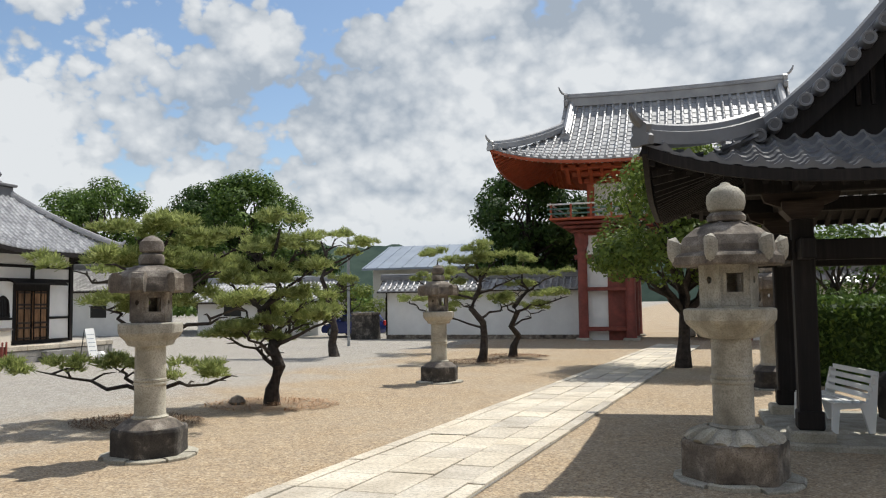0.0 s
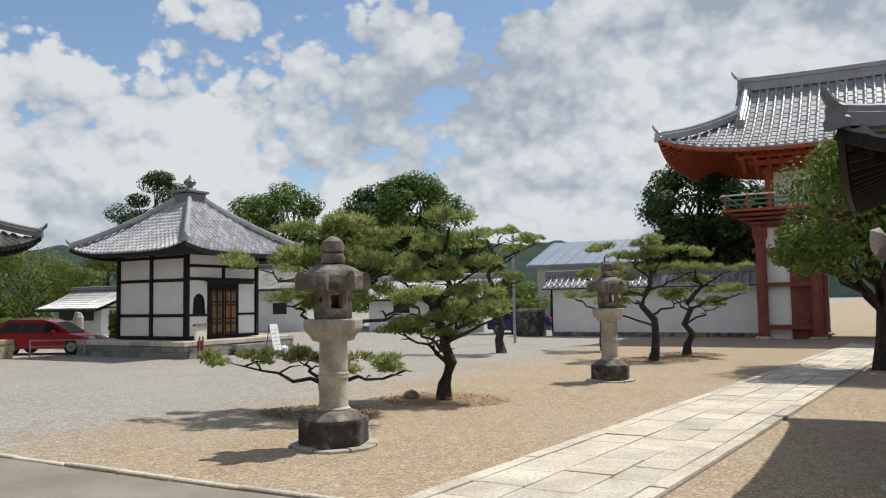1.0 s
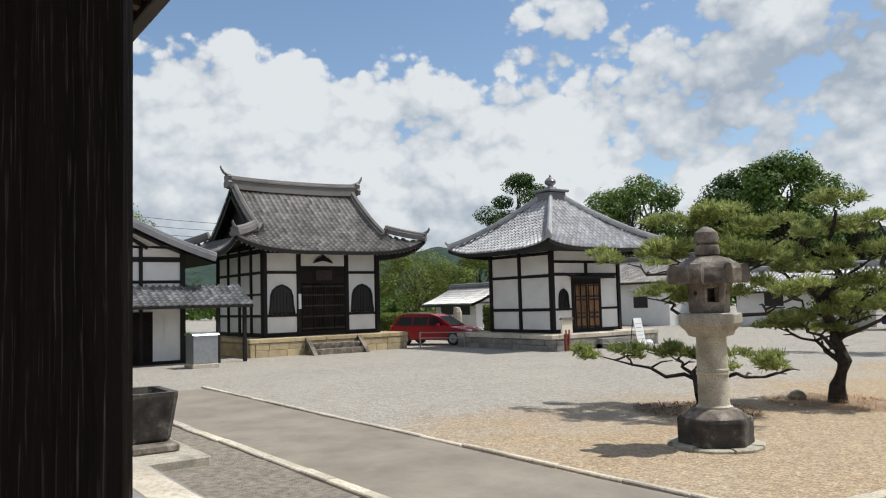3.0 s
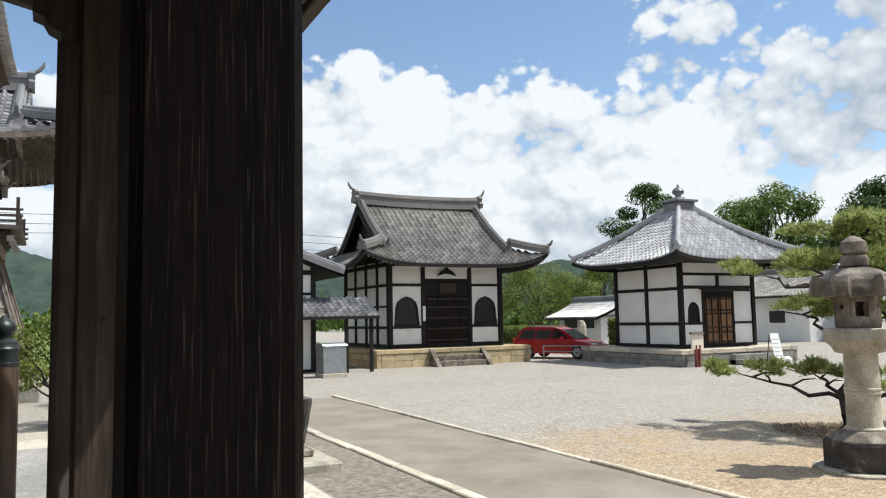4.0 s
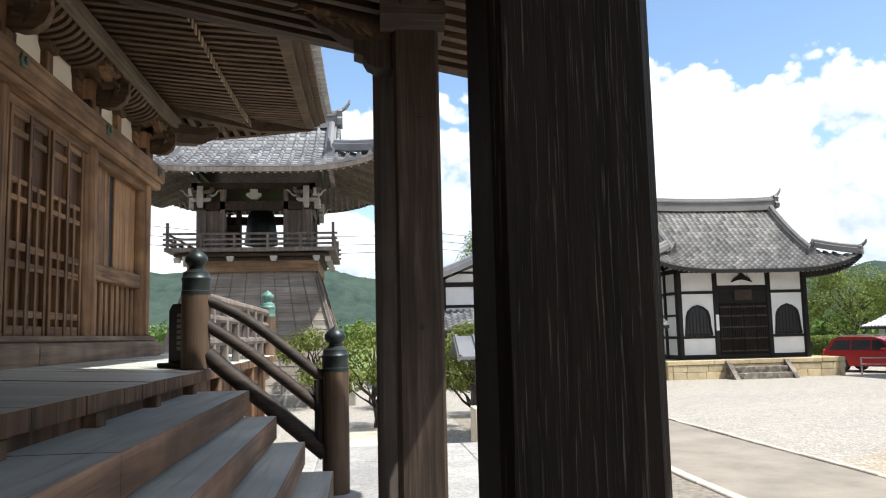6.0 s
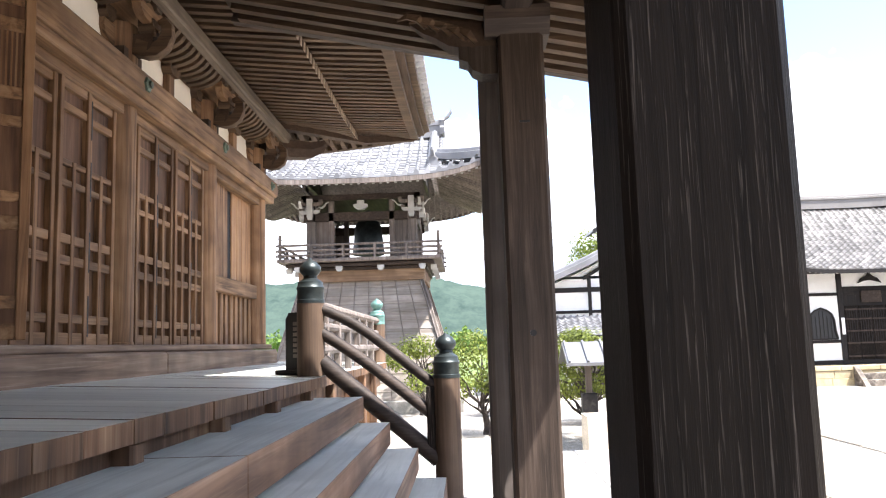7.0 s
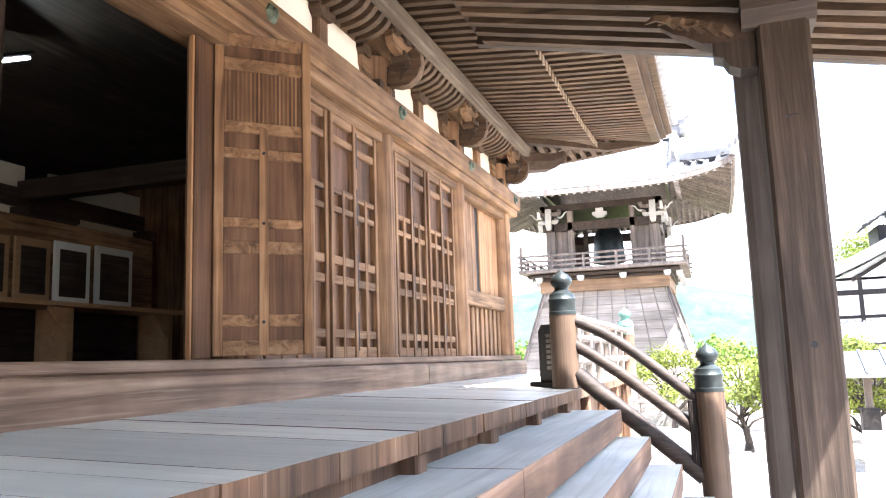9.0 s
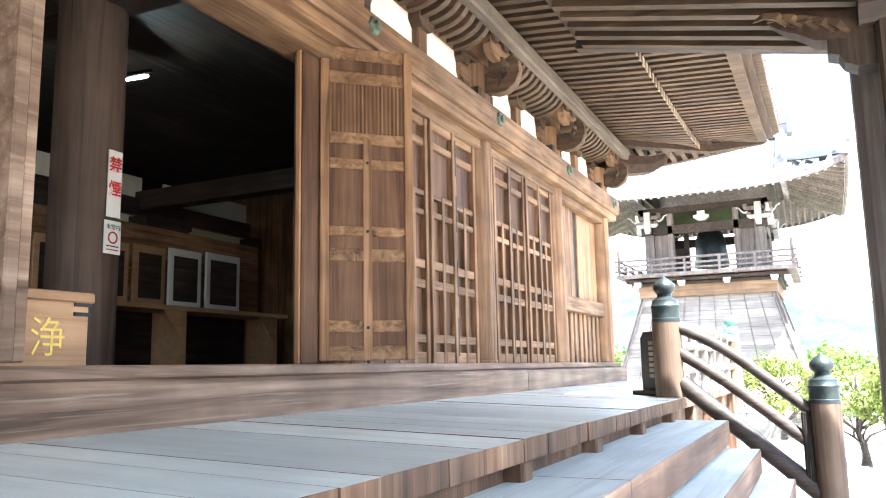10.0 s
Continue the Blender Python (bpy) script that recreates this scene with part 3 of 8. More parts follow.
def slope_shell(geo, m, a, D, H, U, dg, Dmax, drop, thick=0.08):
    """Boarding under the tiles."""
    nd, ns = 8, 24
    vs = []
    for k in range(nd + 1):
        d = Dmax * k / nd
        lim = a - min(d, dg)
        for i in range(ns + 1):
            s = -lim + 2 * lim * i / ns
            z = roof_z(s, d, a, D, H, U) - drop
            vs.append(m @ Vector((s, d, z)))
    n = len(vs)
    vs += [v - Vector((0, 0, thick)) for v in vs]
    fs = []
    w = ns + 1
    for k in range(nd):
        for i in range(ns):
            q = (k * w + i, k * w + i + 1, (k + 1) * w + i + 1, (k + 1) * w + i)
            fs += [q, tuple(x + n for x in q[::-1])]
    for i in range(ns):
        fs.append((i, n + i, n + i + 1, i + 1))
    geo.add(vs, fs)


RIDGE_SEC = [(-0.17, -0.1), (0.17, -0.1), (0.17, 0.12), (0.12, 0.14), (0.10, 0.24), (0.0, 0.29), (-0.10, 0.24), (-0.12, 0.14), (-0.17, 0.12)]


def tiled_roof(root, cx, cy, zeave, L, W, H, U, dg, along="x", prof=WAVE, pitch=0.27, course=0.26, tile=TILE, under=WOOD_DARK_Y,
               gable_mat=PLASTER, rafter_step=0.0, tip=WHITE_TIP, ridge_h=1.0, hip_scale=1.0, pyramid=False, gable_inset=0.25, loose_side=-1):
    """Hip-and-gable or pyramid roof with eaves half L by half W; its ridge runs along x or y."""
    base = Matrix.Translation((cx, cy, zeave)) @ (Matrix.Rotation(math.pi / 2, 4, "Z") if along == "y" else Matrix.Identity(4))
    sides = []
    for k, (a, off) in enumerate(((L, W), (W, L), (L, W), (W, L))):
        m = base @ Matrix.Rotation(k * math.pi / 2, 4, "Z") @ Matrix.Translation((0, -off, 0))
        sides.append((m, a, W if (k % 2 == 0 or pyramid) else dg))
    for k, (m, a, dmax) in enumerate(sides):
        g = Geo()
        if k == loose_side:
            tile_slope(g, m, a, W, H, U, dg, pitch, course, prof, dmax, each=lambda q: part("roof_tile", q, tile, root, fix=False))
        else:
            tile_slope(g, m, a, W, H, U, dg if not pyramid else W, pitch, course, prof, dmax)
            tagged(part("roof_tiles", g, tile, root, fix=False), kind="stuff")
        g = Geo()
        slope_shell(g, m, a, W, H, U, dg if not pyramid else W, dmax, 0.05)
        # eave board
        g.sweep([(-0.03, -0.13), (0.05, -0.13), (0.05, 0.02), (-0.03, 0.02)],
                [m @ Vector((-a + 2 * a * i / 24, 0.04, roof_z(-a + 2 * a * i / 24, 0, a, W, H, U) - 0.07)) for i in range(25)])
        part("roof_boarding", g, under, root)
        if rafter_step:
            n = int(2 * a / rafter_step)
            for i in range(n + 1):
                s = -a + 0.12 + (2 * a - 0.24) * i / n
                dl = max(0.15, min(1.9, a - abs(s)))
                p = m @ Vector((s, 0.1, roof_z(s, 0.1, a, W, H, U) - 0.22))
                q = m @ Vector((s, dl, roof_z(s, dl, a, W, H, U) - 0.22))
                r = m @ Vector((s, 0.085, roof_z(s, 0.1, a, W, H, U) - 0.222))
                raf = part("rafter", Geo().bar(p, q, 0.075, 0.09), under, root)
                if k != 2 and root.parent is None:
                    part("tip", Geo().bar(r, p, 0.078, 0.093), tip, raf)
    hips = []
    dh = W if pyramid else dg
    for sx in (-1, 1):
        for sy in (-1, 1):
            pts = []
            for i in range(11):
                d = dh * i / 10
                pts.append(base @ Vector((sx * (L - d), sy * (W - d), roof_z(L, d, L, W, H, U) + 0.04)))
            g = Geo()
            sec = [(a * hip_scale, b * hip_scale) for a, b in RIDGE_SEC]
            g.sweep(sec, pts)
            part("hip_ridge", g, tile, root)
            ornament(root, pts[0], pts[0] - pts[1], tile, 0.8 * hip_scale)
            if not pyramid:
                # upright ridge running down the main slope beside the gable
                sg = L - dg - 0.18
                pts2 = [base @ Vector((sx * sg, sy * (W - d), roof_z(sg, d, L, W, H, U) + 0.06)) for d in [dg * 0.75 + (W - dg * 0.75) * i / 10 for i in range(11)]]
                g = Geo().sweep(sec, pts2)
                part("descending_ridge", g, tile, root)
                ornament(root, pts2[0], pts2[0] - pts2[1], tile, 0.8 * hip_scale)
    if not pyramid:
        rl = L - dg
        zt = H
        g = Geo()
        pts = [base @ Vector((-rl - 0.1 + (2 * rl + 0.2) * i / 12, 0, zt + 0.05 + 0.10 * abs(i / 6 - 1) ** 2.5)) for i in range(13)]
        k = ridge_h
        g.sweep([(-0.20, -0.1), (0.20, -0.1), (0.20, 0.30 * k), (0.25, 0.32 * k), (0.25, 0.40 * k), (0.13, 0.43 * k), (0.11, 0.54 * k), (-0.11, 0.54 * k), (-0.13, 0.43 * k), (-0.25, 0.40 * k), (-0.25, 0.32 * k), (-0.20, 0.30 * k)], pts)
        part("main_ridge", g, tile, root)
        for e, f in ((pts[0], pts[0] - pts[1]), (pts[-1], pts[-1] - pts[-2])):
            ornament(root, e + Vector((0, 0, 0.15)), f, tile, 1.25 * ridge_h)
        for sx in (-1, 1):
            # gable wall and barge boards
            x = sx * (rl - gable_inset - 0.35)
            zb = rise(dg, W, H)
            hw = W - dg
            g = Geo()
            g.prism([(-hw, zb - 0.1), (hw, zb - 0.1), (0, H - 0.12)], x - 0.05, x + 0.05, base @ Matrix.Rotation(math.pi / 2, 4, "Z") @ Matrix.Scale(-1, 4, (0, 1, 0)))
            part("gable_wall", g, gable_mat, root)
            for sy in (-1, 1):
                g = Geo()
                pp = [base @ Vector((sx * (rl - 0.06), sy * (W - d), rise(d, W, H) - 0.16)) for d in [dg + (W - dg) * i / 10 for i in range(11)]]
                g.sweep([(-0.05, -0.17), (0.05, -0.17), (0.05, 0.17), (-0.05, 0.17)], pp)
                part("barge_board", g, under, root)
    return base


def ornament(root, at, ahead, mat, k):
    """End tile with a raised face and a curled horn."""
    d = Vector((ahead[0], ahead[1], 0)).normalized()
    m = Matrix.Translation(at) @ d.to_track_quat("Y", "Z").to_matrix().to_4x4() @ Matrix.Scale(k, 4)
    g = Geo()
    poly = [(-0.26, -0.16), (0.26, -0.16), (0.30, 0.02), (0.20, 0.10), (0.24, 0.26), (0.10, 0.36), (0.0, 0.30), (-0.10, 0.36), (-0.24, 0.26), (-0.20, 0.10), (-0.30, 0.02)]
    g.prism(poly, -0.06, 0.08, m)
    g.sweep([(0.07 * math.cos(t), 0.07 * math.sin(t)) for t in [i * math.pi / 4 for i in range(8)]],
            [m @ Vector((0, y, z)) for y, z in ((-0.1, 0.28), (0.06, 0.34), (0.18, 0.42), (0.27, 0.55), (0.30, 0.66))], scales=[1.1, 1.1, 1.0, 0.8, 0.4])
    part("ridge_end_tile", g, mat, root)


# ---- stone lanterns ----
def hexed(geo, rows, turn=0.5, side=6, wear=0.0, seed=1, step=3):
    """A six-sided solid with slightly worn edges: each side is cut into short facets."""
    rng = random.Random(seed)
    vs, fs = [], []
    n = side * step
    for r, z in rows:
        for i in range(n):
            k, q = divmod(i, step)
            a0, a1 = turn + 2 * math.pi * k / side, turn + 2 * math.pi * (k + 1) / side
            t = (0.0, 0.06, 0.94)[q] if step == 3 else q / step
            x = r * (math.cos(a0) * (1 - t) + math.cos(a1) * t)
            y = r * (math.sin(a0) * (1 - t) + math.sin(a1) * t)
            k2 = (0.975 if q == 0 else 1.0) * (1 + rng.uniform(-wear, wear))
            vs.append((x * k2, y * k2, z + rng.uniform(-wear, wear) * 0.3))
    for j in range(len(rows) - 1):
        for i in range(n):
            k = (i + 1) % n
            fs.append((j * n + i, j * n + k, (j + 1) * n + k, (j + 1) * n + i))
    fs += [tuple(range(n))[::-1], tuple(range((len(rows) - 1) * n, len(rows) * n))]
    return geo.add(vs, fs)


def lantern(name, at, h, label, dark, turn=0.0, domed=False):
    """Six-sided granite lantern; a domed one has a swelling cap with upright curls, the other a squat cap with heavy corner blocks."""
    root = thing(name, Matrix.Translation((at[0], at[1], GZ)) @ Matrix.Rotation(turn, 4, "Z") @ Matrix.Scale(h / 3.2, 4), label, "lantern", "stone lanterns in the yard")
    rng = random.Random(int(at[1] * 10))
    for i in range(7):
        a0, a1 = 2 * PI * i / 7 + 0.02, 2 * PI * (i + 1) / 7 - 0.02
        r = rng.uniform(0.60, 0.70)
        top = rng.uniform(0.03, 0.06)
        ring = [(0.3 * math.cos(a0), 0.3 * math.sin(a0)), (r * math.cos(a0), r * math.sin(a0)), (r * 1.03 * math.cos((a0 + a1) / 2), r * 1.03 * math.sin((a0 + a1) / 2)), (r * math.cos(a1), r * math.sin(a1)), (0.3 * math.cos(a1), 0.3 * math.sin(a1))]
        vs = [(x, y, -0.05) for x, y in ring] + [(x, y, top - 0.015) for x, y in ring] + [(x * 0.97, y * 0.97, top) for x, y in ring]
        fs = [(10, 11, 12, 13, 14)] + [f for q in range(5) for f in ((q, (q + 1) % 5, 5 + (q + 1) % 5, 5 + q), (5 + q, 5 + (q + 1) % 5, 10 + (q + 1) % 5, 10 + q))]
        part("footing_stone", Geo().add(vs, fs), GRANITE, root)
    rp = 0.575 if domed else 0.55
    part("pedestal", hexed(Geo(), [(rp * 0.99, 0.03), (rp, 0.07), (rp, 0.20), (rp * 1.005, 0.38), (rp * 0.985, 0.42), (rp * 0.95, 0.435)], wear=0.006, seed=int(at[1])), GRANITE_BLACK if not domed else dark, root, "stained six-sided pedestal")
    # a lotus of broad petals slopes up from the pedestal to the shaft
    part("lotus", Geo().lathe([(rp * 0.86, 0.43), (rp * 0.80, 0.455), (0.36, 0.52), (0.27, 0.555)], 24), GRANITE if domed else GRANITE_DARK, root, smooth=True)
    for i in range(12 if domed else 0):
        a = i * PI / 6
        m = Matrix.Rotation(a, 4, "Z")
        ln = [(0.28, 0.558), (0.36, 0.535), (0.44, 0.495), (rp * 0.89, 0.448)]
        part("petal", Geo().sweep([(-0.075, -0.02), (-0.05, 0.012), (0.0, 0.024), (0.05, 0.012), (0.075, -0.02)], [m @ Vector((r, 0, z)) for r, z in ln], scales=[0.75, 1.0, 1.25, 1.0]), GRANITE, root, smooth=True)
    zs = 1.50 if domed else 1.58
    rs = 0.212 if domed else 0.22
    part("shaft", Geo().lathe([(rs + 0.035, 0.545), (rs + 0.04, 0.575), (rs + 0.008, 0.60), (rs, 0.64), (rs, 1.02), (rs + 0.014, 1.035), (rs + 0.014, 1.06), (rs + 0.002, 1.072), (rs + 0.014, 1.085), (rs + 0.014, 1.11), (rs, 1.125), (rs - 0.006, zs - 0.02), (rs - 0.004, zs + 0.02)], 28), GRANITE, root, smooth=True)
    zt = 1.83 if domed else 1.925
    rq = 0.50 if domed else 0.47
    part("platform", hexed(Geo(), [(rs * 1.1, zs), (rs * 1.5, zs + 0.02), (rq * 0.78, zs + 0.09), (rq * 0.93, zs + 0.155), (rq * 0.99, zs + 0.20), (rq, zt - 0.03), (rq * 0.985, zt - 0.01), (rq * 0.9, zt), (0.2, zt)], wear=0.005, seed=3 + int(at[1])), GRANITE, root, "pale six-sided bowl platform")
    zr = 2.28 if domed else 2.36
    # fire box: six slabs, alternately with a square window and a small round hole
    rf = 0.31 if domed else 0.295
    body = GRANITE if domed else dark
    fb = part("fire_box", hexed(Geo(), [(rf * 0.98, zt - 0.005), (rf * 0.98, zt + 0.03)]), body, root)
    ap = rf * math.cos(PI / 6)
    hw = rf / 2 + 0.004
    z0, z1 = zt + 0.02, zr + 0.03
    zc = (z0 + z1) / 2 + 0.02
    for i in range(6):
        m = Matrix.Rotation(0.5 + PI / 6 + i * PI / 3, 4, "Z")
        if i % 2 == 0:
            w, hh = 0.085, 0.10
            part("lower_panel", Geo().box(ap - 0.07, ap, -hw, hw, z0, zc - hh, 0.004, m), body, fb)
            part("upper_panel", Geo().box(ap - 0.07, ap, -hw, hw, zc + hh, z1, 0.004, m), body, fb)
            part("side_panel", Geo().box(ap - 0.07, ap, -hw, -w, zc - hh, zc + hh, 0.004, m), body, fb)
            part("side_panel", Geo().box(ap - 0.07, ap, w, hw, zc - hh, zc + hh, 0.004, m), body, fb)
            for s in (-1, 1):
                part("window_rim", Geo().box(ap, ap + 0.012, s * (w + 0.02) - 0.02, s * (w + 0.02) + 0.02, zc - hh - 0.03, zc + hh + 0.03, 0.004, m), body, fb)
        else:
            # a slab pierced by a round hole
            n = 24
            rh = 0.038
            vs = []
            for xx in (ap - 0.07, ap):
                for ring in (0, 1):
                    for k in range(n):
                        t = 2 * PI * k / n
                        c, sn = math.cos(t), math.sin(t)
                        if ring == 0:
                            vs.append(m @ Vector((xx, rh * c, zc + 0.03 + rh * sn)))
                        else:
                            kk = 1 / max(abs(c), abs(sn))
                            vy, vz = c * kk, sn * kk
                            vs.append(m @ Vector((xx, vy * hw, (zc + 0.03) + (vz * (z1 - zc - 0.03) if vz > 0 else vz * (zc + 0.03 - z0)))))
            fs = []
            for k in range(n):
                q = (k + 1) % n
                fs += [(k, q, n + q, n + k), (2 * n + k, 3 * n + k, 3 * n + q, 2 * n + q), (k, 2 * n + k, 2 * n + q, q), (n + k, n + q, 3 * n + q, 3 * n + k)]
            part("pierced_panel", Geo().add(vs, fs), body, fb)
    if domed:
        cap = hexed(Geo(), [(0.32, zr + 0.02), (0.575, zr), (0.60, zr + 0.02), (0.605, zr + 0.10), (0.58, zr + 0.125), (0.54, zr + 0.15), (0.525, zr + 0.22), (0.47, zr + 0.32), (0.36, zr + 0.41), (0.22, zr + 0.46), (0.16, zr + 0.48)], wear=0.004, seed=9)
    else:
        cap = hexed(Geo(), [(0.28, zr + 0.02), (0.49, zr), (0.51, zr + 0.02), (0.50, zr + 0.10), (0.47, zr + 0.22), (0.42, zr + 0.30), (0.32, zr + 0.36), (0.20, zr + 0.395), (0.15, zr + 0.405)], wear=0.005, seed=9)
    part("cap", cap, dark, root, "lichened six-sided cap")
    for i in range(6):
        m = Matrix.Rotation(0.5 + i * PI / 3, 4, "Z")
        if domed:
            ln = [(0.46, zr + 0.08), (0.515, zr + 0.07), (0.545, zr + 0.13), (0.55, zr + 0.21), (0.545, zr + 0.265), (0.52, zr + 0.28)]
            sc = [0.9, 1.05, 1.1, 1.1, 1.15, 0.7]
            part("curl", Geo().sweep([(0.082 * math.cos(t), 0.06 * math.sin(t)) for t in [k * PI / 5 for k in range(10)]], [m @ Vector((r, 0, z)) for r, z in ln], up=m @ Vector((0, 1, 0)), scales=sc), GRANITE, root, smooth=True)
            part("rib", Geo().sweep([(-0.03, -0.02), (-0.015, 0.012), (0.015, 0.012), (0.03, -0.02)], [m @ Vector((r, 0, z)) for r, z in ((0.53, zr + 0.16), (0.485, zr + 0.24), (0.42, zr + 0.33), (0.32, zr + 0.415), (0.2, zr + 0.47))]), dark, root)
        else:
            part("curl", Geo().prism([(0.38, zr + 0.02), (0.54, zr - 0.005), (0.575, zr + 0.03), (0.58, zr + 0.20), (0.545, zr + 0.275), (0.49, zr + 0.285), (0.42, zr + 0.25)], -0.085, 0.085, m), dark, root, "heavy corner block")
    zf = zr + (0.47 if domed else 0.40)
    if domed:
        part("neck", Geo().lathe([(0.15, zf), (0.20, zf + 0.02), (0.205, zf + 0.07), (0.17, zf + 0.11), (0.13, zf + 0.125)], 20), dark, root, smooth=True)
        part("finial", Geo().lathe([(0.13, zf + 0.11), (0.185, zf + 0.14), (0.205, zf + 0.22), (0.195, zf + 0.31), (0.14, zf + 0.38), (0.06, zf + 0.415), (0.045, zf + 0.44), (0.01, zf + 0.45)], 22), GRANITE, root, smooth=True)
    else:
        part("neck", Geo().lathe([(0.12, zf - 0.01), (0.175, zf + 0.02), (0.185, zf + 0.09), (0.17, zf + 0.15), (0.11, zf + 0.185)], 20), dark, root, smooth=True)
        part("finial", Geo().lathe([(0.11, zf + 0.17), (0.165, zf + 0.205), (0.175, zf + 0.27), (0.16, zf + 0.35), (0.09, zf + 0.41), (0.02, zf + 0.44)], 20), GRANITE_DARK, root, smooth=True)
    return root


lantern("stone_lantern", (-7.78, 10.63), 3.2, "tall weathered granite lantern on a soot-dark pedestal", GRANITE_DARK, 0.35)
lantern("stone_lantern", (0.20, 11.05), 3.58, "tall pale granite lantern with a round finial", GRANITE_DARK, -0.32, True)
lantern("stone_lantern", (-6.8, 21.4), 3.18, "weathered granite lantern beside the walkway", GRANITE_DARK, 0.2)
lantern("stone_lantern", (1.55, 21.3), 3.2, "shaded granite lantern before a clipped hedge", GRANITE_DARK, 0.6)


# ---- trees ----
def bent(a, b, rng, n=6, wob=0.12):
    a, b = Vector(a), Vector(b)
    ln = (b - a).length
    out = []
    for i in range(n + 1):
        t = i / n
        w = math.sin(math.pi * t) * wob * ln
        out.append(a.lerp(b, t) + Vector((rng.uniform(-w, w), rng.uniform(-w, w), rng.uniform(-w, w) * 0.5)))
    return out


def needles_pad(vs, fs, c, rx, ry, rz, count, rng, ln=0.15):
    for _ in range(count):
        a, r = rng.uniform(0, 2 * math.pi), math.sqrt(rng.random())
        x, y = c[0] + rx * r * math.cos(a), c[1] + ry * r * math.sin(a)
        z = c[2] + rz * (1 - r * r) * rng.uniform(-0.15, 1.0) + rng.uniform(-0.04, 0.05)
        p = Vector((x, y, z))
        ax = Vector((rng.uniform(-0.8, 0.8) + math.cos(a) * r * 0.5, rng.uniform(-0.8, 0.8) + math.sin(a) * r * 0.5, rng.uniform(0.35, 1.0))).normalized()
        for _k in range(9):
            d = (ax + Vector((rng.gauss(0, 0.55), rng.gauss(0, 0.55), rng.gauss(0, 0.4)))).normalized()
            s = d.cross(Vector((rng.uniform(-1, 1), rng.uniform(-1, 1), rng.uniform(-1, 1)))).normalized() * 0.0095
            n = len(vs)
            e = p + d * ln * rng.uniform(0.7, 1.15)
            vs += [p - s, p + s, e + s * 0.5, e - s * 0.5]
            fs.append((n, n + 1, n + 2, n + 3))


def pine(at, h, spread, lean, pads, seed, label):
    """A trained garden pine: bent trunk, long level limbs, flat pads of needles."""
    rng = random.Random(seed)
    root = thing("pine_tree", (at[0], at[1], GZ), label, "tree", "trained pines in the yard")
    g = Geo()
    tr = bent((0, 0, -0.05), (lean[0], lean[1], h * 0.9), rng, 9, 0.09)
    rad = 0.055 * h ** 0.75
    g.tube(tr, [rad * (1.25 if i == 0 else 1.0 - 0.82 * i / 9) for i in range(10)], 9)
    vs, fs = [], []
    for (ang, ext, z, size) in pads:
        t = max(0.18, min(0.93, z / (h * 0.95) - 0.15))
        k = t * 9
        i = min(8, int(k))
        o = tr[i].lerp(tr[i + 1], k - i)
        tipv = Vector((o.x + ext * spread * math.cos(ang), o.y + ext * spread * math.sin(ang), z))
        if ext > 0.1:
            limb = bent(o, tipv - Vector((0, 0, 0.08)), rng, 6, 0.10)
            g.tube(limb, [rad * 0.32 * (1 - 0.75 * q / 6) for q in range(7)], 6)
            for q in (3, 4, 5):
                e = limb[q] + Vector((rng.uniform(-0.4, 0.4), rng.uniform(-0.4, 0.4), rng.uniform(0.0, 0.15)))
                g.tube([limb[q], limb[q].lerp(e, 0.5) + Vector((0, 0, 0.05)), e], [rad * 0.16, rad * 0.12, rad * 0.05], 5)
        for q in range(6):
            back = rng.uniform(0.0, 0.55) if ext > 0.1 else 0.0
            c = tipv.lerp(Vector((o.x, o.y, tipv.z)), back) + Vector((rng.uniform(-0.8, 0.8) * size, rng.uniform(-0.8, 0.8) * size, rng.uniform(-0.10, 0.14)))
            rr = size * rng.uniform(0.28, 0.46)
            needles_pad(vs, fs, c, rr, rr, 0.11 * size + 0.05, int(44 * size + 9), rng)
    part("trunk", g, BARK, root, smooth=True)
    part("crown", Geo().add(vs, fs), NEEDLES, root, "green needle pads with gaps between", fix=False)
    return root


pine((-10.15, 13.35), 4.0, 2.3, (0.5, 0.3), [(3.3, 0.95, 1.02, 0.62), (2.7, 0.55, 1.05, 0.5), (0.2, 0.75, 0.92, 0.55), (3.0, 0.85, 2.25, 0.75), (2.3, 0.6, 2.1, 0.6),
     (0.0, 0.75, 2.25, 0.6), (0.6, 0.5, 2.9, 0.7), (3.4, 0.75, 2.95, 0.75), (1.6, 0.6, 3.1, 0.7), (0.1, 0.65, 3.3, 0.7), (3.0, 0.3, 3.6, 0.7), (0.0, 0.1, 3.75, 0.75), (4.6, 0.5, 3.0, 0.6)], 3,
     "trained pine with level needle pads behind a lantern")
pine((-8.94, 16.15), 4.25, 1.9, (0.15, 0.1), [(3.1, 0.75, 1.55, 0.6), (2.6, 0.55, 1.4, 0.55), (0.1, 0.65, 1.9, 0.6), (3.3, 0.5, 2.3, 0.6), (0.0, 0.55, 2.35, 0.6), (3.0, 0.62, 2.9, 0.65), (0.3, 0.55, 2.95, 0.6),
     (1.6, 0.5, 2.7, 0.6), (4.7, 0.5, 2.6, 0.55), (3.2, 0.35, 3.45, 0.6), (0.2, 0.35, 3.5, 0.55), (0.0, 0.05, 4.0, 0.55), (4.4, 0.5, 1.7, 0.5), (1.5, 0.5, 1.9, 0.5)], 8,
     "trained pine standing on a ring of fallen needles")
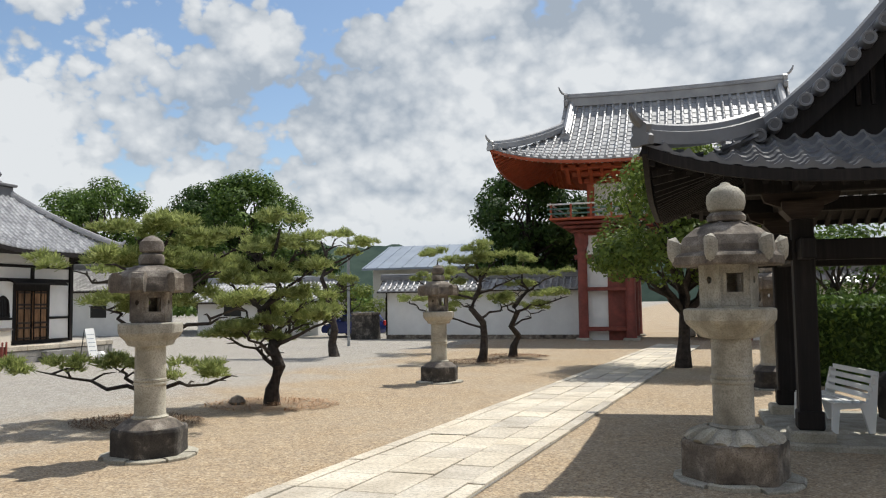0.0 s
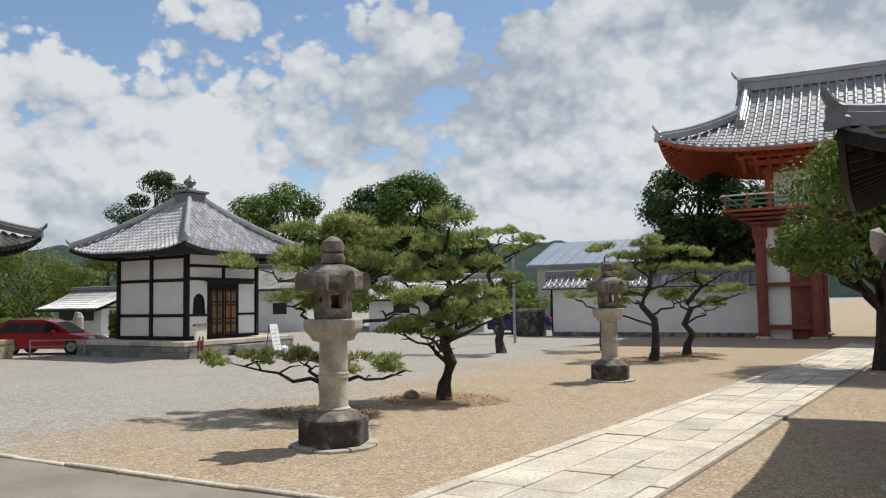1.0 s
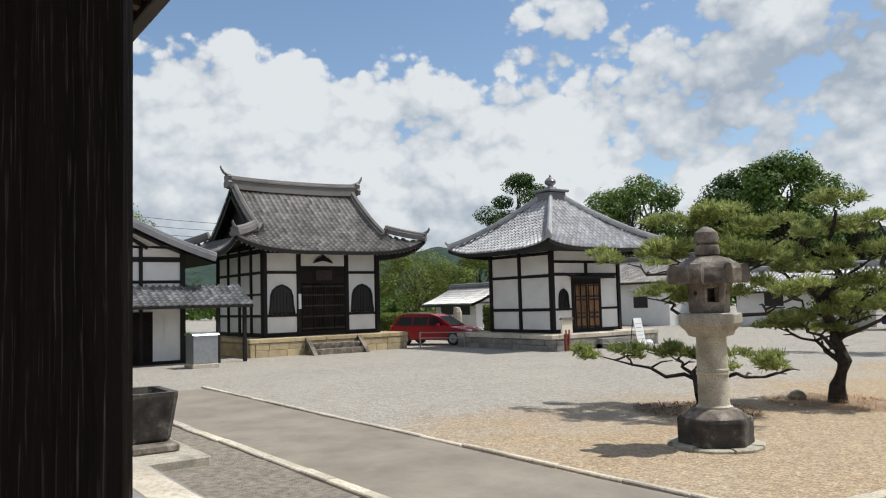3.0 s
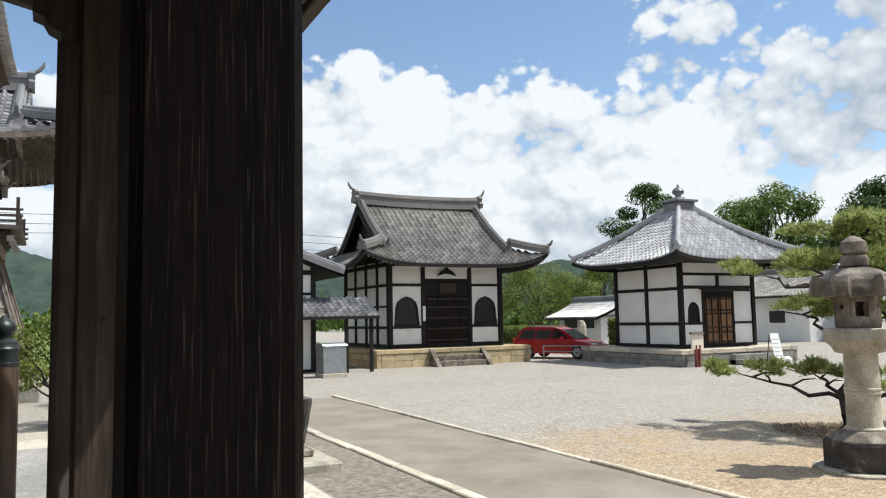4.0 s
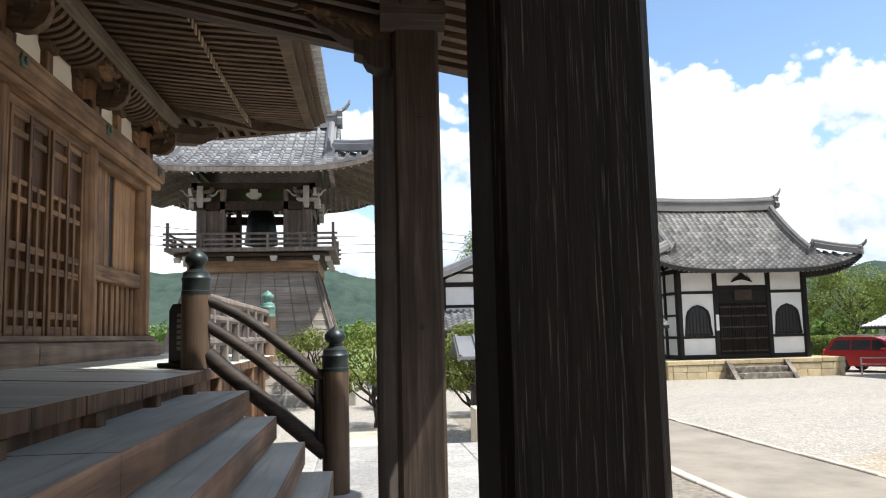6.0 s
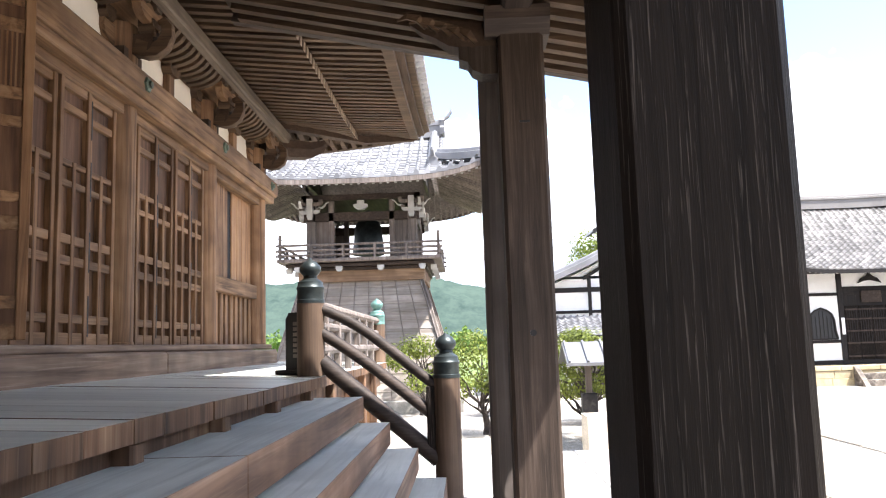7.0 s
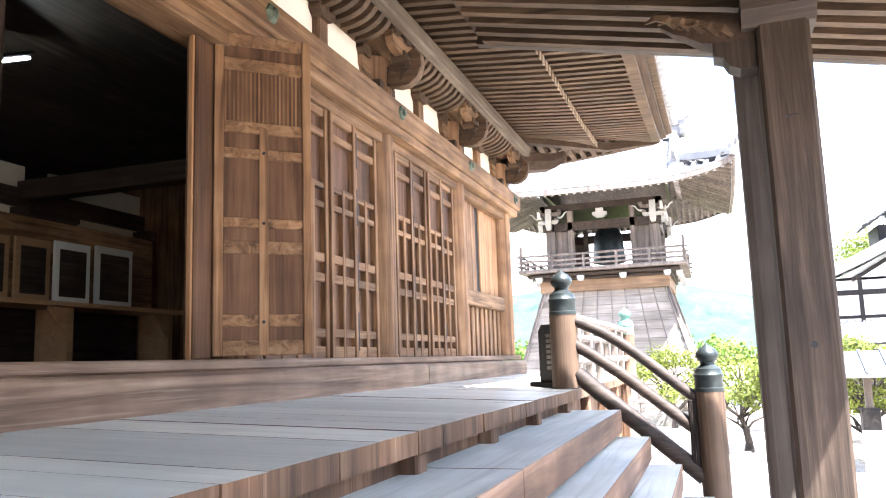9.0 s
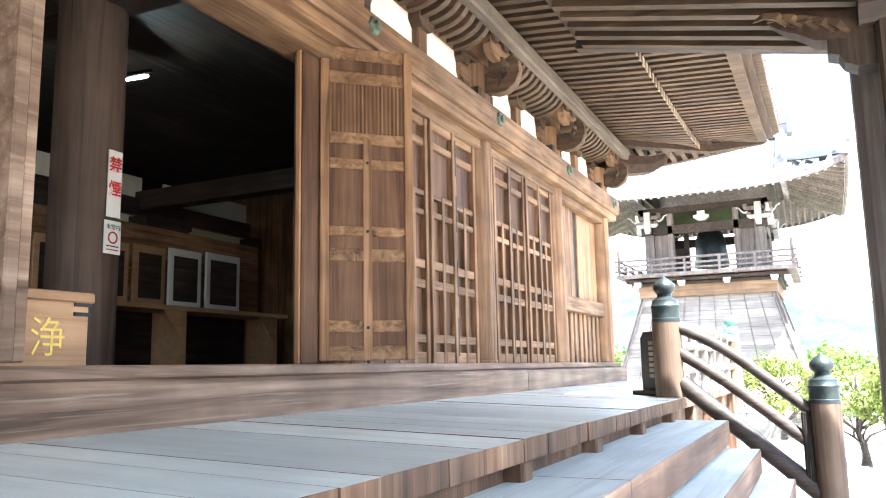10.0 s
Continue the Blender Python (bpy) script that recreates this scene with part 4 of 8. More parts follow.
pine((-7.44, 28.4), 4.5, 2.0, (-0.1, 0.2), [(3.0, 0.9, 1.9, 0.65), (2.5, 0.6, 2.3, 0.6), (0.2, 0.6, 2.2, 0.6), (3.3, 0.75, 2.9, 0.65), (0.1, 0.7, 3.1, 0.65), (0.0, 0.3, 3.7, 0.7), (3.1, 0.4, 3.6, 0.6), (1.5, 0.4, 3.2, 0.6), (0.3, 0.05, 4.1, 0.6)], 14,
     "trained pine by the gate walkway")
pine((-6.92, 31.3), 4.2, 2.1, (0.5, 0.1), [(0.0, 0.95, 2.4, 0.7), (0.3, 0.6, 1.9, 0.6), (3.0, 0.4, 2.3, 0.6), (0.0, 0.55, 3.2, 0.7), (3.2, 0.4, 3.3, 0.6), (0.2, 0.1, 3.8, 0.6), (1.4, 0.5, 2.8, 0.6)], 21,
     "leaning trained pine near the white wall")
pine((-10.6, 33.0), 4.4, 1.9, (0.1, 0.0), [(3.0, 0.7, 2.3, 0.6), (0.1, 0.6, 2.4, 0.6), (3.2, 0.5, 3.2, 0.6), (0.0, 0.4, 3.4, 0.6), (0.0, 0.05, 4.2, 0.75)], 27, "trained pine behind a lantern")
pine((-14.2, 30.5), 5.3, 2.6, (-0.6, 0.0), [(0.1, 0.8, 4.6, 0.8), (0.2, 0.5, 4.2, 0.7), (3.0, 0.5, 4.5, 0.8), (1.5, 0.3, 5.0, 0.8), (3.2, 0.8, 3.4, 0.8), (0.0, 0.5, 3.1, 0.6)], 33, "tall spreading pine further out")


def leafy(name, at, h, r, mat, seed, label, leaf=0.16, count=9000, trunk_h=0.35, clumps=26, squash=0.8, low=0.0, category="tree", group=""):
    """Broadleaf tree: tapered trunk, forking limbs, clumps of single leaves."""
    rng = random.Random(seed)
    root = thing(name, (at[0], at[1], GZ), label, category, group)
    g = Geo()
    top = Vector((rng.uniform(-0.1, 0.1) * r, rng.uniform(-0.1, 0.1) * r, h * 0.8))
    tr = bent((0, 0, -0.05), top, rng, 7, 0.06)
    rad = 0.028 * h + 0.03
    g.tube(tr, [rad * (1.3 if i == 0 else 1 - 0.85 * i / 7) for i in range(8)], 8)
    vs, fs = [], []
    per = count // clumps
    for _ in range(clumps):
        u, a = rng.uniform(-0.75, 1.0), rng.uniform(0, 2 * PI)
        k = math.sqrt(max(0.0, 1 - u * u)) * rng.uniform(0.55, 1.0)
        zc = h * (trunk_h + low) + (h * (1 - trunk_h - low)) * 0.5
        c = Vector((r * 0.85 * k * math.cos(a), r * 0.85 * k * math.sin(a), zc + u * h * (1 - trunk_h - low) * 0.47))
        i = min(6, max(1, int(7 * min(0.95, c.z / h * 0.75))))
        g.tube(bent(tr[i], c, rng, 4, 0.1), [rad * 0.4, rad * 0.3, rad * 0.22, rad * 0.14, rad * 0.05], 5)
        cr = r * rng.uniform(0.22, 0.40) * min(1.0, (30 / clumps) ** 0.3)
        for _k in range(per):
            d = Vector((rng.gauss(0, 1), rng.gauss(0, 1), rng.gauss(0, 1))).normalized() * cr * rng.uniform(0.45, 1.05) ** 0.6
            p = c + Vector((d.x, d.y, d.z * squash))
            nrm = (d.normalized() + Vector((rng.uniform(-0.7, 0.7), rng.uniform(-0.7, 0.7), rng.uniform(-0.2, 0.9)))).normalized()
            t = nrm.cross(Vector((rng.uniform(-1, 1), rng.uniform(-1, 1), rng.uniform(-1, 1)))).normalized()
            b = nrm.cross(t)
            s = leaf * rng.uniform(0.6, 1.2)
            n = len(vs)
            vs += [p - t * s * 0.5, p - b * s * 0.26, p + t * s * 0.5, p + b * s * 0.26]
            fs.append((n, n + 1, n + 2, n + 3))
    part("trunk", g, BARK, root, smooth=True)
    part("crown", Geo().add(vs, fs), mat, root, fix=False)
    return root


# ---- main hall: podium, stairs, veranda, facade, eaves ----
PZ = 0.99          # podium top
FY, SILL, LINT = -2.72, 2.48, 4.62
COLS = [-12.58, -10.18, -7.78, -5.30, -2.35, 0.9, 3.7, 6.5]


def build_podium():
    root = thing("podium", (0, 0, GZ), "grey stone podium under the main hall and its steps", "podium", kind="structure")
    g = Geo().box(-11.0, 9.0, -16.0, 2.78, -0.1, PZ - GZ - 0.012)
    part("core", g, PODIUM, root)
    rng = random.Random(2)
    y = -0.4
    rows = [0.45, 0.75, 1.05, 0.55, 0.36]
    for w in rows:
        x = -11.04
        while x < 9.0:
            ln = rng.uniform(0.9, 1.6)
            part("paving_slab", Geo().box(x + 0.005, min(x + ln, 9.04) - 0.005, y + 0.005, y + w - 0.005, PZ - GZ - 0.06, PZ - GZ + rng.uniform(-0.003, 0.004), 0.012), SLAB if w == 0.36 else PODIUM, root)
            x += ln
        y += w


build_podium()


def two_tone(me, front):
    """Bleached on top, lightened further for sky light; browner on the upright faces that rain and feet spare."""
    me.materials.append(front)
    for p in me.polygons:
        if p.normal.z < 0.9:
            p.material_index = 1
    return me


def build_stairs():
    root = thing("wooden_staircase", (-3.0, -0.3, PZ), "broad bleached timber staircase of thick beams", "staircase")
    inv = Matrix.Translation((3.0, 0.3, -PZ))
    steps = [(1.945, -0.43, 0.50), (1.71, -0.19, 0.36), (1.475, 0.06, 0.36), (1.21, 0.31, 0.36)]
    for z, yf, dep in steps:
        x = -7.92
        for x1 in (-4.1, -0.2, 2.0):
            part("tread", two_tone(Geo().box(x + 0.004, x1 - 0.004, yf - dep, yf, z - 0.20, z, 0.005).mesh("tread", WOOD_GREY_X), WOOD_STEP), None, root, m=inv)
            x = x1
    for x in (-7.86, -4.1, -0.2):
        g = Geo()
        g.prism([(-0.95, 0.0), (0.12, 0.0), (0.12, 0.1), (-0.70, 0.84), (-0.95, 0.84)], 0, 0.08, Matrix.Translation((x, 0, PZ)) @ Matrix.Rotation(PI / 2, 4, "Z"))
        part("stringer", g, WOOD_BROWN_Y, root, m=inv)
    return root


build_stairs()


def build_veranda():
    root = thing("veranda", (-3.0, -1.8, PZ), "bleached plank veranda on short brown posts", "veranda", kind="structure")
    inv = Matrix.Translation((3.0, 1.8, -PZ))
    rng = random.Random(4)
    x = -13.9
    z0, z1, y0, y1 = 2.20, 2.13, FY + 0.1, -0.82
    while x < 4.0:
        w = rng.uniform(0.22, 0.46)
        dz = rng.uniform(-0.002, 0.003)
        g = Geo()
        a, b = x + 0.003, x + w - 0.003
        yy = y1 + rng.uniform(-0.004, 0.004)
        g.add([(a, y0, z0 + dz), (b, y0, z0 + dz), (b, yy, z1 + dz), (a, yy, z1 + dz), (a, y0, z0 - 0.09), (b, y0, z0 - 0.09), (b, yy, z1 - 0.095), (a, yy, z1 - 0.095)],
              [(0, 1, 2, 3), (7, 6, 5, 4), (3, 2, 6, 7), (0, 4, 5, 1), (0, 3, 7, 4), (1, 5, 6, 2)])
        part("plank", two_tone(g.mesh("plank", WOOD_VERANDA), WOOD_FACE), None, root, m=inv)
        x += w
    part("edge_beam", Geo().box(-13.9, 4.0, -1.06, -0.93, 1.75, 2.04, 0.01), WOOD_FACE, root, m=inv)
    for i in range(14):
        xx = -12.52 + i * 1.225
        part("bracket_post", Geo().box(xx - 0.065, xx + 0.065, -0.94, -0.84, 1.75 if xx > -8 else PZ, 2.035, 0.012), WOOD_FACE, root, m=inv)
    for i in range(7):
        xx = -13.7 + i * 2.4
        part("floor_post", Geo().box(xx, xx + 0.2, -1.2, -1.0, PZ if xx > -11 else GZ, 2.03, 0.015), WOOD_BROWN_Z, root, m=inv)
    # front and side railing past the stairs
    for z, r in ((2.62, 0.04), (2.82, 0.05), (2.38, 0.05)):
        part("rail", Geo().tube([(-13.75, -0.95, z), (-8.15, -0.95, z)], r, 8), WOOD_GREY_Z, root, m=inv)
    for i in range(6):
        xx = -12.9 + i * 0.8
        part("baluster", Geo().box(xx - 0.04, xx + 0.04, -0.99, -0.91, 2.13, 2.80, 0.008), WOOD_GREY_Z, root, m=inv)
    return root


build_veranda()


def giboshi_post(x, y, zb, zt, r, bronze, label):
    """Round timber newel with an onion-shaped bronze cap; zt is the tip."""
    root = thing("newel_post", (x, y, zb), label, "newel post", "newel posts of the stairs")
    h = zt - zb
    cap = 0.43 * r / 0.13
    part("post", Geo().lathe([(r * 1.02, 0), (r, 0.05), (r, h - cap)], 18), WOOD_NEWEL, root, smooth=True)
    c = h - cap
    g = Geo().lathe([(r * 1.02, c - 0.01), (r * 1.02, c + 0.05 * cap), (r * 0.97, c + 0.06 * cap), (r * 0.97, c + 0.27 * cap), (r * 1.02, c + 0.29 * cap), (r * 1.02, c + 0.33 * cap), (r * 0.94, c + 0.36 * cap), (r * 0.90, c + 0.45 * cap),
                     (r * 0.52, c + 0.53 * cap), (r * 0.50, c + 0.59 * cap), (r * 0.62, c + 0.62 * cap), (r * 0.80, c + 0.70 * cap), (r * 0.78, c + 0.79 * cap), (r * 0.5, c + 0.89 * cap), (r * 0.17, c + 0.95 * cap), (r * 0.03, c + cap)], 18)
    part("cap", g, bronze, root, "onion-shaped bronze cap", smooth=True)
    return root


giboshi_post(-8.04, -0.93, 2.14, 3.25, 0.128, BRONZE_DARK, "round brown newel with a dark bronze cap at the stair head")
giboshi_post(-8.04, 0.33, PZ, 2.51, 0.125, BRONZE_DARK, "round weathered newel with a dark bronze cap at the stair foot")
giboshi_post(-13.8, -0.95, 2.13, 3.2, 0.13, BRONZE_GREEN, "veranda corner newel with a green patina cap")


def build_stair_rail():
    root = thing("stair_rail", (-8.04, -0.3, PZ), "curved weathered timber stair railing between two newels", "railing")
    inv = Matrix.Translation((8.04, 0.3, -PZ))
    y0, y1 = -0.83, 0.24
    for za, zb_, r, crv in ((2.76, 2.01, 0.050, 0.085), (2.535, 1.72, 0.055, 0.04), (2.27, 1.35, 0.078, 0.0)):
        pts = []
        for i in range(13):
            t = i / 12
            z = za + (zb_ - za) * t
            z += crv * math.sin(PI * t) * (1.25 - t)
            pts.append((-8.04, y0 + (y1 - y0) * t, z))
        part("rail", Geo().tube(pts, r, 10), WOOD_DARK_Y, root, smooth=True, m=inv)
    part("stub", Geo().box(-8.10, -7.98, 0.14, 0.22, 1.42, 2.02, 0.01), WOOD_DARK_Z, root, m=inv)
    return root


build_stair_rail()

g = Geo().prism([(-0.15, 0.0), (0.15, 0.0), (0.15, 0.50), (0.10, 0.56), (-0.10, 0.56), (-0.15, 0.50)], -0.03, 0.03, Matrix.Translation((-8.35, -1.12, 2.19)) @ Matrix.Rotation(0.9, 4, "Z"))
sb = thing("sign_board", (-8.35, -1.12, 2.15), "dark standing wooden notice board with faded writing", "sign")
part("board", g, WOOD_BLACK, sb, m=Matrix.Translation((8.35, 1.12, -2.15)))
g = Geo().box(-0.2, 0.2, -0.13, 0.13, 0.0, 0.045, 0.01, Matrix.Rotation(0.9, 4, "Z"))
part("foot", g, WOOD_BLACK, sb)
for i in range(7):
    g = Geo().box(-0.03 + 0.0, 0.035, -0.036, -0.033, 0.12 + i * 0.052, 0.155 + i * 0.052, 0, Matrix.Translation((0, 0, 0.04)) @ Matrix.Rotation(0.9, 4, "Z"))
    part("writing_bar", g, WOOD_GREY_Z, sb)


def canopy_post(x, label, rear=False):
    root = thing("canopy_post", (x - 0.16, 0.96, PZ), label, "post", "posts of the stair canopy")

    def shaft(cx, cy, w, d, z0, z1, e, name, mat):
        ring = [(-d + e, -w), (d - e, -w), (d, -w + e), (d, w - e), (d - e, w), (-d + e, w), (-d, w - e), (-d, -w + e)]
        n = len(ring)
        vs = [(cx + a, cy + b, z) for z in (z0, z1) for a, b in ring]
        fs = [tuple(range(n))[::-1], tuple(range(n, 2 * n))] + [(i, (i + 1) % n, n + (i + 1) % n, n + i) for i in range(n)]
        part(name, Geo().add(vs, fs), mat, root)

    part("base_stone", Geo().lathe([(0.30, 0.0), (0.31, 0.05), (0.28, 0.10), (0.24, 0.13)], 20), GRANITE, root, "round granite base stone", smooth=True)
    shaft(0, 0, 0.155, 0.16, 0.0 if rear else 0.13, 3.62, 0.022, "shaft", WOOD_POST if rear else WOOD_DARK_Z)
    if rear:
        part("base_stone", Geo().lathe([(0.26, 0.0), (0.27, 0.05), (0.24, 0.12), (0.20, 0.15)], 20, (-0.52, -0.11, 0)), GRANITE, root, smooth=True)
        shaft(-0.52, -0.11, 0.17, 0.17, 0.15, 3.66, 0.045, "backing_post", WOOD_GREY_Z)
    g = Geo().tube([(0.158, 0.0, 1.46), (0.172, 0.0, 1.46)], 0.022, 10)
    if rear:
        part("peg_hole", g, IRON, root)
    part("peg_slot", Geo().box(0.156, 0.164, -0.03, 0.04, 2.86, 2.875), IRON, root)
    return root


canopy_post(-2.02, "massive dark canopy post with pale weathered grain")
canopy_post(-5.79, "brown square canopy post backed by a weathered one", True)
canopy_post(1.75, "dark square canopy post on a round stone base")


CX0 = -12.58       # the hall's end wall; the eaves reach 2.36 m past it
EX0, EY0 = -14.94, -0.30


def build_hall():
    root = thing("main_hall", (-3.0, -8.0, PZ), "old brown timber temple hall with folding doors and deep eaves", "temple", kind="structure")
    inv = Matrix.Translation((3.0, 8.0, -PZ))
    P = lambda name, g, mat, label="", smooth=False, parent=root: part(name, g, mat, parent, label, smooth, m=inv if parent is root else None)
    # sill: a deep beam with a thinner one on it
    P("ground_sill", Geo().box(-8.36, 8.0, FY - 0.30, FY + 0.32, 2.12, 2.41, 0.025), WOOD_SILL)
    P("ground_sill", Geo().box(CX0 - 0.3, -8.37, FY - 0.30, FY + 0.31, 2.12, 2.405, 0.025), WOOD_SILL)
    P("door_sill", Geo().box(CX0 - 0.25, 8.0, FY - 0.22, FY + 0.24, 2.41, SILL, 0.014), WOOD_SILL)
    for x in COLS:
        P("column", Geo().lathe([(0.20, SILL), (0.20, 5.50)], 24, (x, FY, 0)), WOOD_BROWN_Z, smooth=True)
        P("column_shoe", Geo().lathe([(0.206, SILL), (0.206, SILL + 0.02), (0.202, SILL + 0.025)], 24, (x, FY, 0)), WOOD_BROWN_Z, smooth=True)
    # long tie beams
    P("lintel", Geo().box(CX0 - 0.1, 8.0, FY - 0.12, FY + 0.15, LINT - 0.02, LINT + 0.08, 0.008), WOOD_BROWN_X)
    P("tie_beam", Geo().box(CX0 - 0.34, 8.0, FY - 0.30, FY + 0.26, LINT + 0.08, LINT + 0.18, 0.012), WOOD_BROWN_X)
    P("tie_beam", Geo().box(CX0 - 0.40, 8.0, FY - 0.32, FY + 0.31, LINT + 0.18, LINT + 0.43, 0.03), WOOD_BROWN_X)
    for x in COLS:
        g = Geo().lathe([(0.0, 0.0), (0.075, 0.0), (0.07, 0.02), (0.04, 0.03), (0.035, 0.05), (0.0, 0.055)], 6, (0, 0, 0))
        mm = inv @ Matrix.Translation((x, FY + 0.31, LINT + 0.30)) @ Matrix.Rotation(-PI / 2, 4, "X")
        part("nail_cover", g, BRONZE_DULL, root, "dull green bronze nail cover", m=mm)
    # plaster panels between short struts above the beams
    P("upper_wall", Geo().box(CX0, 8.0, FY - 0.06, FY + 0.02, LINT + 0.43, 5.75), PLASTER_CREAM, "cream plaster between brackets")
    P("wall_plate", Geo().box(CX0 - 0.2, 8.0, FY - 0.13, FY + 0.08, 5.55, 5.66, 0.01), WOOD_BROWN_X)
    for a, b in zip(COLS[:-1], COLS[1:]):
        c = (a + b) / 2
        P("strut", Geo().box(c - 0.085, c + 0.085, FY - 0.03, FY + 0.09, LINT + 0.43, 5.55, 0.012), WOOD_BROWN_Z)
        P("strut_block", Geo().prism([(-0.09, 0), (0.09, 0), (0.15, 0.06), (0.15, 0.12), (-0.15, 0.12), (-0.15, 0.06)], -0.02, 0.13, Matrix.Translation((c, FY, 5.43))), WOOD_BROWN_Y)
    # bracket sets: block on the column, arms both ways with rounded ends, small blocks, and a curled nosing under the purlin
    arm = lambda m, w=0.065: Geo().prism([(-0.46, 0.06), (-0.46, -0.02), (-0.42, -0.09), (-0.34, -0.135), (-0.24, -0.15), (0.24, -0.15), (0.34, -0.135), (0.42, -0.09), (0.46, -0.02), (0.46, 0.06)], -w, w, m)
    block = lambda m, k=1.0: Geo().prism([(-0.07 * k, 0), (0.07 * k, 0), (0.12 * k, 0.06 * k), (0.12 * k, 0.14 * k), (-0.12 * k, 0.14 * k), (-0.12 * k, 0.06 * k)], -0.11 * k, 0.11 * k, m)
    R90 = Matrix.Rotation(PI / 2, 4, "Z")
    for x in COLS:
        o = Matrix.Translation((x, FY, 5.06)) @ Matrix.Diagonal((0.86, 0.68, 0.95, 1.0))
        P("bearing_block", Geo().prism([(-0.15, 0), (0.15, 0), (0.23, 0.09), (0.23, 0.19), (-0.23, 0.19), (-0.23, 0.09)], -0.22, 0.25, o), WOOD_SHADE)
        P("bracket_arm", arm(o @ Matrix.Translation((0, 0.04, 0.34))), WOOD_BROWN_X)
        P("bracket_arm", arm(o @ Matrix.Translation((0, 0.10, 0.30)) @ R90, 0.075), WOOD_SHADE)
        for dx in (-0.38, 0.38):
            P("small_block", block(o @ Matrix.Translation((dx, 0.04, 0.40))), WOOD_BROWN_Y)
        P("small_block", block(o @ Matrix.Translation((0, 0.48, 0.36))), WOOD_BROWN_Y)
        P("bracket_arm", arm(o @ Matrix.Translation((0, 0.50, 0.58)) @ Matrix.Scale(0.9, 4), 0.07), WOOD_BROWN_X)
        # the curled nose hangs before the arms and rolls back at its tip
        cur = [(0.30, 0.24), (0.46, 0.20), (0.58, 0.20), (0.68, 0.25), (0.74, 0.34), (0.74, 0.44), (0.68, 0.50), (0.61, 0.48)]
        P("curled_nosing", Geo().sweep([(-0.065, -0.06), (0.065, -0.06), (0.075, 0.0), (0.065, 0.06), (-0.065, 0.06), (-0.075, 0.0)], [o @ Vector((0, q, z)) for q, z in cur], up=(1, 0, 0), scales=[1.1, 1.1, 1.0, 0.95, 0.85, 0.75, 0.6, 0.4]), WOOD_BROWN_Y, smooth=True)
        P("scroll", Geo().tube([o @ Vector((0.085 if k % 2 == 0 else -0.085, 0.62 + 0.05 * math.cos(k), 0.36 + 0.05 * math.sin(k))) for k in (0, 2, 4)], 0.018, 6), WOOD_BROWN_Y)
        for dx in (-0.32, 0.0, 0.32):
            P("small_block", block(o @ Matrix.Translation((dx, 0.52, 0.60)), 0.85), WOOD_BROWN_Y)
    # coved ribs between the bracket sets, each a quarter round, with a pale board behind
    rib = Geo()
    prof = [(0.07 + 0.33 * math.sin(PI / 2 * k / 6), 5.545 + 0.17 * (1 - math.cos(PI / 2 * k / 6))) for k in range(7)]
    rib.sweep([(-0.038, -0.035), (0.038, -0.035), (0.038, 0.035), (-0.038, 0.035)], [(0, q, z) for q, z in prof])
    rib_me = rib.mesh("rib", WOOD_BROWN_Y)
    for a, b in zip(COLS[:-1], COLS[1:]):
        if a > -0.1:
            continue
        n = 10
        for i in range(n):
            x = a + 0.52 + (b - a - 1.04) * i / (n - 1)
            part("rib", rib_me, None, root, m=inv @ Matrix.Translation((x, FY, 0)))
    vs = []
    for q, z in prof:
        vs += [(CX0, FY + q - 0.03, z + 0.045), (8, FY + q - 0.03, z + 0.045)]
    P("cove_board", Geo().add(vs, [(2 * k, 2 * k + 1, 2 * k + 3, 2 * k + 2) for k in range(6)]), WOOD_BROWN_X)
    P("eave_purlin", Geo().box(CX0 - 0.75, 8.0, FY + 0.40, FY + 0.52, 5.67, 5.85, 0.02), WOOD_PURLIN)
    P("side_purlin", Geo().box(CX0 - 0.53, CX0 - 0.37, -15.8, FY + 0.36, 5.60, 5.85, 0.02), WOOD_BROWN_Y)

    # eaves: two rows of rafters on each face, meeting along the hip; they rise towards the corner
    def lift(u):
        return 0.30 * max(0.0, 1 - u / 5.2) ** 2.3

    hip_y = lambda x: FY + (CX0 - x) * (EY0 - FY) / (CX0 - EX0)
    hip_x = lambda y: CX0 - (y - FY) * (CX0 - EX0) / (EY0 - FY)
    YS, YE = -1.24, EY0 - 0.06
    XS, XE = CX0 - (YS - FY) * 0.975, EX0 + 0.06

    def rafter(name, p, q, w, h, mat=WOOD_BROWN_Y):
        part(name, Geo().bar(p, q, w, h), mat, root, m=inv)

    zi, zs, zo = 6.02, 5.93, 5.93
    x = EX0 + 0.18
    tip = Geo().box(-0.046, 0.046, 0, 0.012, -0.055, 0.055).mesh("rafter_tip", WOOD_TIP)
    while x < 4.0:
        l = lift(x - EX0)
        ya = max(FY, hip_y(x)) if x < CX0 else FY
        if ya < YS - 0.12:
            rafter("rafter", (x, ya, zi + l * 0.6), (x, YS, zs - 0.06 + l * 0.8), 0.088, 0.11)
            part("rafter_tip", tip, None, root, m=inv @ Matrix.Translation((x, YS + 0.001, zs - 0.06 + l * 0.8)))
        yb = max(YS - 0.1, hip_y(x))
        if yb < YE - 0.08:
            rafter("flying_rafter", (x, yb, zs + 0.065 + l * 0.9), (x, YE, zo + l), 0.082, 0.095)
        x += 0.186
    y = EY0 - 0.18
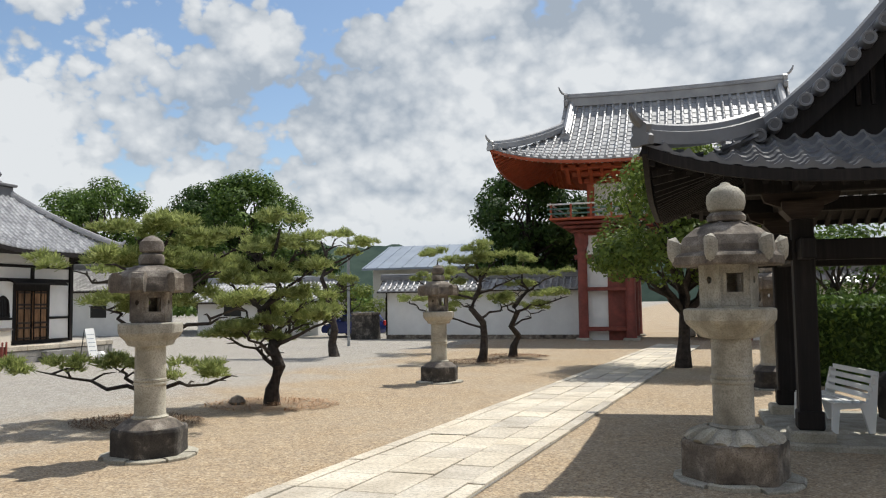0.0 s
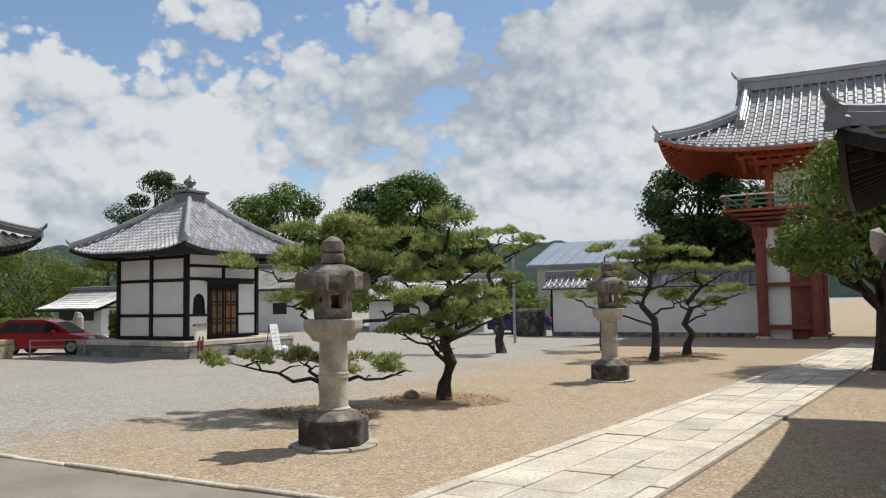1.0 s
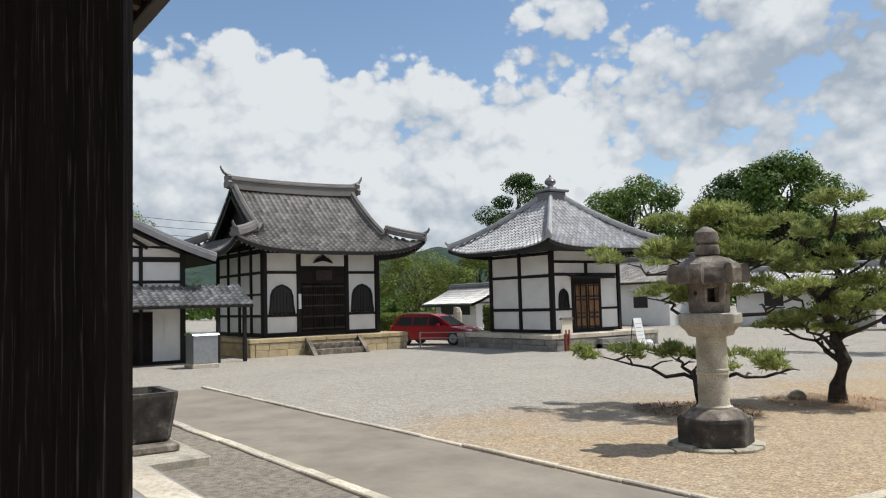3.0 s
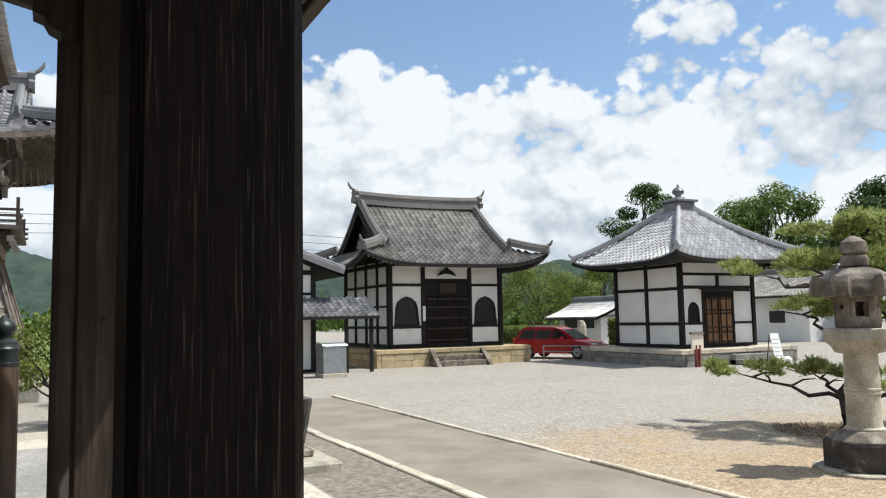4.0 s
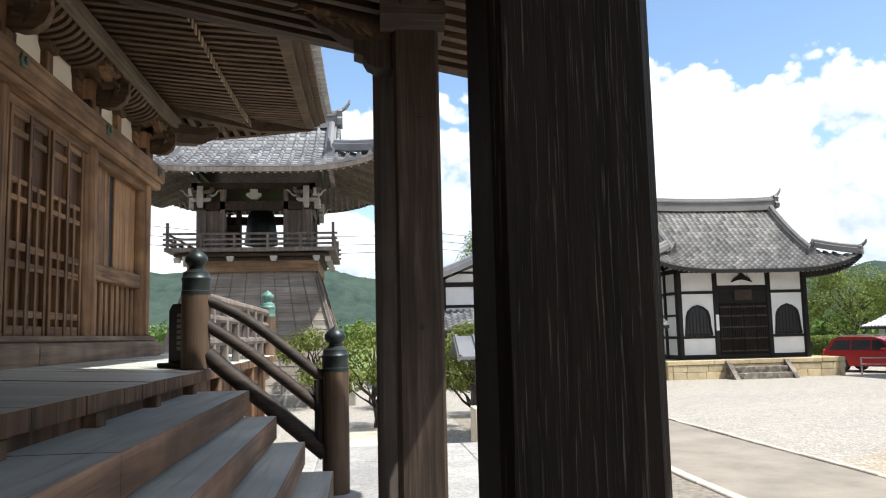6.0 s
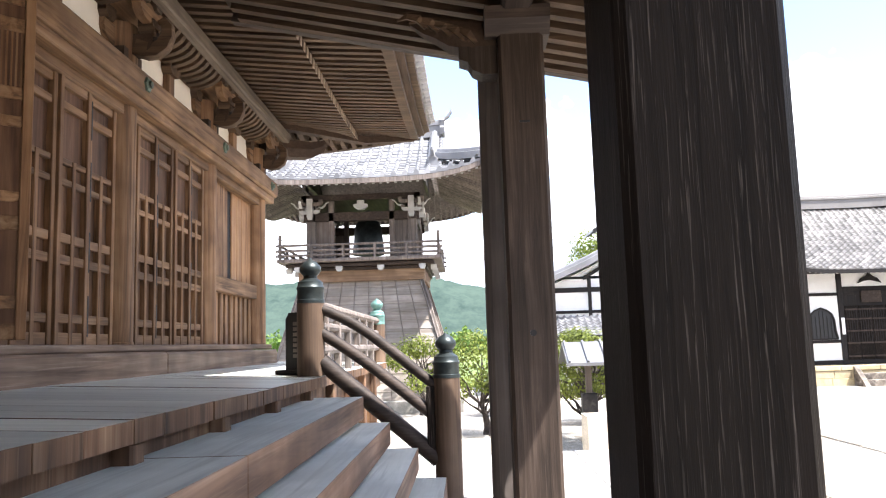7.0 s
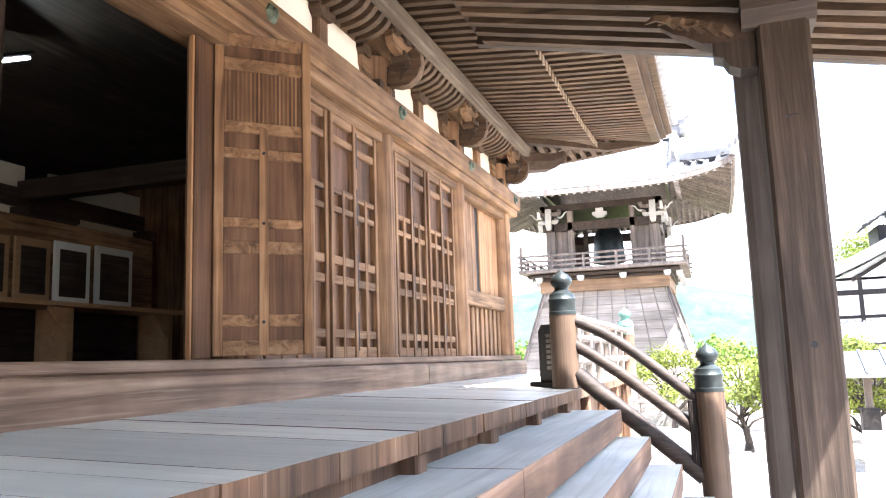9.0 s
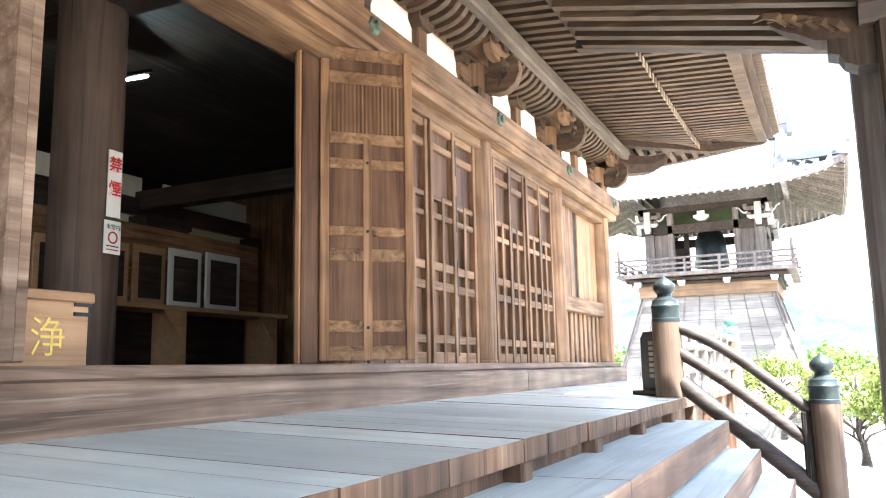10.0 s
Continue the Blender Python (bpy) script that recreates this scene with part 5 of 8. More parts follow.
    while y > -8.5:
        l = lift(EY0 - y)
        xa = min(CX0, hip_x(y)) if y > FY else CX0
        if xa > XS + 0.12:
            rafter("rafter", (xa, y, zi + l * 0.6), (XS, y, zs - 0.06 + l * 0.8), 0.088, 0.11)
        xb = min(XS + 0.1, hip_x(y))
        if xb > XE + 0.08:
            rafter("flying_rafter", (xb, y, zs + 0.065 + l * 0.9), (XE, y, zo + l), 0.082, 0.095)
        y -= 0.186
    P("hip_rafter", Geo().sweep([(-0.08, -0.06), (0.08, -0.06), (0.08, 0.06), (-0.08, 0.06)], [(CX0, FY, 5.98), (XS - 0.1, YS + 0.1, 6.0), (EX0 + 0.02, EY0 - 0.02, zo + 0.30)]), WOOD_SHADE)
    # carved dark end of the corner beam below the hip
    P("corner_nosing", Geo().sweep([(-0.10, -0.11), (0.10, -0.11), (0.12, 0.0), (0.10, 0.11), (-0.10, 0.11), (-0.12, 0.0)], [(CX0 - 0.1, FY + 0.1, 5.62), (CX0 - 0.45, FY + 0.46, 5.60), (CX0 - 0.72, FY + 0.72, 5.64), (CX0 - 0.88, FY + 0.88, 5.73), (CX0 - 0.96, FY + 0.97, 5.82)], scales=[1.3, 1.3, 1.2, 0.9, 0.5]), WOOD_SHADE)
    us = [k * 0.4 for k in range(48)]
    xs = [EX0 + u for u in us]
    ys = [EY0 - u for u in us[:32]]
    sec = [(-0.03, -0.03), (0.03, -0.03), (0.03, 0.03), (-0.03, 0.03)]
    P("rafter_stop", Geo().sweep(sec, [(max(xx, XS), YS - 0.05, zs + 0.03 + lift(xx - EX0) * 0.85) for xx in xs if xx > XS - 0.4]), WOOD_SHADE)
    P("rafter_stop", Geo().sweep(sec, [(XS - 0.06, min(yy, YS), zs + 0.02 + lift(EY0 - yy) * 0.85) for yy in ys if yy < YS + 0.4]), WOOD_BROWN_Y)
    g = Geo()
    vs = []
    for u, xx in zip(us, xs):
        l = lift(u)
        vs += [(xx, max(min(hip_y(xx), EY0), FY - 0.3) if xx < CX0 else FY - 0.3, zi + 0.07 + l * 0.7), (xx, max(YS, min(hip_y(xx), EY0)), zs + 0.12 + l * 0.9), (xx, EY0, zo + 0.055 + l)]
    n = len(us)
    g.add(vs, [f for k in range(n - 1) for f in ((3 * k, 3 * k + 1, 3 * k + 4, 3 * k + 3), (3 * k + 1, 3 * k + 2, 3 * k + 5, 3 * k + 4))])
    vs = []
    for u, yy in zip(us, ys):
        l = lift(u)
        vs += [(min(max(hip_x(yy), EX0), CX0 + 0.3) if yy > FY else CX0 + 0.3, yy, zi + 0.07 + l * 0.7), (min(XS, max(hip_x(yy), EX0)), yy, zs + 0.12 + l * 0.9), (EX0, yy, zo + 0.055 + l)]
    n = len(ys)
    g.add(vs, [f for k in range(n - 1) for f in ((3 * k, 3 * k + 1, 3 * k + 4, 3 * k + 3), (3 * k + 1, 3 * k + 2, 3 * k + 5, 3 * k + 4))])
    # Boards coloured dark so that the gaps between rafters read as shade.
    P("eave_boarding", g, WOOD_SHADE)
    # stepped fascia: three boards, each standing out over the one below
    for k, (o, z) in enumerate(((0.0, 0.02), (0.10, 0.12), (0.20, 0.21))):
        sec = [(-0.07, -0.05), (0.07, -0.05), (0.07, 0.055), (-0.07, 0.055)]
        P("fascia_board", Geo().sweep(sec, [(max(xx - o, EX0 - o), EY0 + o, zo + z + lift(xx - EX0)) for xx in xs]), WOOD_BROWN_Y if k != 1 else WOOD_SHADE)
        P("fascia_board", Geo().sweep(sec, [(EX0 - o, yy + o, zo + z + lift(EY0 - yy)) for yy in ys]), WOOD_BROWN_Y)
    # round eave tiles along both edges
    et = Geo().lathe([(0.0, -0.03), (0.075, -0.03), (0.085, -0.02), (0.085, 0.5), (0.0, 0.5)], 12).mesh("eave_tile", TILE_PALE)
    x = EX0 - 0.2
    while x < 4.0:
        part("eave_tile", et, None, root, m=inv @ Matrix.Translation((x, EY0 + 0.34, 6.33 + lift(x - EX0))) @ Matrix.Rotation(PI / 2 + 0.25, 4, "X"))
        x += 0.26
    y = EY0 + 0.1
    while y > -9.0:
        part("eave_tile", et, None, root, m=inv @ Matrix.Translation((EX0 - 0.34, y, 6.33 + lift(EY0 - y))) @ Matrix.Rotation(PI / 2, 4, "Z") @ Matrix.Rotation(PI / 2 + 0.25, 4, "X"))
        y -= 0.26
    # roof body above
    sec = [(EY0 + 0.30, -0.06), (-2.4, 1.2), (-4.6, 2.8), (-6.5, 5.1), (-8.0, 7.7)]
    g = Geo()
    vs = []
    for yy, zz in sec:
        k = max(0.0, zz / 7.7)
        for u in (0.0, 1.2, 2.6, 5.0, 12.0, 24.0):
            xx = EX0 - 0.30 + k * 4 + u * (1 - 0.1 * k)
            vs.append((xx, yy, 6.33 + zz + lift(u) * (1 - k)))
    g.add(vs, [(6 * j + i, 6 * j + i + 1, 6 * j + i + 7, 6 * j + i + 6) for j in range(4) for i in range(5)])
    g.add([(EX0 - 0.3, EY0 + 0.3, 6.57), (EX0 + 3.7, -8, 14.03), (EX0 + 3.7, -16, 14.03), (EX0 - 0.3, -16, 6.3)], [(0, 1, 2, 3)])
    P("roof", g, TILE)
    P("side_wall", Geo().box(CX0 - 0.06, CX0 + 0.06, -15.8, FY, SILL - 1.4, 6.0), WOOD_BROWN_Z)
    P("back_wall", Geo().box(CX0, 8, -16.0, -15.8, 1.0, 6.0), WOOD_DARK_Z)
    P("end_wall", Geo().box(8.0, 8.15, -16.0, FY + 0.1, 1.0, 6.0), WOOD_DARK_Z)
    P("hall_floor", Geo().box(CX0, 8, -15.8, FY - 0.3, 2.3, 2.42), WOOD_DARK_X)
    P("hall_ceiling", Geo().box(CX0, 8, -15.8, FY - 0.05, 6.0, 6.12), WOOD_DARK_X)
    return root, inv


HALL, HALL_INV = build_hall()


def door_leaf(x0, y, w, z0, z1, turn):
    """Framed panel leaf swung out on its hinge: slatted head, pairs of sunk panels between rails."""
    h = z1 - z0
    ob = new("door_leaf", Geo().box(0, w, -0.008, 0.008, 0.0, h).mesh("door_leaf", WOOD_PANEL))
    ob.parent = HALL
    ob.matrix_basis = HALL_INV @ Matrix.Translation((x0, y, z0)) @ Matrix.Rotation(turn, 4, "Z")
    S = 0.062
    for a in (0, w - S):
        part("stile", Geo().box(a, a + S, -0.03, 0.03, 0, h, 0.005), WOOD_BROWN_Z, ob)
    part("mid_stile", Geo().box(w / 2 - 0.032, w / 2 + 0.032, -0.024, 0.026, 0, h * 0.70, 0.005), WOOD_BROWN_Z, ob)
    for f0, f1 in ((0.0, 0.045), (0.085, 0.122), (0.305, 0.345), (0.385, 0.415), (0.60, 0.632), (0.68, 0.717), (0.88, 0.92), (0.96, 1.0)):
        part("cross_rail", Geo().box(S, w - S, -0.022, 0.024, f0 * h, f1 * h, 0.005), WOOD_BROWN_X, ob)
    for i in range(19):
        a = S + 0.012 + (w - 2 * S - 0.024) * i / 18
        part("slat", Geo().box(a - 0.006, a + 0.006, -0.012, 0.02, 0.717 * h, 0.88 * h), WOOD_BROWN_Z, ob)
    for f in (0.10, 0.40, 0.62):
        for s in (-1, 1):
            part("stud", Geo().lathe([(0.012, 0), (0.010, 0.006), (0.0, 0.008)], 8), IRON, ob, m=Matrix.Translation((w / 2, s * 0.026, f * h)) @ Matrix.Rotation(-s * PI / 2, 4, "X"))
    return ob


def lattice_leaf(x0, x1, y, z0, z1, cols=2):
    """Closed folding leaf: sunk boards between bars, with pairs of rails; the head panels are undivided."""
    w, h = x1 - x0, z1 - z0
    ob = new("door_leaf", Geo().box(0, w, -0.03, -0.012, 0.0, h).mesh("door_leaf", WOOD_PANEL))
    ob.parent = HALL
    ob.matrix_basis = HALL_INV @ Matrix.Translation((x0, y, z0))
    S = 0.055
    for i in range(cols + 1):
        a = (w - S) * i / cols
        part("stile", Geo().box(a, a + S, -0.03, 0.040 if i in (0, cols) else 0.034, 0, h * (1.0 if i in (0, cols) else 0.69), 0.005), WOOD_BROWN_Z, ob)
    for f0, f1 in ((0.0, 0.045), (0.08, 0.114), (0.295, 0.33), (0.375, 0.41), (0.59, 0.615), (0.668, 0.692), (0.88, 0.91), (0.965, 1.0)):
        part("cross_rail", Geo().box(S, w - S, -0.026, 0.027, f0 * h, f1 * h, 0.005), WOOD_BROWN_X, ob)
    return ob


ztop = LINT - 0.02
door_leaf(-4.974, -2.653, 0.66, SILL + 0.02, ztop + 0.10, 3 * PI / 4 - 0.02)
for a, b, cols in ((-9.98, -7.99, 2), (-7.57, -5.50, 2)):
    n = 4
    for i in range(n):
        lattice_leaf(a + (b - a) * i / n + 0.004, a + (b - a) * (i + 1) / n - 0.004, FY + 0.08 + 0.022 * (i % 2), SILL, ztop, cols)
    # hinge rods standing between the folding leaves
    for i in (1, 3):
        xx = a + (b - a) * i / n
        for f in (0.02, 0.27, 0.55, 0.80):
            part("hinge_rod", Geo().box(xx - 0.011, xx + 0.011, FY + 0.115, FY + 0.145, SILL + 0.02 + f * (ztop - SILL), SILL + 0.02 + (f + 0.16) * (ztop - SILL), 0.004), IRON, HALL, m=HALL_INV)
    for xx in (a - 0.05, b + 0.05):
        part("door_frame", Geo().box(xx - 0.045, xx + 0.045, FY - 0.06, FY + 0.10, SILL, ztop, 0.008), WOOD_BROWN_Z, HALL, m=HALL_INV)
# board bay by the corner: two tall boards and a narrow dark gap over a rail, battens below
part("board_wall", Geo().box(-12.4, -10.36, FY - 0.04, FY, SILL, ztop), WOOD_PANEL, HALL, m=HALL_INV)
part("bay_rail", Geo().box(-12.4, -10.36, FY - 0.06, FY + 0.12, 3.16, 3.36, 0.012), WOOD_BROWN_X, HALL, m=HALL_INV)
for i in range(9):
    x = -12.38 + i * 0.225
    part("batten", Geo().box(x, x + 0.13, FY, FY + 0.035, SILL, 3.16, 0.008), WOOD_BROWN_Z, HALL, m=HALL_INV)
part("shutter", Geo().box(-11.16, -10.40, FY, FY + 0.05, 3.36, ztop, 0.008), WOOD_BROWN_Z, HALL, m=HALL_INV)
# A thin black sheet stands in for the unlit gap.
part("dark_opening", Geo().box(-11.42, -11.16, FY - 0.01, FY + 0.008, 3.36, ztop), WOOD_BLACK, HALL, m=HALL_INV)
for i in range(4):
    x = -12.38 + i * 0.24
    part("slid_board", Geo().box(x + 0.004, x + 0.236, FY, FY + 0.03, 3.36, ztop, 0.008), WOOD_FRESH, HALL, m=HALL_INV)
# folded leaves at the other side of the open bay, seen edge on
for k, a in enumerate((-2.56, -2.63)):
    part("folded_leaf", Geo().box(a - 0.03, a + 0.03, FY - 0.35, FY + 0.34 - 0.03 * k, SILL + 0.01, ztop + 0.1, 0.008), WOOD_SILL, HALL, m=HALL_INV)
part("jamb", Geo().box(-5.02, -4.79, FY - 0.02, FY + 0.07, SILL, ztop, 0.012), WOOD_PANEL, HALL, m=HALL_INV)
# Orange strip painted in for the light on the reveal's edge.
part("jamb_edge", Geo().box(-4.79, -4.77, FY + 0.015, FY + 0.05, SILL, ztop, 0.01), WOOD_FRESH, HALL, m=HALL_INV)


def build_canopy():
    """Roof over the stairs, carried by the posts: beams, rafters, edge."""
    root = thing("stair_canopy", (-2.0, 0.9, PZ), "timber canopy roof over the hall stairs with carved beam ends", "canopy")
    inv = Matrix.Translation((2.0, -0.9, -PZ))
    P = lambda name, g, mat, label="", smooth=False: part(name, g, mat, root, label, smooth, m=inv)
    zc = lambda y: 4.83 - 0.21 * y
    for x in (-5.95, -2.18, 1.59):
        P("bearing_block", Geo().prism([(-0.15, 0), (0.15, 0), (0.24, 0.09), (0.24, 0.18), (-0.24, 0.18), (-0.24, 0.09)], -0.22, 0.22, Matrix.Translation((x, 0.94, 4.46))), WOOD_DARK_Y)
        g = Geo()
        pts = [(x, 0.80, 4.50), (x, 0.64, 4.50), (x, 0.50, 4.52), (x, 0.40, 4.57), (x, 0.32, 4.59), (x, 0.22, 4.64)]
        g.sweep([(-0.08, -0.09), (0.08, -0.09), (0.10, 0.0), (0.08, 0.09), (-0.08, 0.09), (-0.10, 0.0)], pts, scales=[1, 1.1, 1.0, 0.8, 0.6, 0.3])
        P("carved_nosing", g, WOOD_SHADE, "carved foliage beam end", True)
        P("bracket_nose", Geo().prism([(0.02, 0.20), (0.02, 0.0), (-0.10, 0.0), (-0.17, 0.035), (-0.20, 0.09), (-0.26, 0.11), (-0.26, 0.20)], -0.09, 0.09, Matrix.Translation((x, 0.80, 4.22)) @ Matrix.Rotation(PI / 2, 4, "Z")), WOOD_POST)
        for k in range(5):
            y0 = 0.66 - 0.085 * k
            bl = [(x + 0.095, y0, 4.44 + 0.03 * k), (x + 0.115, y0 - 0.05, 4.50 + 0.03 * k), (x + 0.105, y0 - 0.13, 4.545 + 0.025 * k), (x + 0.08, y0 - 0.20, 4.545 + 0.02 * k)]
            P("carved_leaf", Geo().sweep([(-0.012, -0.022), (0.012, -0.022), (0.016, 0.0), (0.012, 0.022), (-0.012, 0.022)], bl, scales=[0.7, 1.2, 0.9, 0.25]), WOOD_BROWN_Y)
        for k in range(3):
            yc, zk = 0.60 - 0.12 * k, 4.47 + 0.05 * k
            sp = [(x + 0.10 - 0.01 * k, yc + (0.042 - 0.003 * q) * math.cos(q * 0.7), zk + (0.042 - 0.003 * q) * math.sin(q * 0.7)) for q in range(13)]
            P("carved_curl", Geo().tube(sp, 0.009, 5), WOOD_BROWN_Y)
    P("canopy_purlin", Geo().box(-7.0, 2.75, 0.84, 1.04, zc(0.94) - 0.02, zc(0.94) + 0.12, 0.02), WOOD_DARK_X)
    rm = Geo().bar((0, -1.3, zc(-1.3) + 0.13), (0, 2.12, zc(2.12) + 0.13), 0.085, 0.11).mesh("rafter", WOOD_BROWN_Y)
    x = -7.0
    while x < 2.75:
        part("rafter", rm, None, root, m=inv @ Matrix.Translation((x, 0, 0)))
        x += 0.205
    g = Geo()
    za, zb_ = zc(-1.4) + 0.185, zc(2.2) + 0.185
    g.add([(-7.15, -1.4, za), (2.8, -1.4, za), (2.8, 2.2, zb_), (-7.15, 2.2, zb_), (-7.15, -1.4, za + 0.1), (2.8, -1.4, za + 0.1), (2.8, 2.2, zb_ + 0.1), (-7.15, 2.2, zb_ + 0.1)],
          [(0, 1, 2, 3), (7, 6, 5, 4), (0, 3, 7, 4), (3, 2, 6, 7), (0, 4, 5, 1), (1, 5, 6, 2)])
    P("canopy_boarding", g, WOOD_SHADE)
    P("verge_board", Geo().bar((-7.13, -1.38, zc(-1.38) + 0.19), (-7.13, 2.2, zc(2.2) + 0.19), 0.09, 0.20), WOOD_DARK_Y)
    P("eave_board", Geo().box(-7.1, 2.75, 2.13, 2.23, zc(2.15) + 0.05, zc(2.15) + 0.24, 0.01), WOOD_DARK_X)
    et = Geo().lathe([(0.0, -0.03), (0.085, -0.03), (0.085, 2.9), (0.0, 2.9)], 10).mesh("cover_tile", TILE)
    x = -7.05
    while x < 2.75:
        part("cover_tile", et, None, root, m=inv @ Matrix.Translation((x, 2.26, zc(2.26) + 0.36)) @ Matrix.Rotation(PI / 2 - 0.207, 4, "X"))
        x += 0.26
    return root


build_canopy()


# ---- inside the hall ----
def build_interior():
    col = thing("inner_column", (-4.45, -4.3, 2.42), "thick round inner column carrying two notices", "column")
    part("shaft", Geo().lathe([(0.24, 0), (0.24, 3.5)], 22), WOOD_INNER, col, smooth=True)
    part("bracket", Geo().prism([(-0.15, 2.7), (0.15, 2.7), (0.34, 2.84), (0.34, 3.05), (-0.34, 3.05), (-0.34, 2.84)], -0.2, 0.2), WOOD_DARK_X, col)
    rot = Matrix.Translation((-0.03, 0.232, 0)) @ Matrix.Rotation(0.05, 4, "Z")
    for name, z0, z1, w, chars, mat, size in (("no_smoking_notice", 3.53, 4.01, 0.125, "禁煙", INK_RED, 0.115), ("hall_notice", 3.27, 3.505, 0.15, "", INK_BLACK, 0.042)):
        n = thing(name, Matrix.Translation((-4.45, -4.3, z0)) @ rot, "white notice with red writing on a column" if chars else "small white notice with a red mark", "notice")
        part("panel", Geo().box(-w / 2, w / 2, 0.012, 0.022, 0, z1 - z0, 0.003), PAPER, n)
        if chars:
            for k, ch in enumerate(chars):
                cu = bpy.data.curves.new("character", "FONT")
                cu.body, cu.size, cu.align_x, cu.extrude, cu.offset = ch, size, "CENTER", 0.001, 0.0025
                me = bpy.data.meshes.new_from_object(bpy.data.objects.new("tmp", cu))
                me.materials.append(mat)
                part("character", me, None, n, m=Matrix.Translation((0, 0.025, (z1 - z0) * (0.70 - 0.36 * k))) @ Matrix.Rotation(PI, 4, "Z") @ Matrix.Rotation(PI / 2, 4, "X"))
        else:
            cu = bpy.data.curves.new("character", "FONT")
            cu.body, cu.size, cu.align_x, cu.extrude = "本堂内", size, "CENTER", 0.001
            me = bpy.data.meshes.new_from_object(bpy.data.objects.new("tmp", cu))
            me.materials.append(mat)
            part("character", me, None, n, m=Matrix.Translation((0, 0.025, 0.175)) @ Matrix.Rotation(PI, 4, "Z") @ Matrix.Rotation(PI / 2, 4, "X"))
            ring = Geo().sweep([(0.006, -0.002), (0.006, 0.002), (-0.006, 0.002), (-0.006, -0.002)], [(0.038 * math.cos(i * PI / 10), 0.024, 0.115 + 0.038 * math.sin(i * PI / 10)) for i in range(21)], up=(0, 1, 0))
            part("ring_mark", ring, INK_RED, n)
            for i in range(2):
                part("writing_bar", Geo().box(-0.055, 0.055, 0.022, 0.024, 0.025 + i * 0.025, 0.033 + i * 0.025), INK_BLACK if i else INK_RED, n)
    b = thing("offering_box", (-3.40, -3.35, 2.42), "pale wooden offering box with a gold character", "box")
    part("body", Geo().box(-0.20, 0.45, -0.35, 0.16, 0.0, 0.43, 0.01), WOOD_PALE, b)
    part("lid", Geo().box(-0.22, 0.47, -0.38, 0.18, 0.40, 0.455, 0.008), WOOD_PALE, b)
    for z in (0.33, 0.38):
        part("corner_strap", Geo().box(-0.21, -0.10, 0.155, 0.168, z, z + 0.02), IRON, b)
    cu = bpy.data.curves.new("character", "FONT")
    cu.body, cu.size, cu.align_x, cu.extrude, cu.offset = "浄", 0.215, "CENTER", 0.001, -0.0005
    me = bpy.data.meshes.new_from_object(bpy.data.objects.new("tmp", cu))
    me.materials.append(GOLD)
    part("character", me, None, b, "gold brushed character", m=Matrix.Translation((0.05, 0.165, 0.135)) @ Matrix.Rotation(PI, 4, "Z") @ Matrix.Rotation(PI / 2, 4, "X"))
    t = thing("display_table", (-9.9, -8.6, 2.42), "long pale wooden table against the inner wall", "table")
    part("tabletop", Geo().box(-2.2, 2.6, -0.35, 0.35, 0.95, 1.02, 0.008), WOOD_PALE, t)
    for x in (-1.9, 0.3, 2.3):
        part("leg", Geo().box(x - 0.06, x + 0.06, -0.3, 0.3, 0, 0.95, 0.008), WOOD_PALE, t)
        part("brace", Geo().prism([(x + 0.06, 0.55), (x + 0.06, 0.95), (x + 0.42, 0.95)], 0.26, 0.30), WOOD_PALE, t)
    part("back_frame", Geo().box(-2.2, 2.6, -0.42, -0.34, 1.02, 2.3, 0.008), WOOD_BROWN_X, t)
    for k, (x, w, h) in enumerate(((-1.0, 0.82, 0.98), (-0.12, 0.7, 0.95), (0.62, 0.62, 0.92), (1.3, 0.55, 0.9), (1.95, 0.5, 0.88), (2.4, 0.36, 0.85))):
        f = thing("framed_picture", (-9.9 + x, -8.72, 3.44), "framed pale picture standing on the table", "picture", "pictures on the table")
        part("frame", Geo().box(-w / 2, w / 2, -0.03, 0.02, 0, h, 0.008), PAPER if k in (0, 1, 4) else WOOD_PALE, f)
        part("print", Geo().box(-w / 2 + 0.09, w / 2 - 0.09, 0.02, 0.026, 0.12, h - 0.12), WOOD_DARK_X, f)
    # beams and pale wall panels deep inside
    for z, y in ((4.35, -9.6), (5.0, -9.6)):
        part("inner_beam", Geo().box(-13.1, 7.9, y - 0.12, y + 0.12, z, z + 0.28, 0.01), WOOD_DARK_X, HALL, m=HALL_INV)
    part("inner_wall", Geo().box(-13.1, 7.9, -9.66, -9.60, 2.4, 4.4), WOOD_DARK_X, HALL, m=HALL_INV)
    for a in (-12.6, -9.9, -7.2, -4.5):
        part("inner_panel", Geo().box(a, a + 2.2, -9.66, -9.60, 4.63, 5.0), PLASTER_CREAM, HALL, m=HALL_INV)
        part("inner_panel", Geo().box(a, a + 2.2, -9.66, -9.60, 5.28, 5.66), PLASTER_CREAM, HALL, m=HALL_INV)
        part("inner_bracket", Geo().prism([(-0.12, 0), (0.12, 0), (0.5, 0.2), (0.5, 0.34), (-0.5, 0.34), (-0.5, 0.2)], -0.2, 0.2, Matrix.Translation((a - 0.25, -9.4, 4.63))), WOOD_DARK_X, HALL, m=HALL_INV)
    for x in (-9.9, -4.5):
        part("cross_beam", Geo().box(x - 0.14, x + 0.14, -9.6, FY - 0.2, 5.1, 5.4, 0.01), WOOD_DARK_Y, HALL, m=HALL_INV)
    lamp = thing("tube_lamp", (-6.4, -6.05, 5.56), "thin white fluorescent tube lamp under the ceiling", "lamp")
    part("tube", Geo().tube([(0.21, 0, -0.1), (-0.21, 0.0, 0.1)], 0.013, 8), TUBE, lamp)
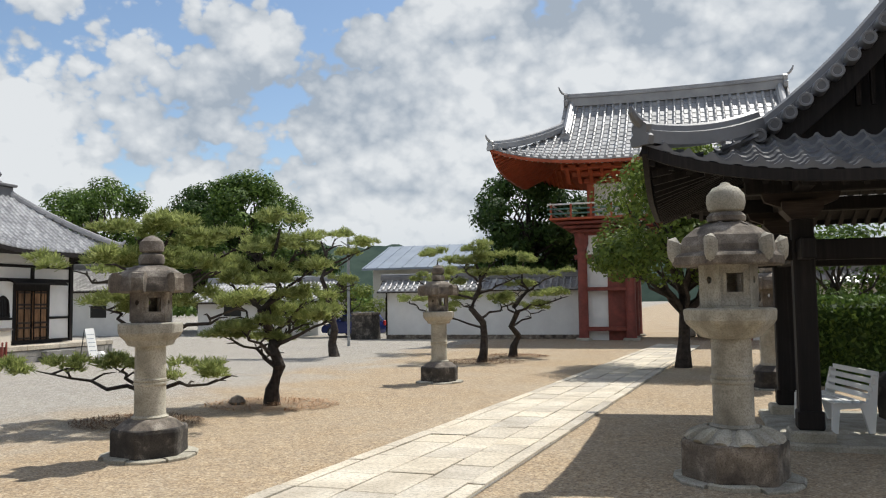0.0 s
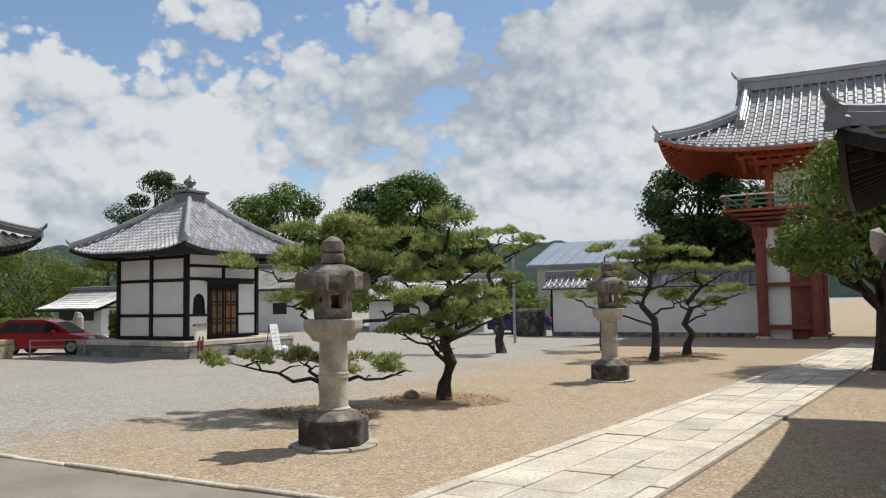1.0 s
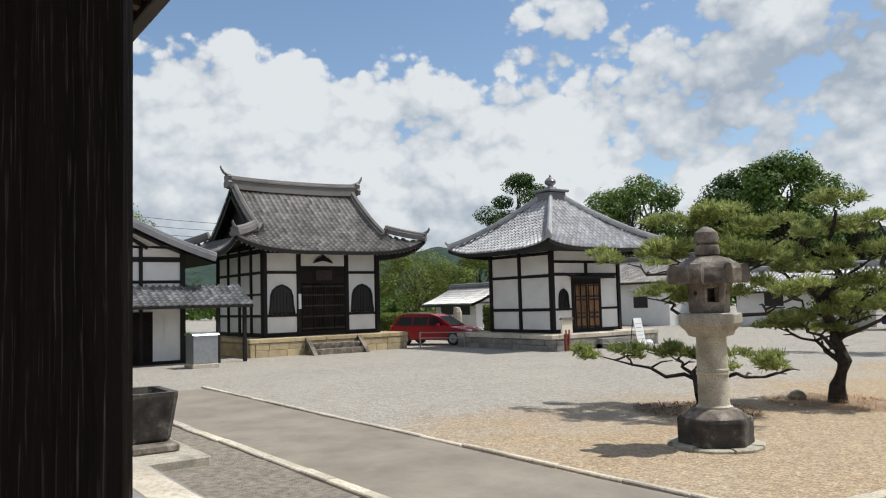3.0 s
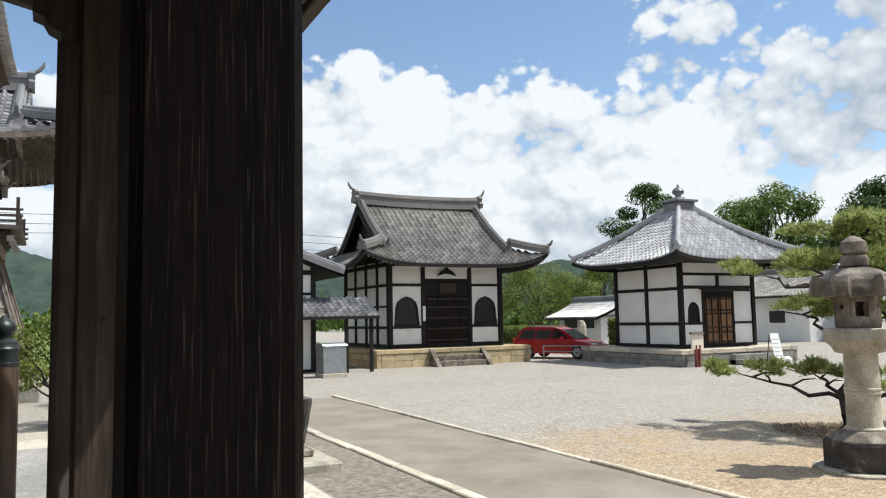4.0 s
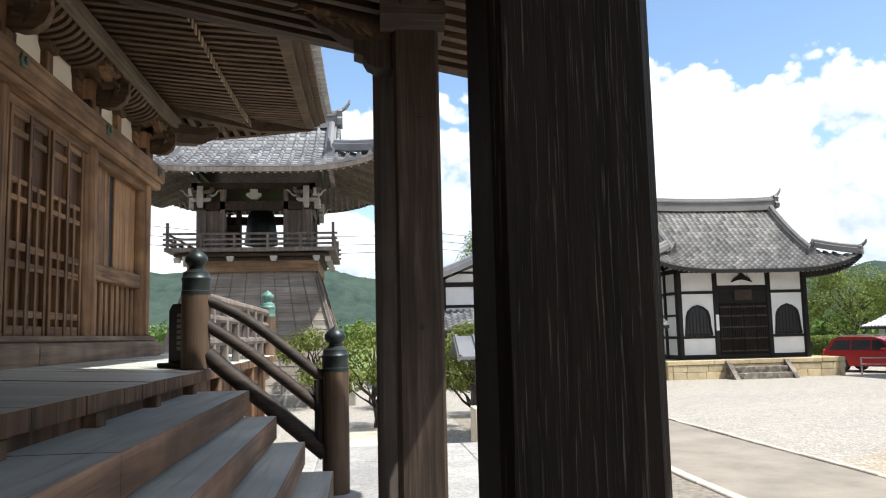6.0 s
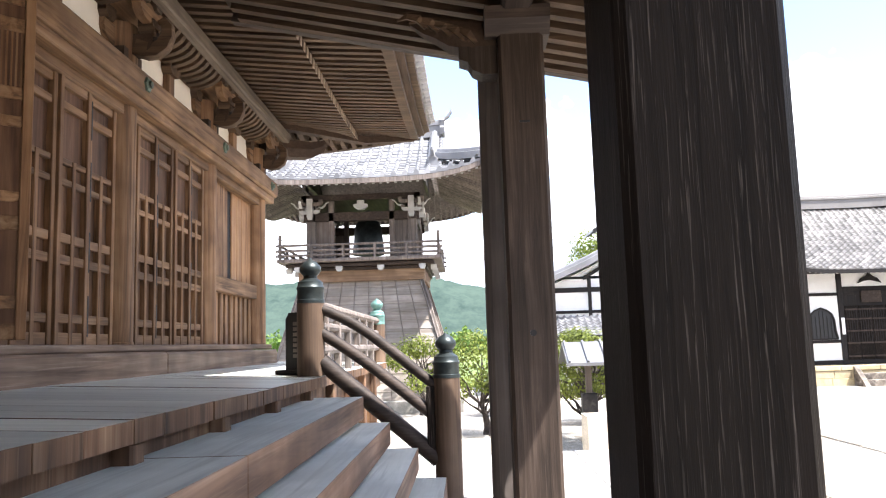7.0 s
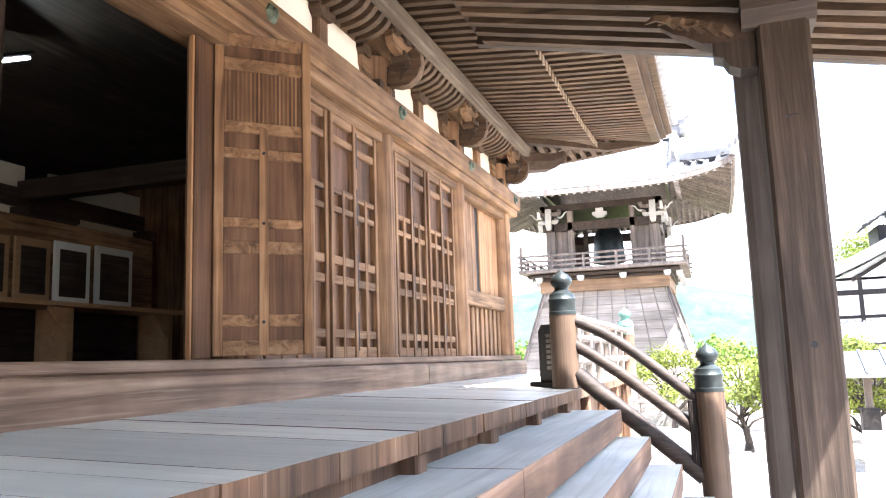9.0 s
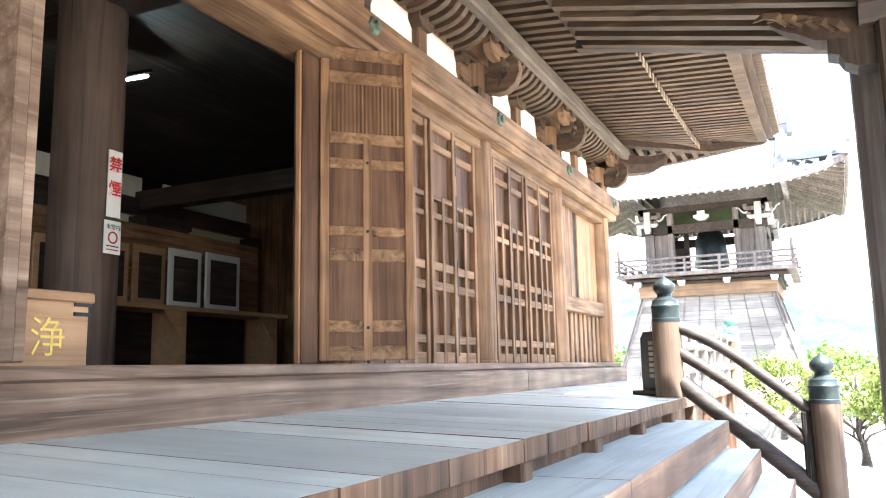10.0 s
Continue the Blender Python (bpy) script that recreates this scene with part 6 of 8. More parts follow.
    part("housing", Geo().bar((0.24, 0, -0.06), (-0.24, 0, 0.17), 0.07, 0.04), IRON, lamp)


build_interior()


# ---- half-timbered halls ----
def framed_wall(root, m, w, z0, z1, posts, rails, t=0.14, mat=WOOD_BLACK, infill=PLASTER):
    """White infill between dark posts and rails; local x along the wall, +y outwards."""
    part("infill", Geo().box(-w / 2, w / 2, -0.06, 0.0, z0, z1, 0, m), infill, root)
    for x, pw in posts:
        part("post", Geo().box(x - pw / 2, x + pw / 2, -0.1, 0.08, z0, z1, 0.01, m), mat, root)
    for z, a, b, h in rails:
        part("rail", Geo().box(a, b, -0.07, 0.05, z - h / 2, z + h / 2, 0.008, m), mat, root)


def bell_window(root, m, x, z0, w, h):
    """Cusped window: dark flared opening with a black frame and bars."""
    prof = [(-0.56, 0.0), (0.56, 0.0), (0.50, 0.25), (0.47, 0.62), (0.40, 0.80), (0.22, 0.93), (0.0, 1.0), (-0.22, 0.93), (-0.40, 0.80), (-0.47, 0.62), (-0.50, 0.25)]
    pts = [(x + a * w, z0 + b * h) for a, b in prof]
    win = part("bell_window", Geo().prism(pts, 0.004, 0.015, m), GLASS_DARK, root, "dark cusped bell-shaped window")
    ring = [m @ Vector((a, 0.03, b)) for a, b in pts + pts[:1]]
    part("frame", Geo().sweep([(-0.035, -0.03), (0.035, -0.03), (0.035, 0.03), (-0.035, 0.03)], ring, up=m.to_3x3() @ Vector((0, 1, 0))), WOOD_BLACK, win)
    for i in range(6):
        xx = x - 0.36 * w + 0.72 * w * i / 5
        part("bar", Geo().box(xx - 0.012, xx + 0.012, 0.015, 0.03, z0 + 0.02, z0 + h * (0.9 if abs(i - 2.5) < 1 else 0.74), 0, m), WOOD_BLACK, win)


def stone_base(root, x0, x1, y0, y1, ztop, mat, capmat, course=0.34):
    part("core", Geo().box(x0 + 0.2, x1 - 0.2, y0 + 0.2, y1 - 0.2, GZ - 0.1, ztop - 0.02), mat, root)
    rng = random.Random(int(abs(x0) * 10))
    zs = [GZ - 0.05, GZ + (ztop - 0.2 - GZ) / 2, ztop - 0.2]
    for k in range(2):
        for horizontal, c, a0, a1 in ((True, y0, x0, x1), (True, y1, x0, x1), (False, x0, y0, y1), (False, x1, y0, y1)):
            p = a0 + (0.03 if horizontal else 0.26)
            end = a1 - (0.03 if horizontal else 0.26)
            while p < end - 0.05:
                q = min(end, p + rng.uniform(0.55, 1.1))
                o = rng.uniform(0.0, 0.012)
                if horizontal:
                    s = 1 if c == y1 else -1
                    g = Geo().box(p + 0.006, q - 0.006, c - s * (0.25), c - s * (0.035 - o), zs[k] + 0.005, zs[k + 1] - 0.005, 0.012)
                else:
                    s = 1 if c == x1 else -1
                    g = Geo().box(c - s * 0.25, c - s * (0.035 - o), p + 0.006, q - 0.006, zs[k] + 0.005, zs[k + 1] - 0.005, 0.012)
                part("stone_block", g, mat, root)
                p = q
    for y in (y0, y1):
        p = x0
        while p < x1 - 0.05:
            q = min(x1, p + rng.uniform(1.2, 1.9))
            part("cap_stone", Geo().box(p + 0.004, q - 0.004, y - (0 if y == y0 else 0.42), y + (0.42 if y == y0 else 0), ztop - 0.19, ztop, 0.02), capmat, root)
            p = q
    for x in (x0, x1):
        p = y0 + 0.42
        while p < y1 - 0.47:
            q = min(y1 - 0.42, p + rng.uniform(1.2, 1.9))
            part("cap_stone", Geo().box(x - (0 if x == x0 else 0.42), x + (0.42 if x == x0 else 0), p + 0.004, q - 0.004, ztop - 0.19, ztop, 0.02), capmat, root)
            p = q
    part("deck", Geo().box(x0 + 0.42, x1 - 0.42, y0 + 0.42, y1 - 0.42, ztop - 0.1, ztop - 0.01), capmat, root)


def steps(root, x, y0, y1, z0, z1, n, mat, cheek):
    for i in range(n):
        z = z0 + (z1 - z0) * (i + 1) / (n + 1)
        part("step", Geo().box(x + 0.02, x + 0.34 * (n - i), y0, y1, z0 - 0.05, z, 0.02), mat, root)
    if cheek:
        for y in (y0 - 0.22, y1 + 0.02):
            g = Geo().prism([(0, z0 - 0.05), (0.95, z0 - 0.05), (0.80, z0 + 0.12), (0.05, z1 + 0.02), (0, z1 + 0.02)], 0, 0.20, Matrix.Translation((x, y, 0)))
            part("cheek_stone", g, mat, root)


def build_sutra_hall():
    root = thing("half_timbered_hall", (0, 0, 0), "white and black half-timbered hall with a grey hip-and-gable roof", "temple")
    stone_base(root, -41.4, -33.1, 13.5, 21.55, 1.05, SANDSTONE, SANDSTONE)
    steps(root, -33.1, 16.3, 18.7, GZ, 1.0, 2, GRANITE_DARK, True)
    cx, cy, hx, hy = -37.25, 17.6, 2.95, 2.95
    z0, z1 = 1.05, 5.15
    fr = Matrix.Translation((cx + hx, cy, 0)) @ Matrix.Rotation(-PI / 2, 4, "Z")
    # local x runs towards -y on the front; the door is a little right of the middle
    rails = [(z0 + 0.1, -2.95, 2.95, 0.18), (4.0, -2.95, 2.95, 0.13), (2.02, -2.95, -1.25, 0.12), (2.02, 1.25, 2.95, 0.12), (4.98, -2.95, 2.95, 0.2)]
    framed_wall(root, fr, 5.9, z0, z1, [(-2.95, 0.26), (2.95, 0.26), (-1.25, 0.2), (1.25, 0.2)], rails)
    # Black sheet laid on the wall in place of a shaded recess.
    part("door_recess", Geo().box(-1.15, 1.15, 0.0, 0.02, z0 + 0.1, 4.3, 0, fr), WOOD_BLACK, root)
    for i in range(4):
        a = -1.12 + i * 0.56
        d = part("door_leaf", Geo().box(a + 0.01, a + 0.55, 0.02, 0.05, z0 + 0.18, 3.5, 0.008, fr), WOOD_DARK_Z, root, "dark panelled door leaf")
        for z in (1.35, 1.9, 2.4, 2.9, 3.3):
            part("cross_rail", Geo().box(a + 0.02, a + 0.54, 0.05, 0.075, z, z + 0.07, 0, fr), WOOD_DARK_X, d)
        for k in range(5):
            part("bar", Geo().box(a + 0.06 + k * 0.1, a + 0.085 + k * 0.1, 0.05, 0.068, 1.9, 3.4, 0, fr), WOOD_BLACK, d)
    part("name_board", Geo().box(-0.42, 0.42, 0.1, 0.16, 3.62, 4.1, 0.01, fr), WOOD_DARK_X, root)
    part("carved_frog_leg", Geo().prism([(-0.5, 4.42), (-0.35, 4.62), (-0.15, 4.72), (0, 4.88), (0.15, 4.72), (0.35, 4.62), (0.5, 4.42), (0.25, 4.5), (0, 4.55), (-0.25, 4.5)], 0.05, 0.12, fr), WOOD_BLACK, root)
    for x in (-2.1, 2.1):
        bell_window(root, fr, x, 2.12, 1.12, 1.3)
    part("notice_strip", Geo().box(1.16, 1.30, 0.09, 0.10, 2.3, 3.0, 0, fr), PAPER, root, "narrow white notice strip on the door post")
    sl = Matrix.Translation((cx, cy - hy, 0)) @ Matrix.Rotation(PI, 4, "Z")
    framed_wall(root, sl, 5.9, z0, z1, [(-2.95, 0.26), (-1.5, 0.18), (0, 0.2), (1.5, 0.18), (2.95, 0.26)], [(z0 + 0.1, -2.95, 2.95, 0.18), (4.0, -2.95, 2.95, 0.13), (2.02, -2.95, 2.95, 0.12), (3.0, -2.95, 0, 0.1), (4.98, -2.95, 2.95, 0.2)])
    for mm in (Matrix.Translation((cx, cy + hy, 0)), Matrix.Translation((cx - hx, cy, 0)) @ Matrix.Rotation(PI / 2, 4, "Z")):
        framed_wall(root, mm, 5.9, z0, z1, [(-2.95, 0.26), (0, 0.2), (2.95, 0.26)], [(z0 + 0.1, -2.95, 2.95, 0.18), (4.0, -2.95, 2.95, 0.13)])
    tiled_roof(root, cx, cy, 4.95, 4.85, 4.5, 3.2, 0.62, 1.45, "y", WAVE, 0.27, 0.24, TILE_OLD, WOOD_BLACK, WOOD_BLACK, 0.22)


build_sutra_hall()


def build_square_hall():
    root = thing("square_hall", (0, 0, 0), "small white square hall with a pyramid roof of silver tiles", "temple")
    cx, cy, h = -28.43, 26.97, 2.13
    stone_base(root, cx - 3.4, cx + 3.4, cy - 3.4, cy + 3.4, 0.93, BLOCKS, SLAB)
    steps(root, cx + 3.4, 26.2, 27.9, GZ, 0.9, 2, BLOCKS, False)
    z0, z1 = 0.95, 4.6
    fr = Matrix.Translation((cx + h, cy, 0)) @ Matrix.Rotation(-PI / 2, 4, "Z")
    framed_wall(root, fr, 2 * h, z0, z1, [(-h, 0.2), (h, 0.2)], [(z0 + 0.07, -h, h, 0.14), (3.55, -h, h, 0.14), (4.12, -h, h, 0.12), (1.98, 0.95, h, 0.1), (1.98, -h, -0.95, 0.1)])
    part("mid_post", Geo().box(-0.08, 0.08, -0.05, 0.06, 3.55, 4.12, 0, fr), WOOD_BLACK, root)
    part("door_frame", Geo().box(-0.95, 0.95, 0.0, 0.03, z0, 3.4, 0, fr), WOOD_BLACK, root)
    for s in (-1, 1):
        d = part("door_leaf", Geo().box(min(0.02 * s, 0.8 * s), max(0.02 * s, 0.8 * s), 0.03, 0.06, z0 + 0.15, 3.1, 0.008, fr), WOOD_BROWN_Z, root, "brown panelled door leaf")
        for z in (1.12, 1.55, 1.75, 2.35, 2.5, 3.0):
            part("cross_rail", Geo().box(min(0.05 * s, 0.78 * s), max(0.05 * s, 0.78 * s), 0.06, 0.085, z, z + 0.08, 0, fr), WOOD_DARK_X, d)
        for k in (0.05, 0.4, 0.74):
            part("stile", Geo().box(min(k * s, (k + 0.05) * s), max(k * s, (k + 0.05) * s), 0.06, 0.085, z0 + 0.15, 3.1, 0, fr), WOOD_DARK_Z, d)
    g = Geo().add([(fr @ Vector(p)) for p in ((-1.3, 0.0, 3.62), (1.3, 0.0, 3.62), (1.35, 0.6, 3.42), (-1.35, 0.6, 3.42), (-1.3, 0.0, 3.54), (1.3, 0.0, 3.54), (1.35, 0.6, 3.34), (-1.35, 0.6, 3.34))],
                  [(0, 1, 2, 3), (7, 6, 5, 4), (3, 2, 6, 7), (0, 3, 7, 4), (1, 5, 6, 2), (0, 4, 5, 1)])
    part("door_hood", g, WOOD_BLACK, root)
    bell_window(root, fr, 1.45, 2.03, 0.55, 0.85)
    sl = Matrix.Translation((cx, cy - h, 0)) @ Matrix.Rotation(PI, 4, "Z")
    for mm in (sl, Matrix.Translation((cx, cy + h, 0)), Matrix.Translation((cx - h, cy, 0)) @ Matrix.Rotation(PI / 2, 4, "Z")):
        framed_wall(root, mm, 2 * h, z0, z1, [(-h, 0.2), (0, 0.18), (h, 0.2)], [(z0 + 0.07, -h, h, 0.14), (3.5, -h, h, 0.14), (1.98, -h, h, 0.14), (4.5, -h, h, 0.14)])
    SAG[0] = 0.80
    tiled_roof(root, cx, cy, 4.72, 3.6, 3.6, 2.95, 0.34, 3.6, "x", WAVE, 0.25, 0.21, TILE_PALE, WOOD_BLACK, PLASTER, 0.0, hip_scale=0.62, pyramid=True)
    SAG[0] = 0.70
    part("roof_cap", Geo().box(cx - 0.52, cx + 0.52, cy - 0.52, cy + 0.52, 7.0, 7.6, 0.03), TILE, root)
    part("roof_cap_plate", Geo().box(cx - 0.64, cx + 0.64, cy - 0.64, cy + 0.64, 7.6, 7.72, 0.03), TILE, root)
    part("finial", Geo().lathe([(0.36, 7.72), (0.30, 7.84), (0.14, 7.90), (0.13, 7.95), (0.26, 8.05), (0.28, 8.16), (0.20, 8.28), (0.07, 8.36), (0.02, 8.5)], 16, (cx, cy, 0)), TILE, root, smooth=True)


build_square_hall()


def build_side_house():
    root = thing("side_house", (0, 0, 0), "white gabled house with black timbers and a tiled pent roof", "house")
    x1, x0, y0, y1 = -33.0, -41.0, 4.0, 10.6
    cy = (y0 + y1) / 2
    fr = Matrix.Translation((x1, cy, 0)) @ Matrix.Rotation(-PI / 2, 4, "Z")
    w = y1 - y0
    framed_wall(root, fr, w, GZ, 5.0, [(-w / 2, 0.2), (w / 2, 0.2), (-w / 4, 0.14), (0, 0.18), (w / 4, 0.14)], [(4.45, -w / 2, w / 2, 0.2), (3.55, -w / 2, w / 2, 0.12), (0.3, -w / 2, w / 2, 0.16)])
    part("ground_shutter", Geo().box(-w / 2 + 1.2, w / 2 - 1.0, 0.02, 0.07, 0.35, 2.35, 0.01, fr), WOOD_DARK_Z, root)
    part("notice_strip", Geo().box(-w / 2 + 0.62, -w / 2 + 0.74, 0.08, 0.1, 1.3, 2.2, 0, fr), PAPER, root, "narrow white notice strip")
    g = Geo().prism([(-w / 2, 4.9), (w / 2, 4.9), (0, 6.25)], -0.1, 0.0, fr)
    part("gable", g, PLASTER, root)
    for s in (-1, 1):
        part("gable_brace", Geo().bar(fr @ Vector((s * 0.2, 0.05, 5.9)), fr @ Vector((s * 1.9, 0.05, 4.9)), 0.12, 0.14), WOOD_BLACK, root)
    part("gable_post", Geo().box(-0.1, 0.1, 0.0, 0.06, 4.5, 6.2, 0, fr), WOOD_BLACK, root)
    part("side_wall", Geo().box(x0, x1 - 0.05, y1 - 0.1, y1, GZ, 4.8), PLASTER, root)
    part("side_wall", Geo().box(x0, x1 - 0.05, y0, y0 + 0.1, GZ, 4.8), PLASTER, root)
    L = (x1 - x0) / 2 + 0.7
    for s in (-1, 1):
        m = Matrix.Translation(((x0 + x1) / 2, cy, 4.45)) @ (Matrix.Identity(4) if s < 0 else Matrix.Rotation(PI, 4, "Z")) @ Matrix.Translation((0, -w / 2 - 1.15, 0))
        g = Geo()
        tile_slope(g, m, L, w / 2 + 1.15, 1.95, 0.0, 0.0, 0.28, 0.26, WAVE, w / 2 + 1.15)
        part("roof_tiles", g, TILE, root, fix=False)
        g = Geo()
        slope_shell(g, m, L, w / 2 + 1.15, 1.95, 0.0, 0.0, w / 2 + 1.15, 0.05, 0.14)
        part("roof_boarding", g, WOOD_BLACK, root)
        part("verge_tiles", Geo().sweep(RIDGE_SEC, [m @ Vector((s2 * (L - 0.1), d, rise(d, w / 2 + 1.15, 1.95) + 0.0)) for s2 in ((1,) if s < 0 else (-1,)) for d in [(w / 2 + 1.15) * i / 8 for i in range(9)]]), TILE, root)
    part("main_ridge", Geo().sweep([(a * 1.2, b * 1.5) for a, b in RIDGE_SEC], [(x0 - 0.7, cy, 6.4), (x1 + 0.7, cy, 6.4)]), TILE, root)
    ornament(root, Vector((x1 + 0.75, cy, 6.55)), Vector((1, 0, 0)), TILE, 1.4)
    # raised lantern on the ridge
    part("ridge_lantern", Geo().box(-36.4, -34.4, cy - 0.6, cy + 0.6, 6.3, 7.1, 0.02), WOOD_BLACK, root)
    g = Geo()
    m = Matrix.Translation((-35.4, cy, 7.05))
    for s in (0, PI):
        tile_slope(g, m @ Matrix.Rotation(s, 4, "Z") @ Matrix.Translation((0, -1.2, 0)), 1.5, 1.2, 0.75, 0.0, 0.0, 0.28, 0.26, WAVE, 1.2)
    part("lantern_roof", g, TILE, root, fix=False)
    # pent roof along the front
    m = fr @ Matrix.Rotation(PI, 4, "Z") @ Matrix.Translation((1.1, -1.6, 2.62))
    g = Geo()
    tile_slope(g, m, w / 2 + 1.3, 1.6, 0.78, 0.0, 0.0, 0.27, 0.24, WAVE, 1.6)
    part("pent_tiles", g, TILE, root, fix=False)
    g = Geo()
    slope_shell(g, m, w / 2 + 1.3, 1.6, 0.78, 0.0, 0.0, 1.6, 0.05, 0.12)
    part("pent_boarding", g, WOOD_BLACK, root)
    for y in (11.6, 12.7):
        part("pent_post", Geo().box(-31.7, -31.56, y - 0.07, y + 0.07, GZ, 2.6, 0.01), WOOD_BLACK, root)


build_side_house()


# ---- gate, precinct wall ----
def build_gate():
    root = thing("tower_gate", (0, 0, 0), "two-storey vermilion temple gate with a grey tiled roof", "gate")
    cx, cy = -0.8, 46.4
    fx, fy = 4.9, 2.7
    for x in (cx - fx, cx - 2.4, cx + 2.4, cx + fx):
        for y in (cy - fy, cy, cy + fy):
            part("pillar", Geo().lathe([(0.30, 0.05), (0.27, 0.3), (0.25, 6.2)], 16, (x, y, GZ)), RED_DARK, root, smooth=True)
            part("base_stone", Geo().lathe([(0.45, -0.05), (0.45, 0.08), (0.38, 0.14)], 14, (x, y, GZ)), GRANITE, root)
    for z, h in ((0.75, 0.22), (2.9, 0.2), (4.6, 0.26), (5.9, 0.3)):
        for y in (cy - fy, cy + fy):
            part("tie_beam", Geo().box(cx - fx - 0.4, cx + fx + 0.4, y - 0.13, y + 0.13, z, z + h, 0.01) if z > 4 else Geo().box(cx - fx, cx - 2.4, y - 0.13, y + 0.13, z, z + h, 0.01), RED_DARK, root)
        for x in (cx - fx, cx + fx):
            part("side_beam", Geo().box(x - 0.13, x + 0.13, cy - fy, cy + fy, z, z + h, 0.01), RED_DARK, root)
    for s in (-1, 1):
        part("bay_wall", Geo().box(cx + s * 3.65 - 1.2, cx + s * 3.65 + 1.2, cy - fy + 0.3, cy - fy + 0.36, GZ, 4.7), PLASTER, root)
        part("bay_board", Geo().box(cx + s * 3.0 - 0.6, cx + s * 3.0 + 0.6, cy - fy + 0.22, cy - fy + 0.3, GZ, 4.7), RED_DARK, root)
        part("side_wall", Geo().box(cx + s * fx - 0.05, cx + s * fx + 0.05, cy - fy, cy + fy, GZ, 4.6), PLASTER, root)
    part("upper_panel", Geo().box(cx - fx, cx + fx, cy - fy + 0.02, cy - fy + 0.1, 4.86, 5.9), PLASTER, root)
    for i in range(9):
        x = cx - fx + i * fx / 4
        part("strut", Geo().prism([(-0.12, 0), (0.12, 0), (0.35, 0.55), (0.35, 1.0), (-0.35, 1.0), (-0.35, 0.55)], -0.2, 0.06, Matrix.Translation((x, cy - fy, 4.9))), RED_DARK, root)
    # bracketed balcony
    for k, o in enumerate((0.5, 0.85, 1.2)):
        part("bracket_course", Geo().box(cx - fx - o, cx + fx + o, cy - fy - o, cy + fy + o, 6.05 + 0.2 * k, 6.2 + 0.2 * k, 0.02), RED_DARK, root)
    part("balcony_deck", Geo().box(cx - fx - 1.5, cx + fx + 1.5, cy - fy - 1.5, cy + fy + 1.5, 6.66, 6.78, 0.02), RED_PAINT, root)
    for z in (7.0, 7.25, 7.5):
        for y in (cy - fy - 1.4, cy + fy + 1.4):
            part("rail", Geo().tube([(cx - fx - 1.6, y, z), (cx + fx + 1.6, y, z)], 0.05, 8), PLASTER if z == 7.5 else BRONZE_GREEN, root)
        for x in (cx - fx - 1.4, cx + fx + 1.4):
            part("rail", Geo().tube([(x, cy - fy - 1.6, z), (x, cy + fy + 1.6, z)], 0.05, 8), PLASTER if z == 7.5 else BRONZE_GREEN, root)
    for i in range(13):
        x = cx - fx - 1.4 + (2 * fx + 2.8) * i / 12
        part("baluster", Geo().box(x - 0.05, x + 0.05, cy - fy - 1.45, cy - fy - 1.35, 6.78, 7.5), RED_PAINT, root)
    part("upper_storey", Geo().box(cx - fx + 0.5, cx + fx - 0.5, cy - fy + 0.4, cy + fy - 0.4, 6.78, 9.1), PLASTER, root)
    for i in range(5):
        x = cx - fx + 0.5 + (2 * fx - 1.0) * i / 4
        part("upper_pillar", Geo().lathe([(0.2, 6.78), (0.2, 9.1)], 12, (x, cy - fy + 0.36, 0)), RED_PAINT, root, smooth=True)
    for k, o in enumerate((0.2, 0.75, 1.3)):
        part("eave_bracket_course", Geo().box(cx - fx + 0.4 - o, cx + fx - 0.4 + o, cy - fy + 0.3 - o, cy + fy - 0.3 + o, 8.75 + 0.32 * k, 9.02 + 0.32 * k, 0.03), RED_PAINT, root)
    for i in range(19):
        x = cx - fx - 0.6 + (2 * fx + 1.2) * i / 18
        part("bracket", Geo().prism([(0, 0), (0.25, 0.0), (1.3, 0.75), (1.3, 0.95), (0, 0.95)], -0.09, 0.09, Matrix.Translation((x, cy - fy + 0.3, 8.75)) @ Matrix.Rotation(-PI / 2, 4, "Z")), RED_PAINT, root)
    tiled_roof(root, cx, cy, 9.55, 9.2, 5.5, 4.1, 0.95, 3.4, "x", ROUND, 0.42, 0.42, TILE_PALE, RED_PAINT, RED_PAINT, 0.3, WHITE_TIP, 1.2, 1.25)


build_gate()


